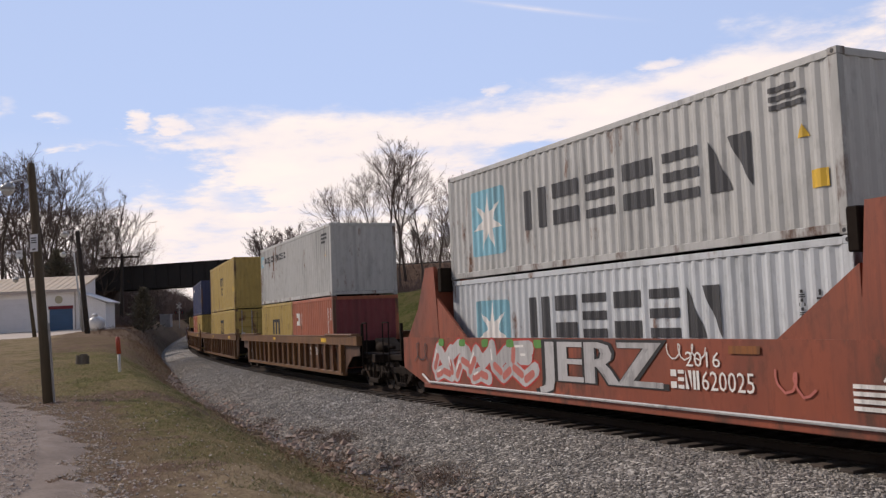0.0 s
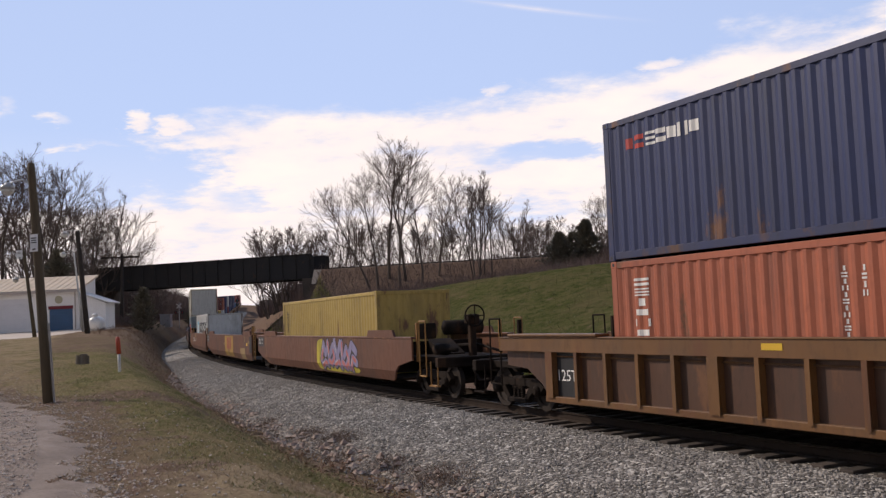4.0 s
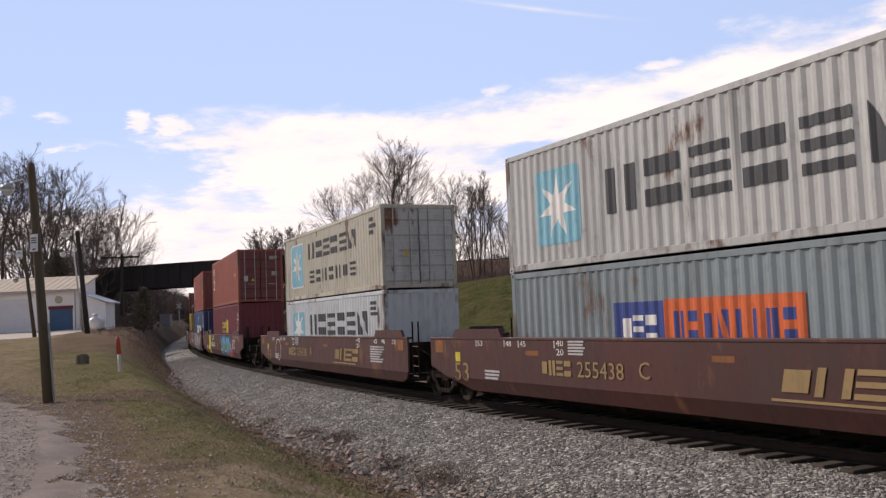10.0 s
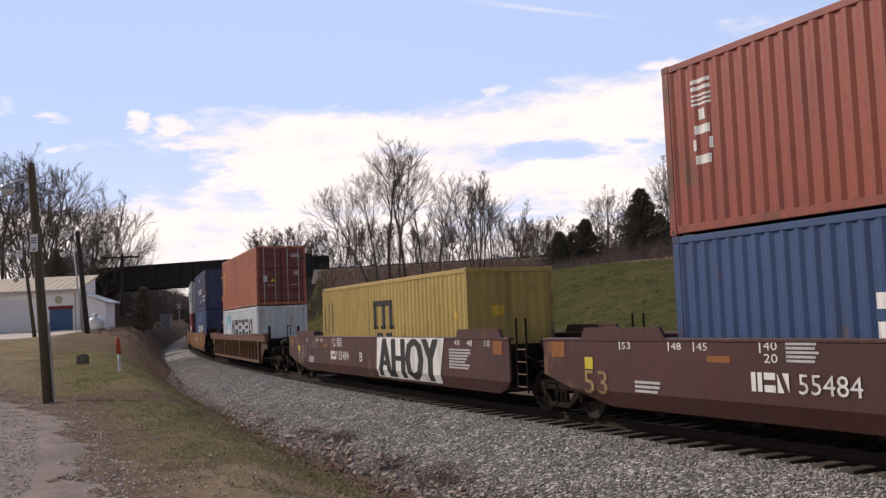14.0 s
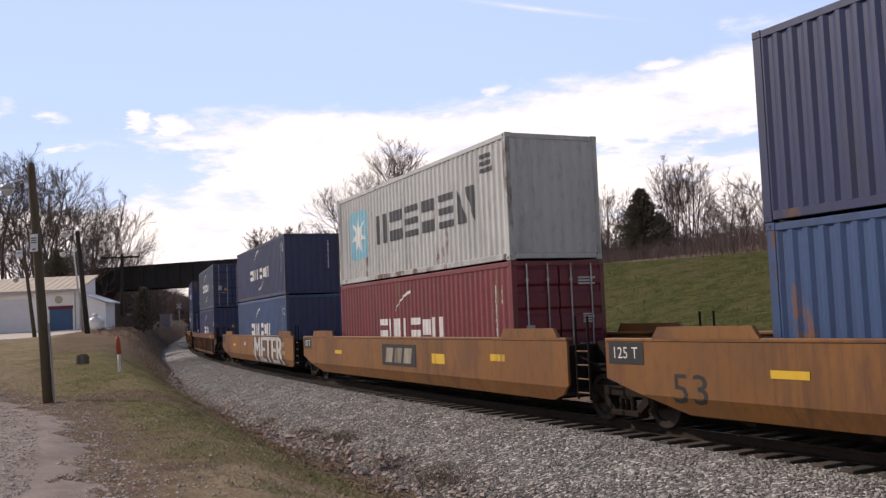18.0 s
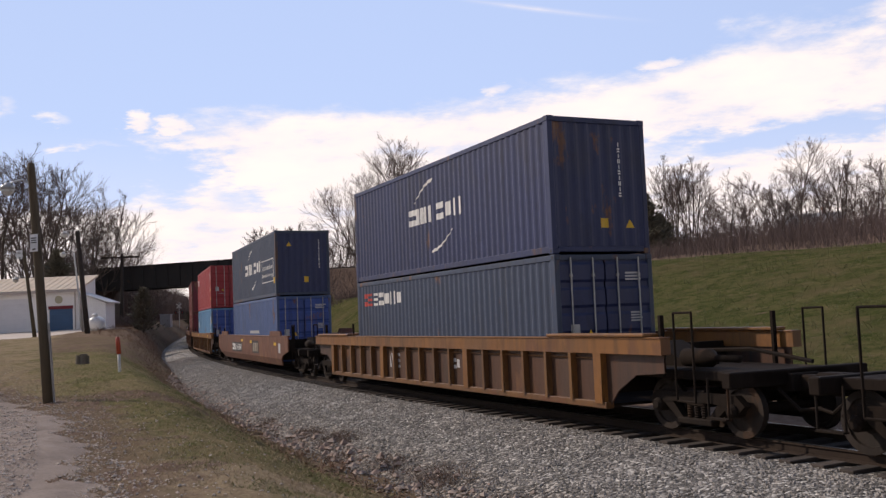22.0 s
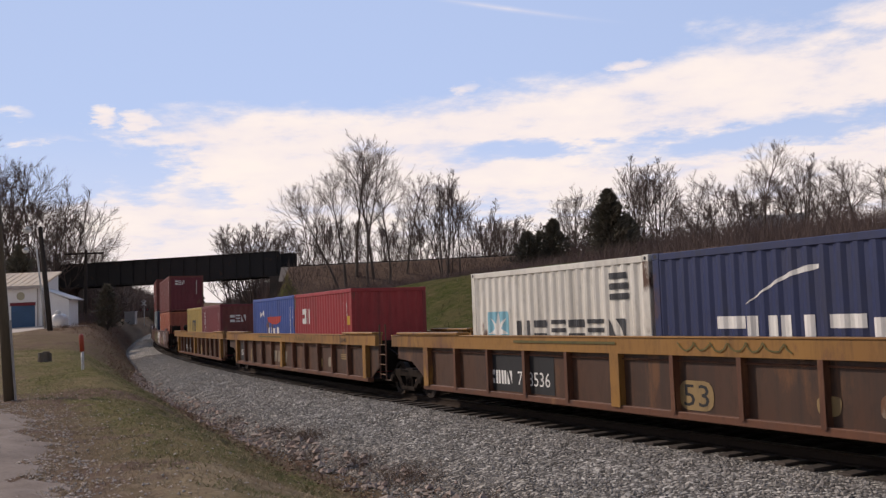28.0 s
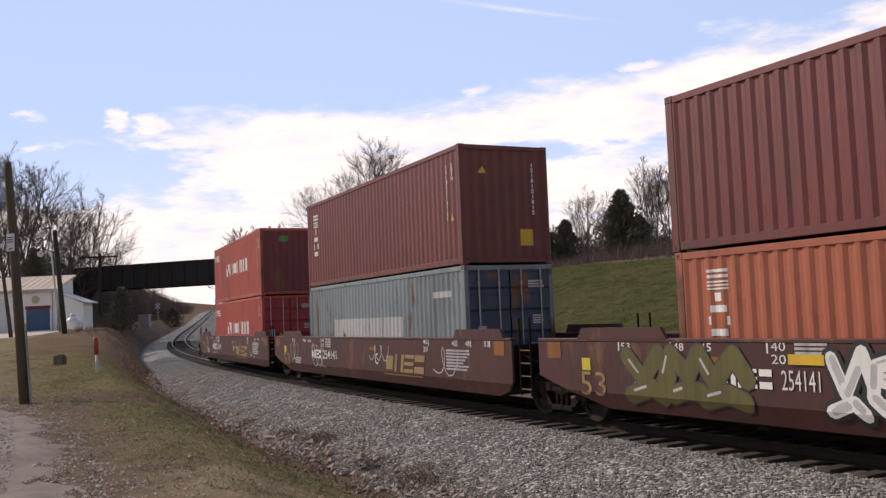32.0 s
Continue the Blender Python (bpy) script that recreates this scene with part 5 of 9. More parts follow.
for px, y, tall, wide, seed, label, cone in (
        (1137, 96, 7.8, 6.6, 1, "tall dark cedar with a ragged tip", 1.7), (1168, 99, 5.2, 5.0, 2, "dark cedar beside a taller one", 1.8),
        (988, 101, 4.6, 4.4, 3, "low dark cedar on the crest", 1.8), (1035, 101, 5.6, 4.6, 4, "dark rounded cedar on the crest", 1.6), (1012, 102, 4.2, 4.0, 12, "low dark cedar between two others", 2.0),
        (98, 99, 8.5, 5.2, 5, "dark cedar behind the garage roof", 1.6), (247, 96, 4.7, 3.0, 6, "dark bushy cedar beside the cutting", 2.2), (335, 196, 4.2, 5.6, 8, "low dark evergreen bush down the line", 3.0)):
    evergreen(seen(px, y), y, tall, wide, seed, label, cone)


def spikes(x, y, z, tall, lean, width, seed):
    """Many upright stems: corners and faces of slim three-sided spikes."""
    r = np.random.RandomState(seed)
    n = len(x)
    p = np.stack([x, y, z], 1)
    d = np.stack([r.randn(n) * lean, r.randn(n) * lean, np.ones(n)], 1) * tall[:, None]
    a = r.uniform(0, 6.28, n)
    rings = []
    for i in range(3):
        t = a + 2.094 * i
        rings.append(p + np.stack([np.cos(t), np.sin(t), np.zeros(n)], 1) * width[:, None])
    mid = p + d * 0.55 + r.randn(n, 3) * (tall * 0.06)[:, None]
    rings2 = [mid + (q - p) * 0.6 for q in rings]
    v = np.stack(rings + rings2 + [p + d], 1).reshape(-1, 3)
    f4 = np.array([(0, 1, 4, 3), (1, 2, 5, 4), (2, 0, 3, 5)])
    f3 = np.array([(3, 4, 6), (4, 5, 6), (5, 3, 6)])
    off = 7 * np.arange(n)[:, None, None]
    return v, (f4[None] + off).reshape(-1, 4).tolist() + (f3[None] + off).reshape(-1, 3).tolist()


def scatter(n, x0, x1, y0, y1, seed, keep):
    r = np.random.RandomState(seed)
    x, y = r.uniform(x0, x1, n), r.uniform(y0, y1, n)
    u, l, hz = side_of_line(x, y)
    ok = keep(x, y, u, l, r.rand(n))
    return x[ok], y[ok], u[ok], l[ok]


def crest_l(u):
    return np.interp(u, [-140, -60, -19, -6, 4, 14, 40], [90, 60, 39, 27.6, 23, 17.4, 13])


def undergrowth():
    brown = surf("dry_brush", (0.115, 0.078, 0.066), (0.075, 0.052, 0.046), rough=0.95, scale=0.25, islands=0.8)
    r = np.random.RandomState(2)
    # thicket from the crest back to the trees
    x, y, u, l = scatter(64000, -16, 75, 40, 118, 21, lambda x, y, u, l, k: (l > crest_l(u) + 0.3) & (y < upper_y(x) - 4) & (k < 0.5 + 0.5 * (l < crest_l(u) + 8)))
    tall = r.uniform(0.6, 2.5, len(x)) * np.clip((l - crest_l(u)) / 8, 0.5, 1) * np.interp(x, [-16, 4, 20, 40], [0.35, 0.5, 0.9, 1.1])
    v, f = spikes(x, y, ground_z(x, y) - 0.05, tall, 0.28, np.full(len(x), 0.022), 3)
    tagged(new("brush_thicket", raw_mesh("brush_thicket", v, f, brown)), "leafless brown brush along the crest", "brush", kind="stuff")
    # tall brush among the trees behind
    x, y, u, l = scatter(36000, -18, 82, 98, 138, 22, lambda x, y, u, l, k: np.where(x > 18, (y < upper_y(x) + 14), (y > upper_y(x) + 5)) & (l > 14) & (k < np.where(x > 18, 0.9, 0.55)))
    v, f = spikes(x, y, ground_z(x, y) - 0.05, r.uniform(1.0, 4.6, len(x)) * np.interp(x, [-16, 10, 26, 45], [0.7, 0.7, 0.9, 1.0]), 0.42, np.full(len(x), 0.03), 4)
    tagged(new("tall_brush", raw_mesh("tall_brush", v, f, surf("grey_brush", (0.135, 0.098, 0.086), (0.09, 0.066, 0.060), rough=0.95, scale=0.25, islands=0.7))), "tall leafless grey brush below the trees", "brush", kind="stuff")
    # scrub on the bank by the bridge and on the cutting's near side
    x, y, u, l = scatter(15000, -30, 20, 92, 113, 23, lambda x, y, u, l, k: (l > 8) & (y < upper_y(x) - 3.4) & (k < np.where(x > -13, 0.55, 1.0)))
    v, f = spikes(x, y, ground_z(x, y) - 0.05, r.uniform(0.3, 1.5, len(x)), 0.45, np.full(len(x), 0.02), 5)
    tagged(new("bank_scrub", raw_mesh("bank_scrub", v, f, brown)), "bare scrub on the railway bank", "brush", kind="stuff")
    dark = surf("dead_weeds", (0.19, 0.11, 0.066), (0.12, 0.068, 0.042), rough=0.95, scale=0.6, islands=0.7)
    x, y, u, l = scatter(70000, -45, 6, 10, 112, 25, lambda x, y, u, l, k: (l < -4.35) & (l > -6.0 - 3.2 * smooth((y - 50) / 20)) & (k < 0.25 + 0.5 * (soft_noise(x, y, 3.0, 4) > 0.1)))
    v, f = spikes(x, y, ground_z(x, y) - 0.03, r.uniform(0.06, 0.34, len(x)) * (1 + smooth((y - 60) / 30) * 0.5), 0.6, np.full(len(x), 0.012), 6)
    tagged(new("ditch_weeds", raw_mesh("ditch_weeds", v, f, dark)), "dead reddish weeds in the ditch", "weeds", kind="stuff")
    x, y, u, l = scatter(9000, -48, -28, 97, 124, 27, lambda x, y, u, l, k: (l < -6.0) & (l > -14) & (x > -44))
    v, f = spikes(x, y, ground_z(x, y) - 0.05, r.uniform(0.4, 1.7, len(x)), 0.4, np.full(len(x), 0.022), 8)
    tagged(new("cutting_scrub", raw_mesh("cutting_scrub", v, f, brown)), "dark bare scrub beside the cutting", "brush", kind="stuff")
    # far woods under and beyond the bridge
    x, y, u, l = scatter(34000, -110, -10, 126, 260, 29, lambda x, y, u, l, k: ((l < -9) | (l > 13)) & (x / y > -0.43) & (x / y < -0.12))
    v, f = spikes(x, y, ground_z(x, y) - 0.1, r.uniform(1.5, 6.5, len(x)), 0.16, np.full(len(x), 0.05), 9)
    tagged(new("far_woods", raw_mesh("far_woods", v, f, brown)), "leafless woods beyond the bridge", "woods", kind="stuff")
    x, y, u, l = scatter(26000, -170, -20, 230, 480, 30, lambda x, y, u, l, k: (np.abs(l) > 10) & (x / y > -0.40) & (x / y < -0.14))
    v, f = spikes(x, y, ground_z(x, y) - 0.3, r.uniform(2.5, 8.0, len(x)), 0.16, np.full(len(x), 0.13), 10)
    tagged(new("distant_woods", raw_mesh("distant_woods", v, f, brown)), "distant leafless woods on the hills", "woods", kind="stuff")
    # grass
    for name, label, col, col2, n, seed, box, keep, lo, hi in (
            ("dry_grass", "short straw-coloured winter grass", (0.40, 0.32, 0.19), (0.24, 0.18, 0.105), 200000, 31, (-22, 2, 9.5, 48), lambda x, y, u, l, k: (l < -5.0) & (x > lane_edge(y) - 0.5) & (k < 0.9 * np.exp(-(y - 9) / 22)), 0.02, 0.055),
            ("green_grass", "short green grass on the bank", (0.175, 0.175, 0.070), (0.12, 0.122, 0.046), 150000, 33, (-20, 2, 9.5, 52), lambda x, y, u, l, k: (l < -5.4) & (l > -10.5) & (x > lane_edge(y) + 0.9) & (k < 1.1 * np.exp(-(y - 9) / 24) * (soft_noise(x, y, 4.0, 9) > -0.25)), 0.02, 0.06),
            ("hill_tufts", "coarse tufts of grass on the slope", (0.12, 0.115, 0.05), (0.07, 0.078, 0.03), 60000, 37, (-14, 62, 24, 92), lambda x, y, u, l, k: (l > 8) & (l < crest_l(u) + 0.6) & (soft_noise(x, y, 2.2, 61) + 0.6 * soft_noise(x, y, 0.9, 62) > 0.35 + 0.5 * k), 0.12, 0.34),
            ("hill_grass", "rough green grass on the slope", (0.125, 0.130, 0.052), (0.085, 0.092, 0.036), 60000, 35, (-14, 62, 24, 92), lambda x, y, u, l, k: (l > 8) & (l < crest_l(u) + 0.6) & (k < 0.8), 0.06, 0.16)):
        m = surf(name, col, col2, rough=0.9, scale=0.5, islands=0.6)
        x, y, u, l = scatter(n, *box, seed, keep)
        v, f = spikes(x, y, ground_z(x, y) + relief(x, y, l) - 0.008, r.uniform(lo, hi, len(x)), 0.9, np.full(len(x), 0.006 if hi < 0.1 else 0.012), seed)
        tagged(new(name, raw_mesh(name, v, f, m)), label, "grass", kind="stuff")


def lane_edge(y):
    return np.interp(y, [0, 9, 11.4, 18.2, 22, 27, 45, 60], [-2.4, -3.4, -4.2, -7.2, -9.9, -13.8, -23.5, -34])


undergrowth()


def lane():
    gravel = surf("lane_gravel", (0.285, 0.225, 0.185), (0.16, 0.115, 0.088), rough=0.95, scale=1.6, fine=22, bump=0.04, bump_scale=30, spread=0.35)
    ys, n = np.arange(4, 60, 0.22), 31
    ee = lane_edge(ys)[:, None] + 0.5
    xx = ee - 6.5 * np.arange(n)[None] / (n - 1)
    v = np.stack([xx, np.repeat(ys[:, None], n, 1)], 2).reshape(-1, 2)
    across = np.tile(np.arange(n) / (n - 1), len(ys))
    # the sheet dips under the earth along a ragged edge
    dip = 0.13 * (1 - smooth(across / 0.2)) + 0.13 * smooth((across - 0.85) / 0.15)
    z = ground_z(v[:, 0], v[:, 1]) + 0.045 - dip + 0.035 * soft_noise(v[:, 0], v[:, 1], 1.3, 4) + 0.03 * soft_noise(v[:, 0], v[:, 1], 0.45, 5)
    f = [(j * n + i, j * n + i + 1, j * n + n + i + 1, j * n + n + i) for j in range(len(ys) - 1) for i in range(n - 1)]
    ob = tagged(new("lane", raw_mesh("lane", np.column_stack([v, z]), f, gravel, True)), "pale gravel lane with worn wheel tracks", "road", kind="structure")
    # loose gravel and a few larger stones
    r = np.random.RandomState(14)
    base = np.array([(1, 0, 0), (-1, 0, 0), (0, 1, 0), (0, -1, 0), (0, 0, 1), (0, 0, -1)], float)
    tri = np.array([(0, 2, 4), (2, 1, 4), (1, 3, 4), (3, 0, 4), (2, 0, 5), (1, 2, 5), (3, 1, 5), (0, 3, 5)])

    def top_z(x, y):
        """The higher of the earth and the ballast's shoulder."""
        u, l, hz = side_of_line(x, y)
        bed = hz + np.interp(l, [p[0] for p in BED], [p[1] for p in BED]) - l * CANT
        earth = ground_z(x, y) + relief(x, y, l)
        on_lane = ground_z(x, y) + 0.068 + 0.035 * soft_noise(x, y, 1.3, 4) + 0.03 * soft_noise(x, y, 0.45, 5)
        earth = np.where((x < lane_edge(y) - 0.8) & (x > lane_edge(y) - 5.2), np.maximum(earth, on_lane), earth)
        return np.maximum(earth, np.where(np.abs(l) < 5.2, bed, -9.0))

    def stones(name, label, x, y, size, m, seed, lift=0.0):
        rs = np.random.RandomState(seed)
        k = len(x)
        c = np.stack([x, y, top_z(x, y) + size * 0.2 + lift], 1)
        s = rs.uniform(0.55, 1.3, (k, 6, 1)) * base[None] * size[:, None, None]
        a = rs.uniform(0, 6.28, k)
        ca, sa = np.cos(a)[:, None], np.sin(a)[:, None]
        s = np.stack([s[..., 0] * ca - s[..., 1] * sa, s[..., 0] * sa + s[..., 1] * ca, s[..., 2] * 0.65], 2)
        vv = (s + c[:, None]).reshape(-1, 3)
        ff = (tri[None] + 6 * np.arange(k)[:, None, None]).reshape(-1, 3)
        return raw_mesh(name, vv, ff, m)

    loose = surf("lane_stone", (0.56, 0.51, 0.46), (0.20, 0.165, 0.14), rough=0.9, scale=3, islands=2.2)
    y = 8 + 26 * r.rand(42000) ** 1.5
    x = lane_edge(y) + 0.3 + np.abs(r.randn(42000)) * 1.1 * (r.rand(42000) < 0.3) - 6.0 * r.rand(42000)
    part("loose_gravel", stones("loose_gravel", "", x, y, 0.007 + 0.022 * r.rand(42000) ** 2.2, loose, 3), None, ob)["kind"] = "stuff"
    # pale broken rock along the ditch
    x, y, u, l = scatter(150000, -24, 2, 11, 70, 45, lambda x, y, u, l, k: (l < -4.0) & (l > -6.3) & (ground_z(x, y) < -0.35) & (k < (0.22 + 0.6 * (soft_noise(x, y, 2.2, 2) > 0)) * np.exp(-((l + 4.95 + 0.25 * soft_noise(x, y, 5.0, 6)) / 0.42) ** 2)))
    rock = surf("ditch_rock", (0.46, 0.40, 0.35), (0.20, 0.145, 0.115), rough=0.9, scale=2, islands=0.9)
    tagged(new("ditch_rocks", stones("ditch_rocks", "", x, y, 0.025 + 0.11 * r.rand(len(x)) ** 2.5, rock, 7)), "broken reddish and pale rock along the ditch", "rocks", kind="stuff")


    # dead leaves in the ditch, and clumps of dead weed on the foot of the ballast
    x, y, u, l = scatter(110000, -22, 2, 11, 62, 47, lambda x, y, u, l, k: (l < -4.2) & (l > -7.2) & (k < 0.55 * np.exp(-((l + 5.6) / 0.7) ** 2)))
    rl = np.random.RandomState(48)
    n = len(x)
    c = np.stack([x, y, top_z(x, y) + 0.012], 1)
    p = rl.randn(n, 3) * (0.5, 0.5, 0.22)
    p /= np.linalg.norm(p, axis=1)[:, None]
    q = np.cross(p, rl.randn(n, 3) * (0.25, 0.25, 1))
    q /= np.linalg.norm(q, axis=1)[:, None]
    size = rl.uniform(0.025, 0.06, n)[:, None]
    v = np.stack([c - p * size, c + q * size * 0.45 + (0, 0, 0.012), c + p * size, c - q * size * 0.45 + (0, 0, 0.012)], 1).reshape(-1, 3)
    f = (np.array([(0, 1, 2), (0, 2, 3)])[None] + 4 * np.arange(n)[:, None, None]).reshape(-1, 3)
    litter = surf("dead_leaves", (0.25, 0.155, 0.10), (0.13, 0.08, 0.054), rough=0.9, scale=3, islands=1.4)
    tagged(new("leaf_litter", raw_mesh("leaf_litter", v, f, litter)), "reddish dead leaves along the ditch", "leaves", kind="stuff")
    xs, ys = [], []
    for cu, cl, wide, count in ((-44.4, -4.35, 0.55, 900), (-42.6, -4.5, 0.4, 500), (-50.4, -4.55, 0.5, 900), (-48.3, -4.6, 0.4, 450), (-53.4, -4.7, 0.5, 700), (-39.0, -4.7, 0.4, 350), (-55.6, -4.4, 0.3, 350), (-46.2, -4.9, 0.4, 400)):
        lx, ly, lt, _ = on_line(cu)
        o, w = cl + rl.randn(count) * wide * 0.45, rl.randn(count) * wide
        xs.append(lx + o * math.cos(lt) + w * math.sin(lt))
        ys.append(ly - o * math.sin(lt) + w * math.cos(lt))
    x, y = np.concatenate(xs), np.concatenate(ys)
    v, f = spikes(x, y, top_z(x, y) - 0.02, rl.uniform(0.03, 0.15, len(x)), 1.1, np.full(len(x), 0.007), 49)
    tagged(new("weed_clumps", raw_mesh("weed_clumps", v, f, surf("brown_weed", (0.19, 0.135, 0.10), (0.11, 0.076, 0.058), rough=0.95, islands=0.8))), "dark dead weed clumps on the ballast's foot", "weeds", kind="stuff")


lane()


def far_house():
    """A farmhouse half hidden by the trees on the hill."""
    wall = surf("house_wall_white", (0.62, 0.60, 0.58), rough=0.7)
    roof = surf("house_roof_grey", (0.36, 0.36, 0.38), (0.28, 0.28, 0.3), rough=0.5)
    glass = surf("house_window_dark", (0.03, 0.03, 0.035), rough=0.2)
    y = 128.0
    x = seen(1440, y)
    b = empty("farmhouse", "small white farmhouse with grey roof behind trees", "house", at=pose(x, y, 8.6, 0, 0, -14))
    part("wall", Geo().box(-3.8, 3.8, -2.6, 2.6, -1.5, 2.7), wall, b)
    part("roof", Geo().prism([(-3.1, 2.6), (0, 5.0), (3.1, 2.6), (3.1, 2.75), (0, 5.2), (-3.1, 2.75)], 0, -4.1, 4.1), roof, b)
    part("gable", Geo().prism([(-2.6, 2.7), (2.6, 2.7), (0, 4.8)], 0, -3.8, -3.6), wall, b)
    for dx in (-2.2, 0.2, 2.4):
        w = part("window", Geo().box(dx - 0.4, dx + 0.4, -2.66, -2.6, 0.9, 2.1, 0.01), glass, b)
        part("frame", Geo().box(dx - 0.48, dx + 0.48, -2.64, -2.6, 0.82, 0.9).box(dx - 0.48, dx + 0.48, -2.64, -2.6, 2.1, 2.18), wall, w)
    part("chimney", Geo().box(1.2, 1.7, -0.3, 0.3, 4.4, 5.9, 0.02), surf("chimney_brick", (0.25, 0.11, 0.08), rough=0.9), b)


far_house()


# ---- containers ----
PITCH, WAVE = 0.278, 0.030


def waves(x0, x1):
    """The corrugation from x0 to x1: pairs of place and depth behind the outer face."""
    n = max(2, int(round((x1 - x0) / PITCH)))
    p = (x1 - x0) / n
    out = [(x0, 0.0)]
    for i in range(n):
        a = x0 + i * p
        out += [(a + 0.11 * p, 0.0), (a + 0.38 * p, WAVE), (a + 0.62 * p, WAVE), (a + 0.89 * p, 0.0)]
    out.append((x1, 0.0))
    return out


def sheet(points, z0, z1):
    """A corrugated sheet over x and z, its outer face at y = 0 and its depth towards +y."""
    v = [(x, d, z) for x, d in points for z in (z0, z1)]
    return v, [(2 * i, 2 * i + 2, 2 * i + 3, 2 * i + 1) for i in range(len(points) - 1)]


def clip(poly, axis, lim, above):
    """The part of a flat convex polygon on one side of a line."""
    out = []
    for i, p in enumerate(poly):
        q = poly[(i + 1) % len(poly)]
        a, b = (p[axis] - lim) * (1 if above else -1), (q[axis] - lim) * (1 if above else -1)
        if a >= 0:
            out.append(p)
        if a * b < 0:
            t = a / (a - b)
            out.append((p[0] + (q[0] - p[0]) * t, p[1] + (q[1] - p[1]) * t))
    return out


def draped(polys, points, lift=0.005):
    """Flat shapes (x, z) laid on a corrugated sheet."""
    v, f = [], []
    for poly in polys:
        lo, hi = min(p[0] for p in poly), max(p[0] for p in poly)
        for (xa, da), (xb, db) in zip(points, points[1:]):
            if xb <= lo or xa >= hi or xb - xa < 1e-9:
                continue
            c = clip(clip(poly, 0, xa, True), 0, xb, False)
            if len(c) < 3:
                continue
            i = len(v)
            v += [(x, da + (db - da) * (x - xa) / (xb - xa) - lift, z) for x, z in c]
            f.append(tuple(range(i, i + len(c))))
    return v, f


# flat shapes for markings: lists of convex polygons in x and z
def rect(x0, z0, x1, z1, lean=0.0):
    return [(x0, z0), (x1, z0), (x1 + lean, z1), (x0 + lean, z1)]


def round_rect(x0, z0, x1, z1, r):
    out = []
    for cx, cz, a0 in ((x1 - r, z1 - r, 0), (x0 + r, z1 - r, 90), (x0 + r, z0 + r, 180), (x1 - r, z0 + r, 270)):
        out += [(cx + r * math.cos(radians(a0 + a)), cz + r * math.sin(radians(a0 + a))) for a in (0, 30, 60, 90)]
    return [out]


def star(cx, cz, r, points=7, inner=0.36, turn=90):
    out = []
    for i in range(points):
        a = [radians(turn + 360 / points * (i + d)) for d in (-0.5, 0, 0.5)]
        out.append([(cx, cz), (cx + inner * r * math.cos(a[0]), cz + inner * r * math.sin(a[0])), (cx + r * math.cos(a[1]), cz + r * math.sin(a[1]))])
        out.append([(cx, cz), (cx + r * math.cos(a[1]), cz + r * math.sin(a[1])), (cx + inner * r * math.cos(a[2]), cz + inner * r * math.sin(a[2]))])
    return out


def blocks(x0, z0, x1, z1, n, kinds="ncsh", gap=0.2, lean=0.0):
    """A row of n plain shapes that stands for a trade mark: bars, slabs and wedges, no letters."""
    out, w, h = [], (x1 - x0) / n, z1 - z0
    for i in range(n):
        a, b = x0 + i * w + w * gap / 2, x0 + (i + 1) * w - w * gap / 2
        q, t = (b - a), min((b - a) * 0.30, h * 0.26)
        k = kinds[i % len(kinds)]
        if k == "n":        # two upright bars
            out += [rect(a, z0, a + t * 1.4, z1), rect(b - t * 1.4, z0, b, z1)]
        elif k == "c":      # two slabs
            out += [rect(a, z0, b, z0 + h * 0.36), rect(a, z1 - h * 0.36, b, z1)]
        elif k == "s":      # three slabs
            out += [rect(a, z0, b, z0 + h * 0.2), rect(a, z0 + h * 0.4, b, z0 + h * 0.6), rect(a, z1 - h * 0.2, b, z1)]
        elif k == "h":      # two wedges
            out += [[(a, z0), (a + q * 0.55, z0), (a, z1)], [(b, z0), (b, z1), (b - q * 0.55, z1)]]
        elif k == "o":      # a solid block
            out += [rect(a + q * 0.1, z0 + h * 0.1, b - q * 0.1, z1 - h * 0.1)]
        else:               # a slim bar
            out.append(rect(a + q * 0.3, z0, b - q * 0.3, z1))
    if lean:
        out = [[(x + (z - z0) * lean, z) for x, z in p] for p in out]
    return out


def column(x0, z0, x1, z1, n, kinds="csno"):
    """Blocks one below another."""
    out, h = [], (z1 - z0) / n
    for i in range(n):
        out += blocks(x0, z1 - (i + 1) * h + h * 0.13, x1, z1 - i * h - h * 0.13, 1, kinds[i % len(kinds)], 0.0)
    return out


def bars(x0, z0, x1, z1, n, seed=0):
    """Lines of print too small to read."""
    r, h = random.Random(seed), (z1 - z0) / n
    return [rect(x0, z1 - (i + 1) * h + h * 0.3, x0 + (x1 - x0) * r.uniform(0.7, 1.0), z1 - i * h - h * 0.1) for i in range(n)]


def swoosh(x0, z0, x1, z1, up=True):
    """A curved brush stroke, thick at one end."""
    out, n = [], 8
    for i in range(n):
        pts = []
        for j in (i, i + 1):
            t = j / n
            x = x0 + (x1 - x0) * t
            z = z0 + (z1 - z0) * math.sin(t * math.pi / 2)
            th = (0.03 + 0.15 * t) * (0.6 if j == n else 1.0)
            pts.append((x, z, th * (z1 - z0) * 0.9))
        (xa, za, ta), (xb, zb, tb) = pts
        out.append([(xa, za - ta), (xb, zb - tb), (xb, zb + tb * 0.2), (xa, za + ta * 0.2)])
    if not up:
        cx, cz = (x0 + x1) / 2, (z0 + z1) / 2
        out = [[(2 * cx - x, 2 * cz - z) for x, z in p] for p in out]
    return out


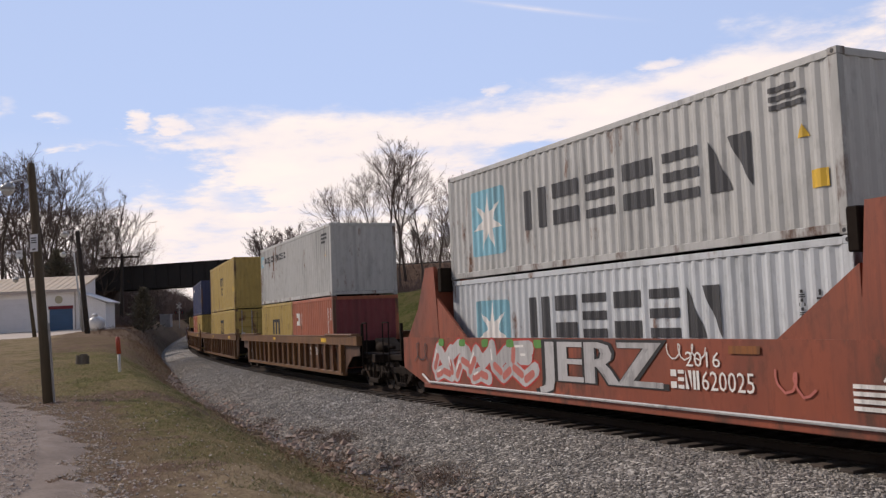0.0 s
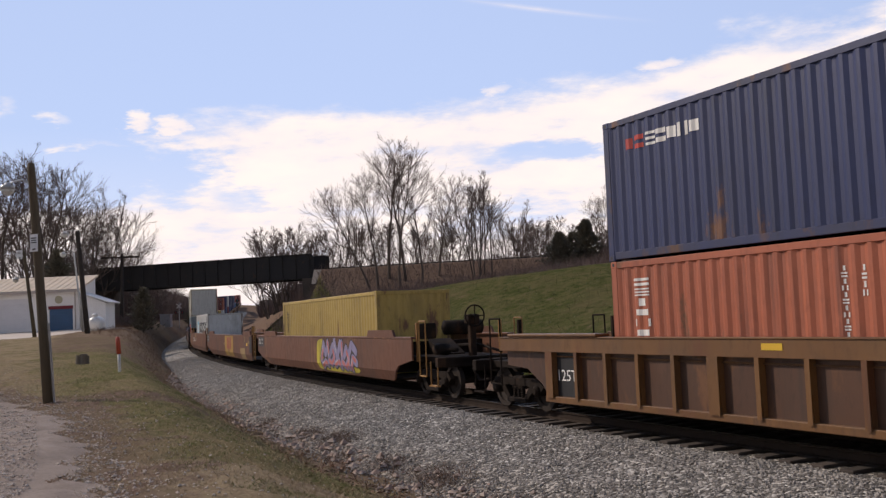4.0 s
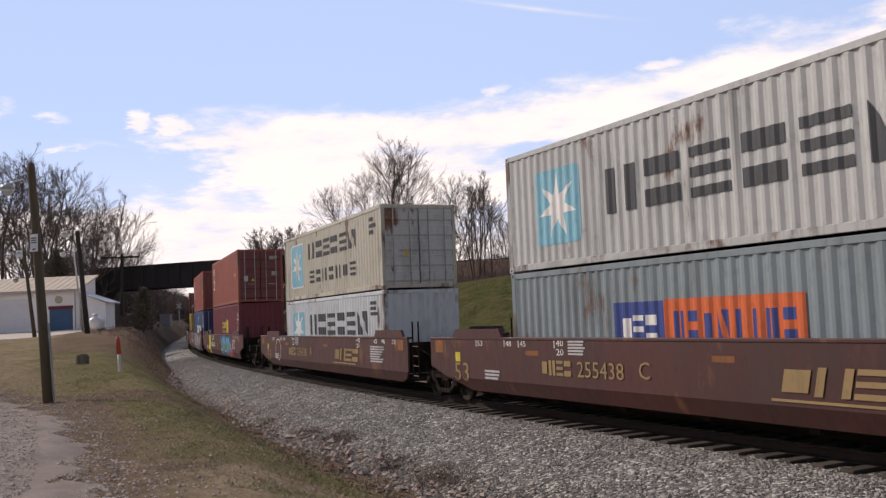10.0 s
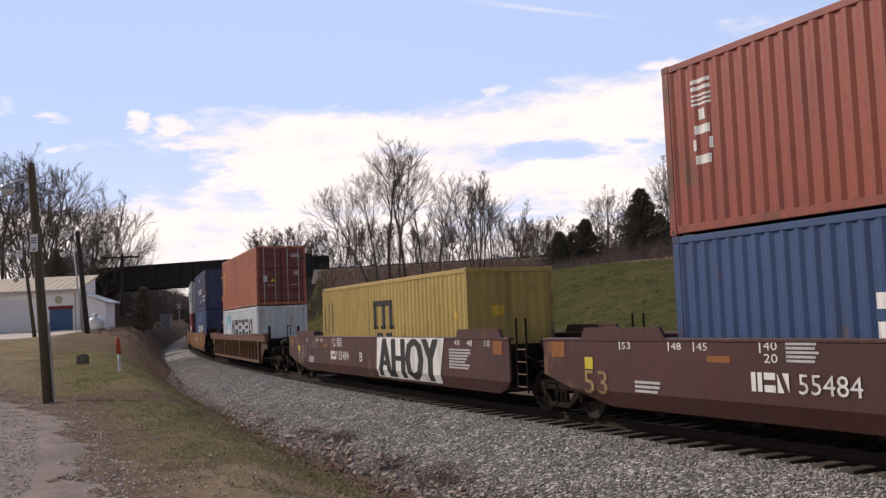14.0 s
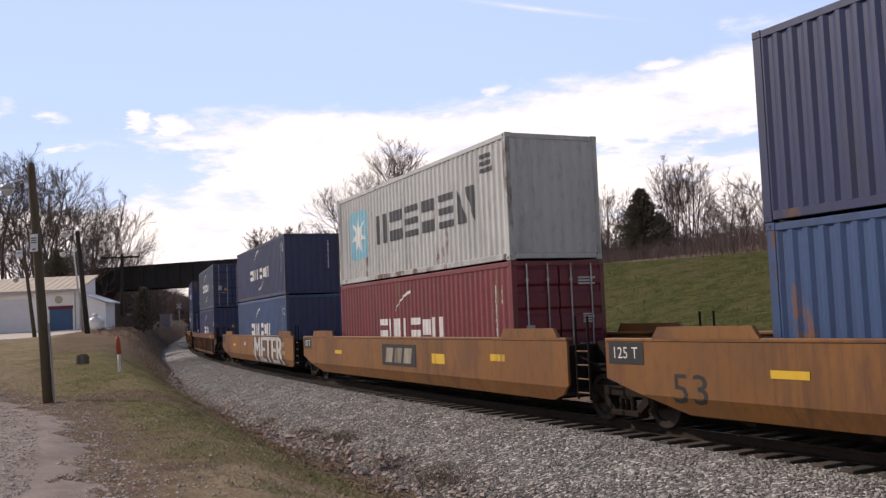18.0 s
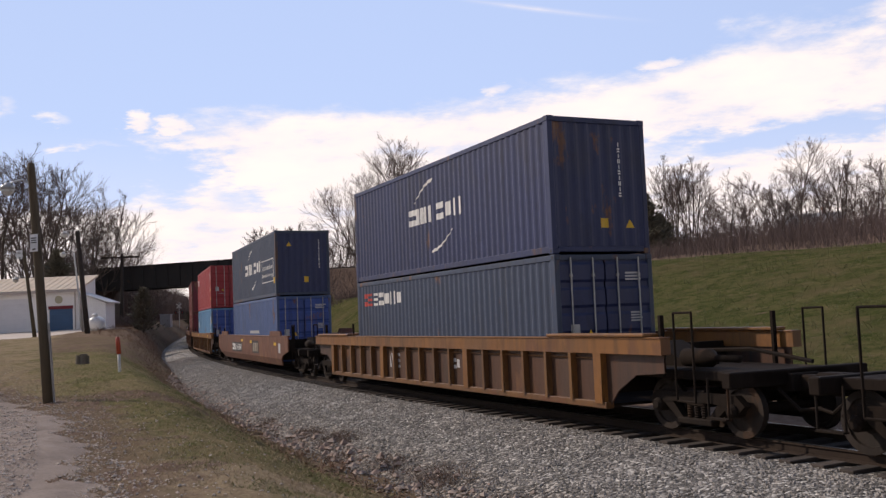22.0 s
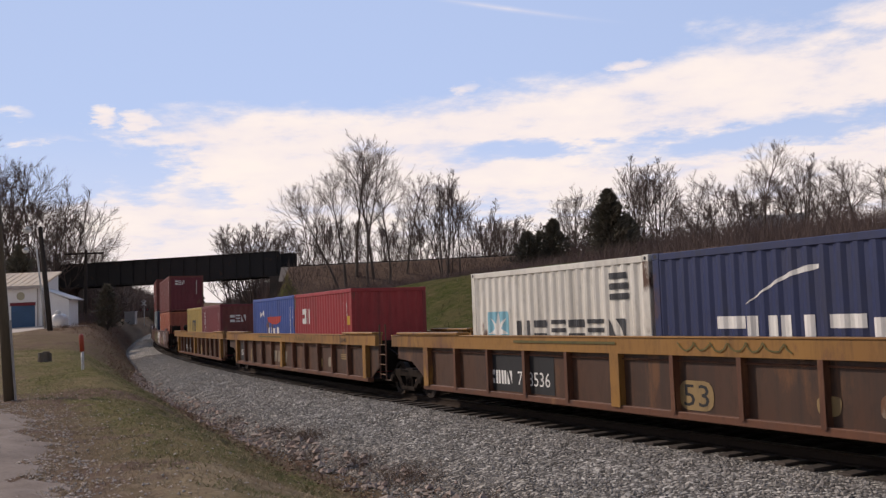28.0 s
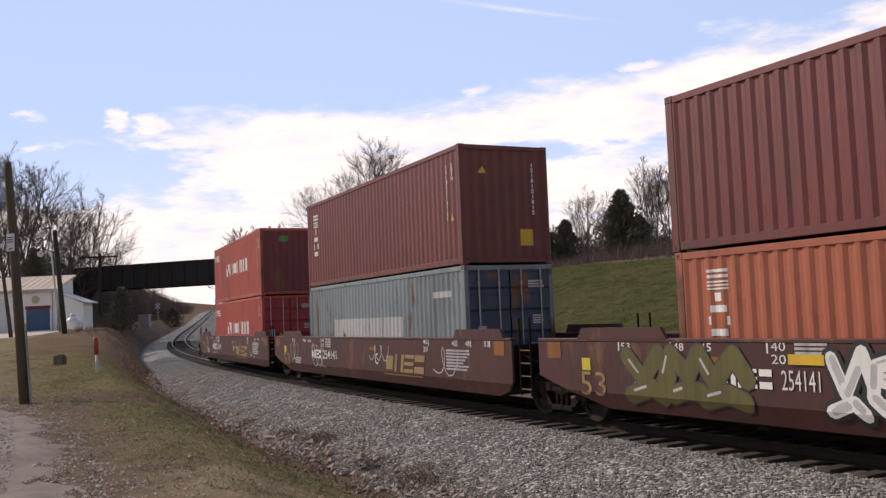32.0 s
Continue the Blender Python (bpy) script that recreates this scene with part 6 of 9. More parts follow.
def seven_in_arch(x0, z0, x1, z1):
    """Two arches on three posts with feet: a plain shape for the mark on the mustard boxes."""
    w, h, out = x1 - x0, z1 - z0, []
    t = w * 0.17
    for i in range(3):
        a = x0 + i * (w - t) / 2
        out.append(rect(a, z0, a + t, z1 - h * 0.12))
        out.append(rect(a - t * 0.25, z0, a + t * 1.25, z0 + h * 0.12))
    out.append(rect(x0 - t * 0.3, z1 - h * 0.2, x0 + w, z1))
    return out


def triangle(x, z, s):
    return [[(x - s / 2, z), (x + s / 2, z), (x, z + s * 0.9)]]


FONT = {}


def text_tris(text, x0, z0, x1, z1):
    """Triangles of a text in the built-in font, fitted into a rectangle."""
    if text not in FONT:
        cu = bpy.data.curves.new("text", "FONT")
        cu.body, cu.resolution_u = text, 2
        ob = bpy.data.objects.new("text", cu)
        scene.collection.objects.link(ob)
        me = bpy.data.meshes.new_from_object(ob.evaluated_get(bpy.context.evaluated_depsgraph_get()))
        me.calc_loop_triangles()
        vs = [(v.co.x, v.co.y) for v in me.vertices]
        FONT[text] = [[vs[i] for i in t.vertices] for t in me.loop_triangles]
        bpy.data.objects.remove(ob)
        bpy.data.curves.remove(cu)
        bpy.data.meshes.remove(me)
    tris = FONT[text]
    if not tris:
        return []
    a, b = min(p[0] for t in tris for p in t), max(p[0] for t in tris for p in t)
    c, d = min(p[1] for t in tris for p in t), max(p[1] for t in tris for p in t)
    return [[(x0 + (p[0] - a) / (b - a) * (x1 - x0), z0 + (p[1] - c) / (d - c) * (z1 - z0)) for p in t] for t in tris]


def stroke(pts, w):
    """A brush line of width w through points, with round joints."""
    out = []
    for (ax, az), (bx, bz) in zip(pts, pts[1:]):
        d = math.hypot(bx - ax, bz - az) or 1.0
        nx, nz = -(bz - az) / d * w / 2, (bx - ax) / d * w / 2
        out.append([(ax - nx, az - nz), (bx - nx, bz - nz), (bx + nx, bz + nz), (ax + nx, az + nz)])
    if w > 0.03:
        out += [[(x + w / 2 * math.cos(t), z + w / 2 * math.sin(t)) for t in (k * math.pi / 4 for k in range(8))] for x, z in pts]
    return out


def scribble(x0, z0, x1, z1, loops, seed, w=0.025):
    """A scrawled tag: one looping line."""
    r, pts, ph = random.Random(seed), [], random.Random(seed).uniform(0, 6)
    n, h = loops * 7, (z1 - z0)
    for i in range(n):
        ph += r.uniform(0.55, 1.25)
        x = x0 + (x1 - x0) * (i + 0.5) / n + 0.28 * h * math.cos(ph)
        pts.append((x, (z0 + z1) / 2 + h / 2 * math.sin(ph) * r.uniform(0.65, 1.0)))
    return stroke(pts, w)


def blob(cx, cz, rx, rz, seed, n=18):
    """A rounded, slightly uneven patch of paint."""
    r = random.Random(seed)
    a, b = r.uniform(0, 6), r.uniform(0, 6)
    out = []
    for i in range(n):
        t = 2 * math.pi * i / n
        k = 1 + 0.05 * math.sin(2 * t + a) + 0.04 * math.sin(3 * t + b)
        c, s = math.cos(t), math.sin(t)
        out.append((cx + rx * k * math.copysign(abs(c) ** 0.6, c), cz + rz * k * math.copysign(abs(s) ** 0.6, s)))
    return out


ARMS = ([[(0.1, 0.1), (0.0, 0.6), (0.4, 1.0), (0.9, 0.7)], [(0.35, 0.0), (0.5, 0.5), (1.0, 0.3)]],
        [[(0.0, 0.9), (0.35, 0.35), (0.75, 0.95), (1.0, 0.5)], [(0.1, 0.05), (0.6, 0.2), (0.9, 0.0)]],
        [[(0.9, 0.95), (0.3, 0.85), (0.15, 0.4), (0.6, 0.1), (1.0, 0.35)], [(0.45, 0.6), (0.8, 0.6)]],
        [[(0.05, 0.3), (0.3, 0.9), (0.6, 0.5), (0.95, 0.9)], [(0.2, 0.0), (0.55, 0.2), (0.95, 0.1)]],
        [[(0.1, 0.95), (0.2, 0.3), (0.6, 0.05), (0.95, 0.4), (0.7, 0.75), (0.45, 0.5)]])


def bubbles(x0, z0, x1, z1, n, fill, edge, seed, shade=None, grow=0.055):
    """A sprayed piece: interlocking thick arms, outlined, with a second colour low down and light flicks."""
    r, w, h = random.Random(seed), (x1 - x0) / n, z1 - z0
    rim, body, low, flick = [], [], [], []
    fat = min(w, h) * 0.34
    for i in range(n):
        kind = ARMS[(seed + i * 2 + r.randrange(2)) % len(ARMS)]
        tilt, up = r.uniform(-0.1, 0.16) * w, r.uniform(-0.05, 0.05) * h
        for line in kind:
            pts = [(x0 + (i - 0.06 + 1.12 * (p + r.uniform(-0.06, 0.06))) * w + tilt * q, z0 + up + fat * 0.4 + (h - fat * 0.8) * min(1.0, max(0.0, q + r.uniform(-0.06, 0.06)))) for p, q in line]
            pts = [(x, min(z1 - fat * 0.4, max(z0 + fat * 0.4, z))) for x, z in pts]
            rim += stroke(pts, fat + grow * 1.6)
            body += stroke(pts, fat)
            for (ax, az), (bx, bz) in zip(pts, pts[1:]):
                if min(az, bz) < z0 + 0.42 * h:
                    low += stroke([(ax + (bx - ax) * 0.1, az), (ax + (bx - ax) * 0.75, az + (bz - az) * 0.6)], fat * 0.5)
            (ax, az), (bx, bz) = pts[0], pts[1]
            flick += stroke([(ax + (bx - ax) * 0.3 - fat * 0.2, az + (bz - az) * 0.3 + fat * 0.15), (ax + (bx - ax) * 0.8 - fat * 0.2, az + (bz - az) * 0.8 + fat * 0.15)], fat * 0.16)
    out = [("graffiti", edge, rim), ("graffiti", fill, body)]
    if shade:
        out.append(("graffiti", shade, low))
    return out + [("graffiti", "mark_silver" if fill != "mark_silver" else "mark_white", flick)]


def clusters(polys, gap=0.004):
    """Shapes that touch go together, the others apart."""
    box = [(min(p[0] for p in q), max(p[0] for p in q), min(p[1] for p in q), max(p[1] for p in q)) for q in polys]
    left, out = list(range(len(polys))), []
    while left:
        grp, todo = [], [left.pop(0)]
        while todo:
            i = todo.pop()
            grp.append(i)
            a = box[i]
            hit = [j for j in left if box[j][0] <= a[1] + gap and a[0] <= box[j][1] + gap and box[j][2] <= a[3] + gap and a[2] <= box[j][3] + gap]
            for j in hit:
                left.remove(j)
            todo += hit
        out.append([polys[i] for i in sorted(grp)])
    return out


def pieces(name, polys):
    """Large marks come piece by piece; small print stays together."""
    if name == "lettering" or name == "stencil" and len(polys) >= 40:
        return clusters(polys, 0.09)
    return clusters(polys) if name in ("logo", "panel", "label", "edge_mark", "stencil") and len(polys) < 40 else [polys]


def flat(polys, y, step=0.0):
    """Shapes on a flat side at y, each a hair before the last."""
    g = Geo()
    for i, p in enumerate(polys):
        g.add([(x, y - step * i, z) for x, z in p], [tuple(range(len(p)))])
    return g


def container(length, height, key, doors, marks, label, category="container", end_marks=(), end_key=None, door_key=None):
    """A corrugated steel box, its leading end at +x, its base at z = 0."""
    ob = empty("shipping_container", label, category, "containers on the train")
    half, wide = length / 2, 1.219
    # end_key is often a darker version of key: the ends' shade put into colour
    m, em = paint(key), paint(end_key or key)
    tag = (length, height, key, end_key)
    zs0, zs1 = 0.16, height - 0.11
    pts = waves(-half + 0.17, half - 0.17)

    def side():
        v, f = sheet(pts, zs0, zs1)
        return raw_mesh("side_panel", v, f, m)

    near = part("side_panel", shared(("side", tag), side), None, ob, at=pose(0, -wide + 0.012, 0))
    part("side_panel", shared(("side", tag), side), None, ob, at=pose(0, wide - 0.012, 0, 0, 0, 180))
    epts = waves(-wide + 0.12, wide - 0.12)

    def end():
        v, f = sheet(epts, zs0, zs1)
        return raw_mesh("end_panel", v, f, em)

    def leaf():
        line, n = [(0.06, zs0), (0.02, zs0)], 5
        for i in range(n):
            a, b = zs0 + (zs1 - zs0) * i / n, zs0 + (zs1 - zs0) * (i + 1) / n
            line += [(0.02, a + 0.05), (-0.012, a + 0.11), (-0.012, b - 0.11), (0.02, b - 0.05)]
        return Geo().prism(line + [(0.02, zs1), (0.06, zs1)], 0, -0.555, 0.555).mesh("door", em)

    for sgn in (1, -1):
        place = pose(sgn * (half - 0.02), 0, 0, 0, 0, 90 * sgn)
        if (sgn == 1) == doors:
            for dy in (-0.575, 0.575):
                door = part("door", shared(("door", tag), leaf), None, ob, at=place @ pose(dy, 0, 0))
                for rx in (-0.27, 0.27):
                    rod = shared(("rod", height), lambda: Geo().tube((0, -0.035, zs0 - 0.04), (0, -0.035, zs1 + 0.04), 0.019, sides=7).box(-0.03, 0.03, -0.05, -0.01, zs0 + 0.3, zs0 + 0.36).box(-0.03, 0.03, -0.05, -0.01, zs1 - 0.36, zs1 - 0.3).mesh("lock_rod", paint("galvanised")))
                    part("lock_rod", rod, None, door, at=pose(rx, 0, 0))
                hd = shared(("handle", height), lambda: Geo().box(-0.03, 0.30, -0.075, -0.05, 0.98, 1.01, 0.004).mesh("handle", paint("galvanised")))
                part("handle", hd, None, door, at=pose(-0.1, 0, 0))
            if sgn == 1 and doors:
                pr = bars(0.50, height * 0.80, 0.98, height * 0.87, 3, int(length * 7 + len(label)))
                pr += bars(0.60, height * 0.50, 0.92, height * 0.58, 4, len(label))
                part("print", flat(pr, -0.02), paint("mark_silver"), ob, at=place)
                part("plate", flat([rect(-0.9, height * 0.40, -0.68, height * 0.50)], -0.02), paint("mark_silver"), ob, at=place)
                part("warning_triangle", flat(triangle(-0.42, height * 0.40, 0.2), -0.02), paint("mark_yellow"), ob, at=place)
        else:
            panel = part("end_panel", shared(("end", tag), end), None, ob, at=place)
            if sgn == 1 and not doors:
                for name, col, polys in end_marks:
                    v, f = draped(polys, epts)
                    part(name, raw_mesh(name, v, f, paint(col)), None, panel)
    post = shared(("post", tag), lambda: Geo().box(-0.085, 0.085, -0.06, 0.06, 0.11, height - 0.11, 0.012).mesh("corner_post", paint(key + "_worn")))
    cast = shared(("cast", key), lambda: Geo().box(-0.089, 0.089, -0.081, 0.081, 0, 0.118, 0.012).mesh("corner_casting", paint(key + "_worn")))
    hole = shared("castinghole", lambda: Geo().lathe((0, -0.0825, 0.06), (0, -0.0812, 0.06), [(0, 0.034), (1, 0.034)], 10).mesh("aperture", paint("mark_black")))
    for sx in (-1, 1):
        for sy in (-1, 1):
            part("corner_post", post, None, ob, at=pose(sx * (half - 0.087), sy * (wide - 0.062), 0))
            for z in (0, height - 0.118):
                c = part("corner_casting", cast, None, ob, at=pose(sx * (half - 0.088), sy * (wide - 0.080), z))
                if sy == -1:
                    part("aperture", hole, None, c)
    tr = shared(("tr", length, key), lambda: Geo().box(-half + 0.17, half - 0.17, -0.04, 0.04, -0.06, 0.055, 0.01).mesh("top_rail", m))
    br = shared(("br", length, key), lambda: Geo().box(-half + 0.17, half - 0.17, -0.03, 0.03, 0.03, 0.165, 0.008).mesh("bottom_rail", paint(key + "_worn")))
    hb = shared(("hb", key), lambda: Geo().box(-0.05, 0.05, -wide + 0.14, wide - 0.14, -0.06, 0.055, 0.01).mesh("header", m))
    for sy in (-1, 1):
        part("top_rail", tr, None, ob, at=pose(0, sy * (wide - 0.045), height - 0.065))
        part("bottom_rail", br, None, ob, at=pose(0, sy * (wide - 0.045), 0))
        part("header", hb, None, ob, at=pose(sy * (half - 0.06), 0, height - 0.065))
        part("sill", hb, None, ob, at=pose(sy * (half - 0.06), 0, 0.10))

    def roof():
        p = waves(-half + 0.1, half - 0.1)
        v = [(x, y, height - 0.03 - d * 0.5) for x, d in p for y in (-wide + 0.06, wide - 0.06)]
        return raw_mesh("roof_panel", v, [(2 * i, 2 * i + 2, 2 * i + 3, 2 * i + 1) for i in range(len(p) - 1)], m)

    part("roof_panel", shared(("roof", tag), roof), None, ob)
    fl = shared(("floor", length), lambda: Geo().box(-half + 0.1, half - 0.1, -wide + 0.08, wide - 0.08, 0.10, 0.17).mesh("floor", paint("grimy_steel")))
    part("floor", fl, None, ob)
    layer = 0
    for name, col, polys in marks:
        polys = [p if sum(p[i][0] * p[(i + 1) % len(p)][1] - p[(i + 1) % len(p)][0] * p[i][1] for i in range(len(p))) > 0 else p[::-1] for p in polys]
        layer += 1
        for piece in pieces(name, polys):
            v, f = draped(piece, pts, 0.004 + 0.0022 * layer)
            if v:
                ob2 = part(name, raw_mesh(name, v, f, paint(col)), None, near)
                if name == "print":
                    ob2["kind"] = "stuff"
    return ob


# ---- trucks and well cars ----
WHEEL_R = 0.4191
WHEELSETS = []


def rail_truck():
    t = empty("rail_truck", "grimy two-axle freight truck with bare wheels", "rail truck", "trucks of the train")
    g = paint("grimy_steel")

    def frame_side():
        o = Geo()
        o.prism([(-1.15, 0.50), (-0.95, 0.66), (0.95, 0.66), (1.15, 0.50), (0.98, 0.36), (0.75, 0.47), (0.42, 0.50), (-0.42, 0.50), (-0.75, 0.47), (-0.98, 0.36)], 1, -0.07, 0.07)
        o.prism([(-0.55, 0.50), (-0.30, 0.24), (-0.42, 0.20), (-0.78, 0.47)], 1, -0.06, 0.06)
        o.prism([(0.55, 0.50), (0.78, 0.47), (0.42, 0.20), (0.30, 0.24)], 1, -0.06, 0.06)
        o.box(-0.42, 0.42, -0.09, 0.09, 0.13, 0.24, 0.02)
        return o.mesh("side_frame", g)

    def spring():
        o = Geo()
        for i in range(6):
            o.lathe((0, 0, 0.24 + i * 0.04), (0, 0, 0.28 + i * 0.04), [(0, 0.045), (0.5, 0.062), (1, 0.045)], 8)
        return o.mesh("spring", g)

    for sy in (-1, 1):
        f = part("side_frame", shared("side_frame", frame_side), None, t, at=pose(0, sy * 1.0, 0))
        for sx in (-0.17, 0.0, 0.17):
            part("spring", shared("spring", spring), None, f, at=pose(sx, 0, 0))
        for sx in (-0.889, 0.889):
            cap = shared("bearing", lambda: Geo().lathe((0, -0.16, WHEEL_R), (0, 0.16, WHEEL_R), [(0, 0.07), (0.15, 0.115), (0.85, 0.115), (1, 0.07)], 12).mesh("bearing_cap", g))
            part("bearing_cap", cap, None, f, at=pose(sx, 0, 0))
    part("bolster", shared("bolster", lambda: Geo().box(-0.22, 0.22, -1.05, 1.05, 0.42, 0.70, 0.03).lathe((0, 0, 0.70), (0, 0, 0.80), [(0, 0.3), (1, 0.3)], 14).mesh("bolster", g)), None, t)

    def wheelset():
        o = Geo().lathe((0, -0.95, 0), (0, 0.95, 0), [(0, 0.07), (0.06, 0.07), (0.07, 0.085), (0.93, 0.085), (0.94, 0.07), (1, 0.07)], 12)
        return o.mesh("wheelset", g)

    def wheel():
        return Geo().lathe((0, -0.07, 0), (0, 0.07, 0), [(0, 0.10), (0.05, 0.16), (0.3, 0.18), (0.35, 0.33), (0.05, 0.36), (0.0, WHEEL_R - 0.004), (0.95, WHEEL_R + 0.003), (1.0, WHEEL_R + 0.024), (1.0, 0.34), (0.7, 0.33), (0.65, 0.16), (1, 0.1)], 28).mesh("wheel", paint("wheel_steel"))

    for sx in (-0.889, 0.889):
        w = part("wheelset", shared("wheelset", wheelset), None, t, at=pose(sx, 0, WHEEL_R))
        for sy in (-1, 1):
            wh = part("wheel", shared("wheel", wheel), None, w, at=pose(0, sy * 0.80, 0, 0, 0, 0 if sy > 0 else 180))
            if sy == -1:
                part("rim", shared("rim", lambda: Geo().box(-0.02, 0.02, -0.075, -0.07, 0.2, 0.32).mesh("rim", paint("worn_steel"))), None, wh)
    return t


PAINTS["wheel_steel"] = coat((0.045, 0.034, 0.028), (0.028, 0.022, 0.018), rough=0.7, metal=0.2, rust=0.3, rust_col=(0.07, 0.04, 0.025), spec=0.2)
WT, WB, WY = 1.56, 0.33, 1.55        # a well's side: top, foot, half width


def handrail(g, pts, r=0.018):
    for a, b in zip(pts, pts[1:]):
        g.tube(a, b, r, sides=6)
    return g


def ladder(parent, x, y, z0, z1, m, width=0.42):
    l = part("ladder", handrail(handrail(Geo(), [(x, y, z0), (x, y, z1)], 0.024), [(x + width, y, z0), (x + width, y, z1)], 0.024), m, parent)
    rung = shared(("rung", width), lambda: Geo().tube((0, 0, 0), (width, 0, 0), 0.014, sides=6).mesh("rung", m))
    for i in range(4):
        part("rung", rung, None, l, at=pose(x, y, z0 + 0.12 + i * (WT - z0 - 0.1) / 4))


def brake_stand(parent, x, m):
    """The end platform's wheel, air tank and posts."""
    s = part("brake_stand", Geo().box(x - 0.10, x + 0.10, -0.12, 0.05, 1.0, 2.0, 0.02).box(x - 0.16, x + 0.16, -0.2, 0.14, 1.86, 2.12, 0.03), m, parent)
    w = Geo()
    n, r = 16, 0.28
    ring = [(x + 0.2, -0.03 + r * math.cos(2 * math.pi * i / n), 2.08 + r * math.sin(2 * math.pi * i / n)) for i in range(n + 1)]
    handrail(w, ring, 0.022)
    for i in range(0, n, 4):
        w.tube((x + 0.2, -0.03, 2.08), ring[i], 0.016, sides=5)
    w.tube((x + 0.08, -0.03, 2.08), (x + 0.24, -0.03, 2.08), 0.05, sides=8)
    part("brake_wheel", w, m, s)
    part("air_tank", Geo().lathe((x - 0.95, -0.5, 1.78), (x - 0.95, 0.75, 1.78), [(0, 0.05), (0.06, 0.2), (0.94, 0.2), (1, 0.05)], 14), m, parent, smooth=True)
    part("valve_box", Geo().box(x - 1.25, x - 0.75, -1.2, -0.75, 1.5, 1.92, 0.03), m, parent)


def end_gear(ob, sgn, outer, m, dark, brake=False, bright=None):
    """What stands at one end of a well: end wall, platform over the truck, rails, and a coupler at a car's outer end."""
    x = 7.95 * sgn
    part("end_wall", Geo().box(x - 0.05, x + 0.05, -1.38, 1.38, 0.55, 1.40, 0.01), dark, ob)
    e = 11.3 if outer else 9.75
    part("platform", Geo().box(8.0 * sgn, e * sgn, -1.0 if outer else -0.62, 1.0 if outer else 0.62, 0.86, 1.02, 0.015), dark, ob)
    part("centre_sill", Geo().box(7.9 * sgn, (e + 0.1) * sgn, -0.3, 0.3, 0.70, 0.98, 0.02), dark, ob)
    part("apron", Geo().prism([(8.0 * sgn, 1.02), (8.0 * sgn, 1.46), (9.0 * sgn, 1.06), (9.0 * sgn, 1.02)], 1, -0.35, 0.35), dark, ob)
    if outer:
        part("coupler", Geo().box(11.3 * sgn, 12.05 * sgn, -0.13, 0.13, 0.72, 0.95, 0.03).box(11.75 * sgn, 12.1 * sgn, -0.2, 0.16, 0.66, 1.0, 0.04), dark, ob)
        part("end_sill", Geo().box(11.1 * sgn, 11.3 * sgn, -1.45, 1.45, 0.80, 1.05, 0.02), dark, ob)
        r = bright or dark
        for sy in (-1, 1):
            part("grab_rail", handrail(Geo(), [(10.0 * sgn, sy * 1.42, 0.55), (10.0 * sgn, sy * 1.42, 1.98), (10.45 * sgn, sy * 1.42, 1.98), (10.45 * sgn, sy * 1.42, 0.55), (10.0 * sgn, sy * 1.42, 0.55)], 0.02), r, ob)
            part("side_step", handrail(Geo(), [(10.75 * sgn, sy * 1.42, 0.95), (10.75 * sgn, sy * 1.42, 0.34), (11.2 * sgn, sy * 1.42, 0.34), (11.2 * sgn, sy * 1.42, 0.95)], 0.02).box(10.75 * sgn, 11.2 * sgn, sy * 1.42 - 0.06, sy * 1.42 + 0.06, 0.32, 0.35), r, ob)
            part("post", Geo().box((9.45 * sgn) - 0.04, (9.45 * sgn) + 0.04, sy * 1.25 - 0.04, sy * 1.25 + 0.04, 0.9, 1.95, 0.01), r, ob)
        part("hose", handrail(Geo(), [(11.3 * sgn, -0.5, 0.75), (11.7 * sgn, -0.48, 0.45), (12.05 * sgn, -0.4, 0.5)], 0.03), dark, ob)
        part("brake_cylinder", Geo().lathe((9.2 * sgn, -0.6, 1.2), (10.6 * sgn, -0.6, 1.2), [(0, 0.08), (0.05, 0.16), (0.5, 0.16), (0.6, 0.06), (1, 0.06)], 12), dark, ob, smooth=True)
        part("pipe", handrail(Geo(), [(8.2 * sgn, 0.45, 1.25), (9.8 * sgn, 0.4, 1.3), (11.1 * sgn, 0.45, 1.12)], 0.04), dark, ob)
        if brake:
            brake_stand(ob, 10.35 * sgn, dark)
    else:
        part("hose", handrail(Geo(), [(8.0 * sgn, -0.9, 1.2), (8.8 * sgn, -0.85, 0.98), (9.8 * sgn, -0.8, 1.1)], 0.03), dark, ob)


def guides(ob, m, ends=(-1, 1)):
    """The sloping guide flaps on a well's rim near its ends."""
    for sgn in ends:
        for sy in (-1, 1):
            part("guide", Geo().prism([(6.05, WT), (6.2, WT + 0.20), (8.3, WT + 0.20), (8.45, WT)], 1, sy * (WY - 0.05), sy * (WY + 0.02)) if sgn > 0 else Geo().prism([(-8.45, WT), (-8.3, WT + 0.20), (-6.05 - 0.15, WT + 0.20), (-6.05, WT)], 1, sy * (WY - 0.05), sy * (WY + 0.02)), m, ob)


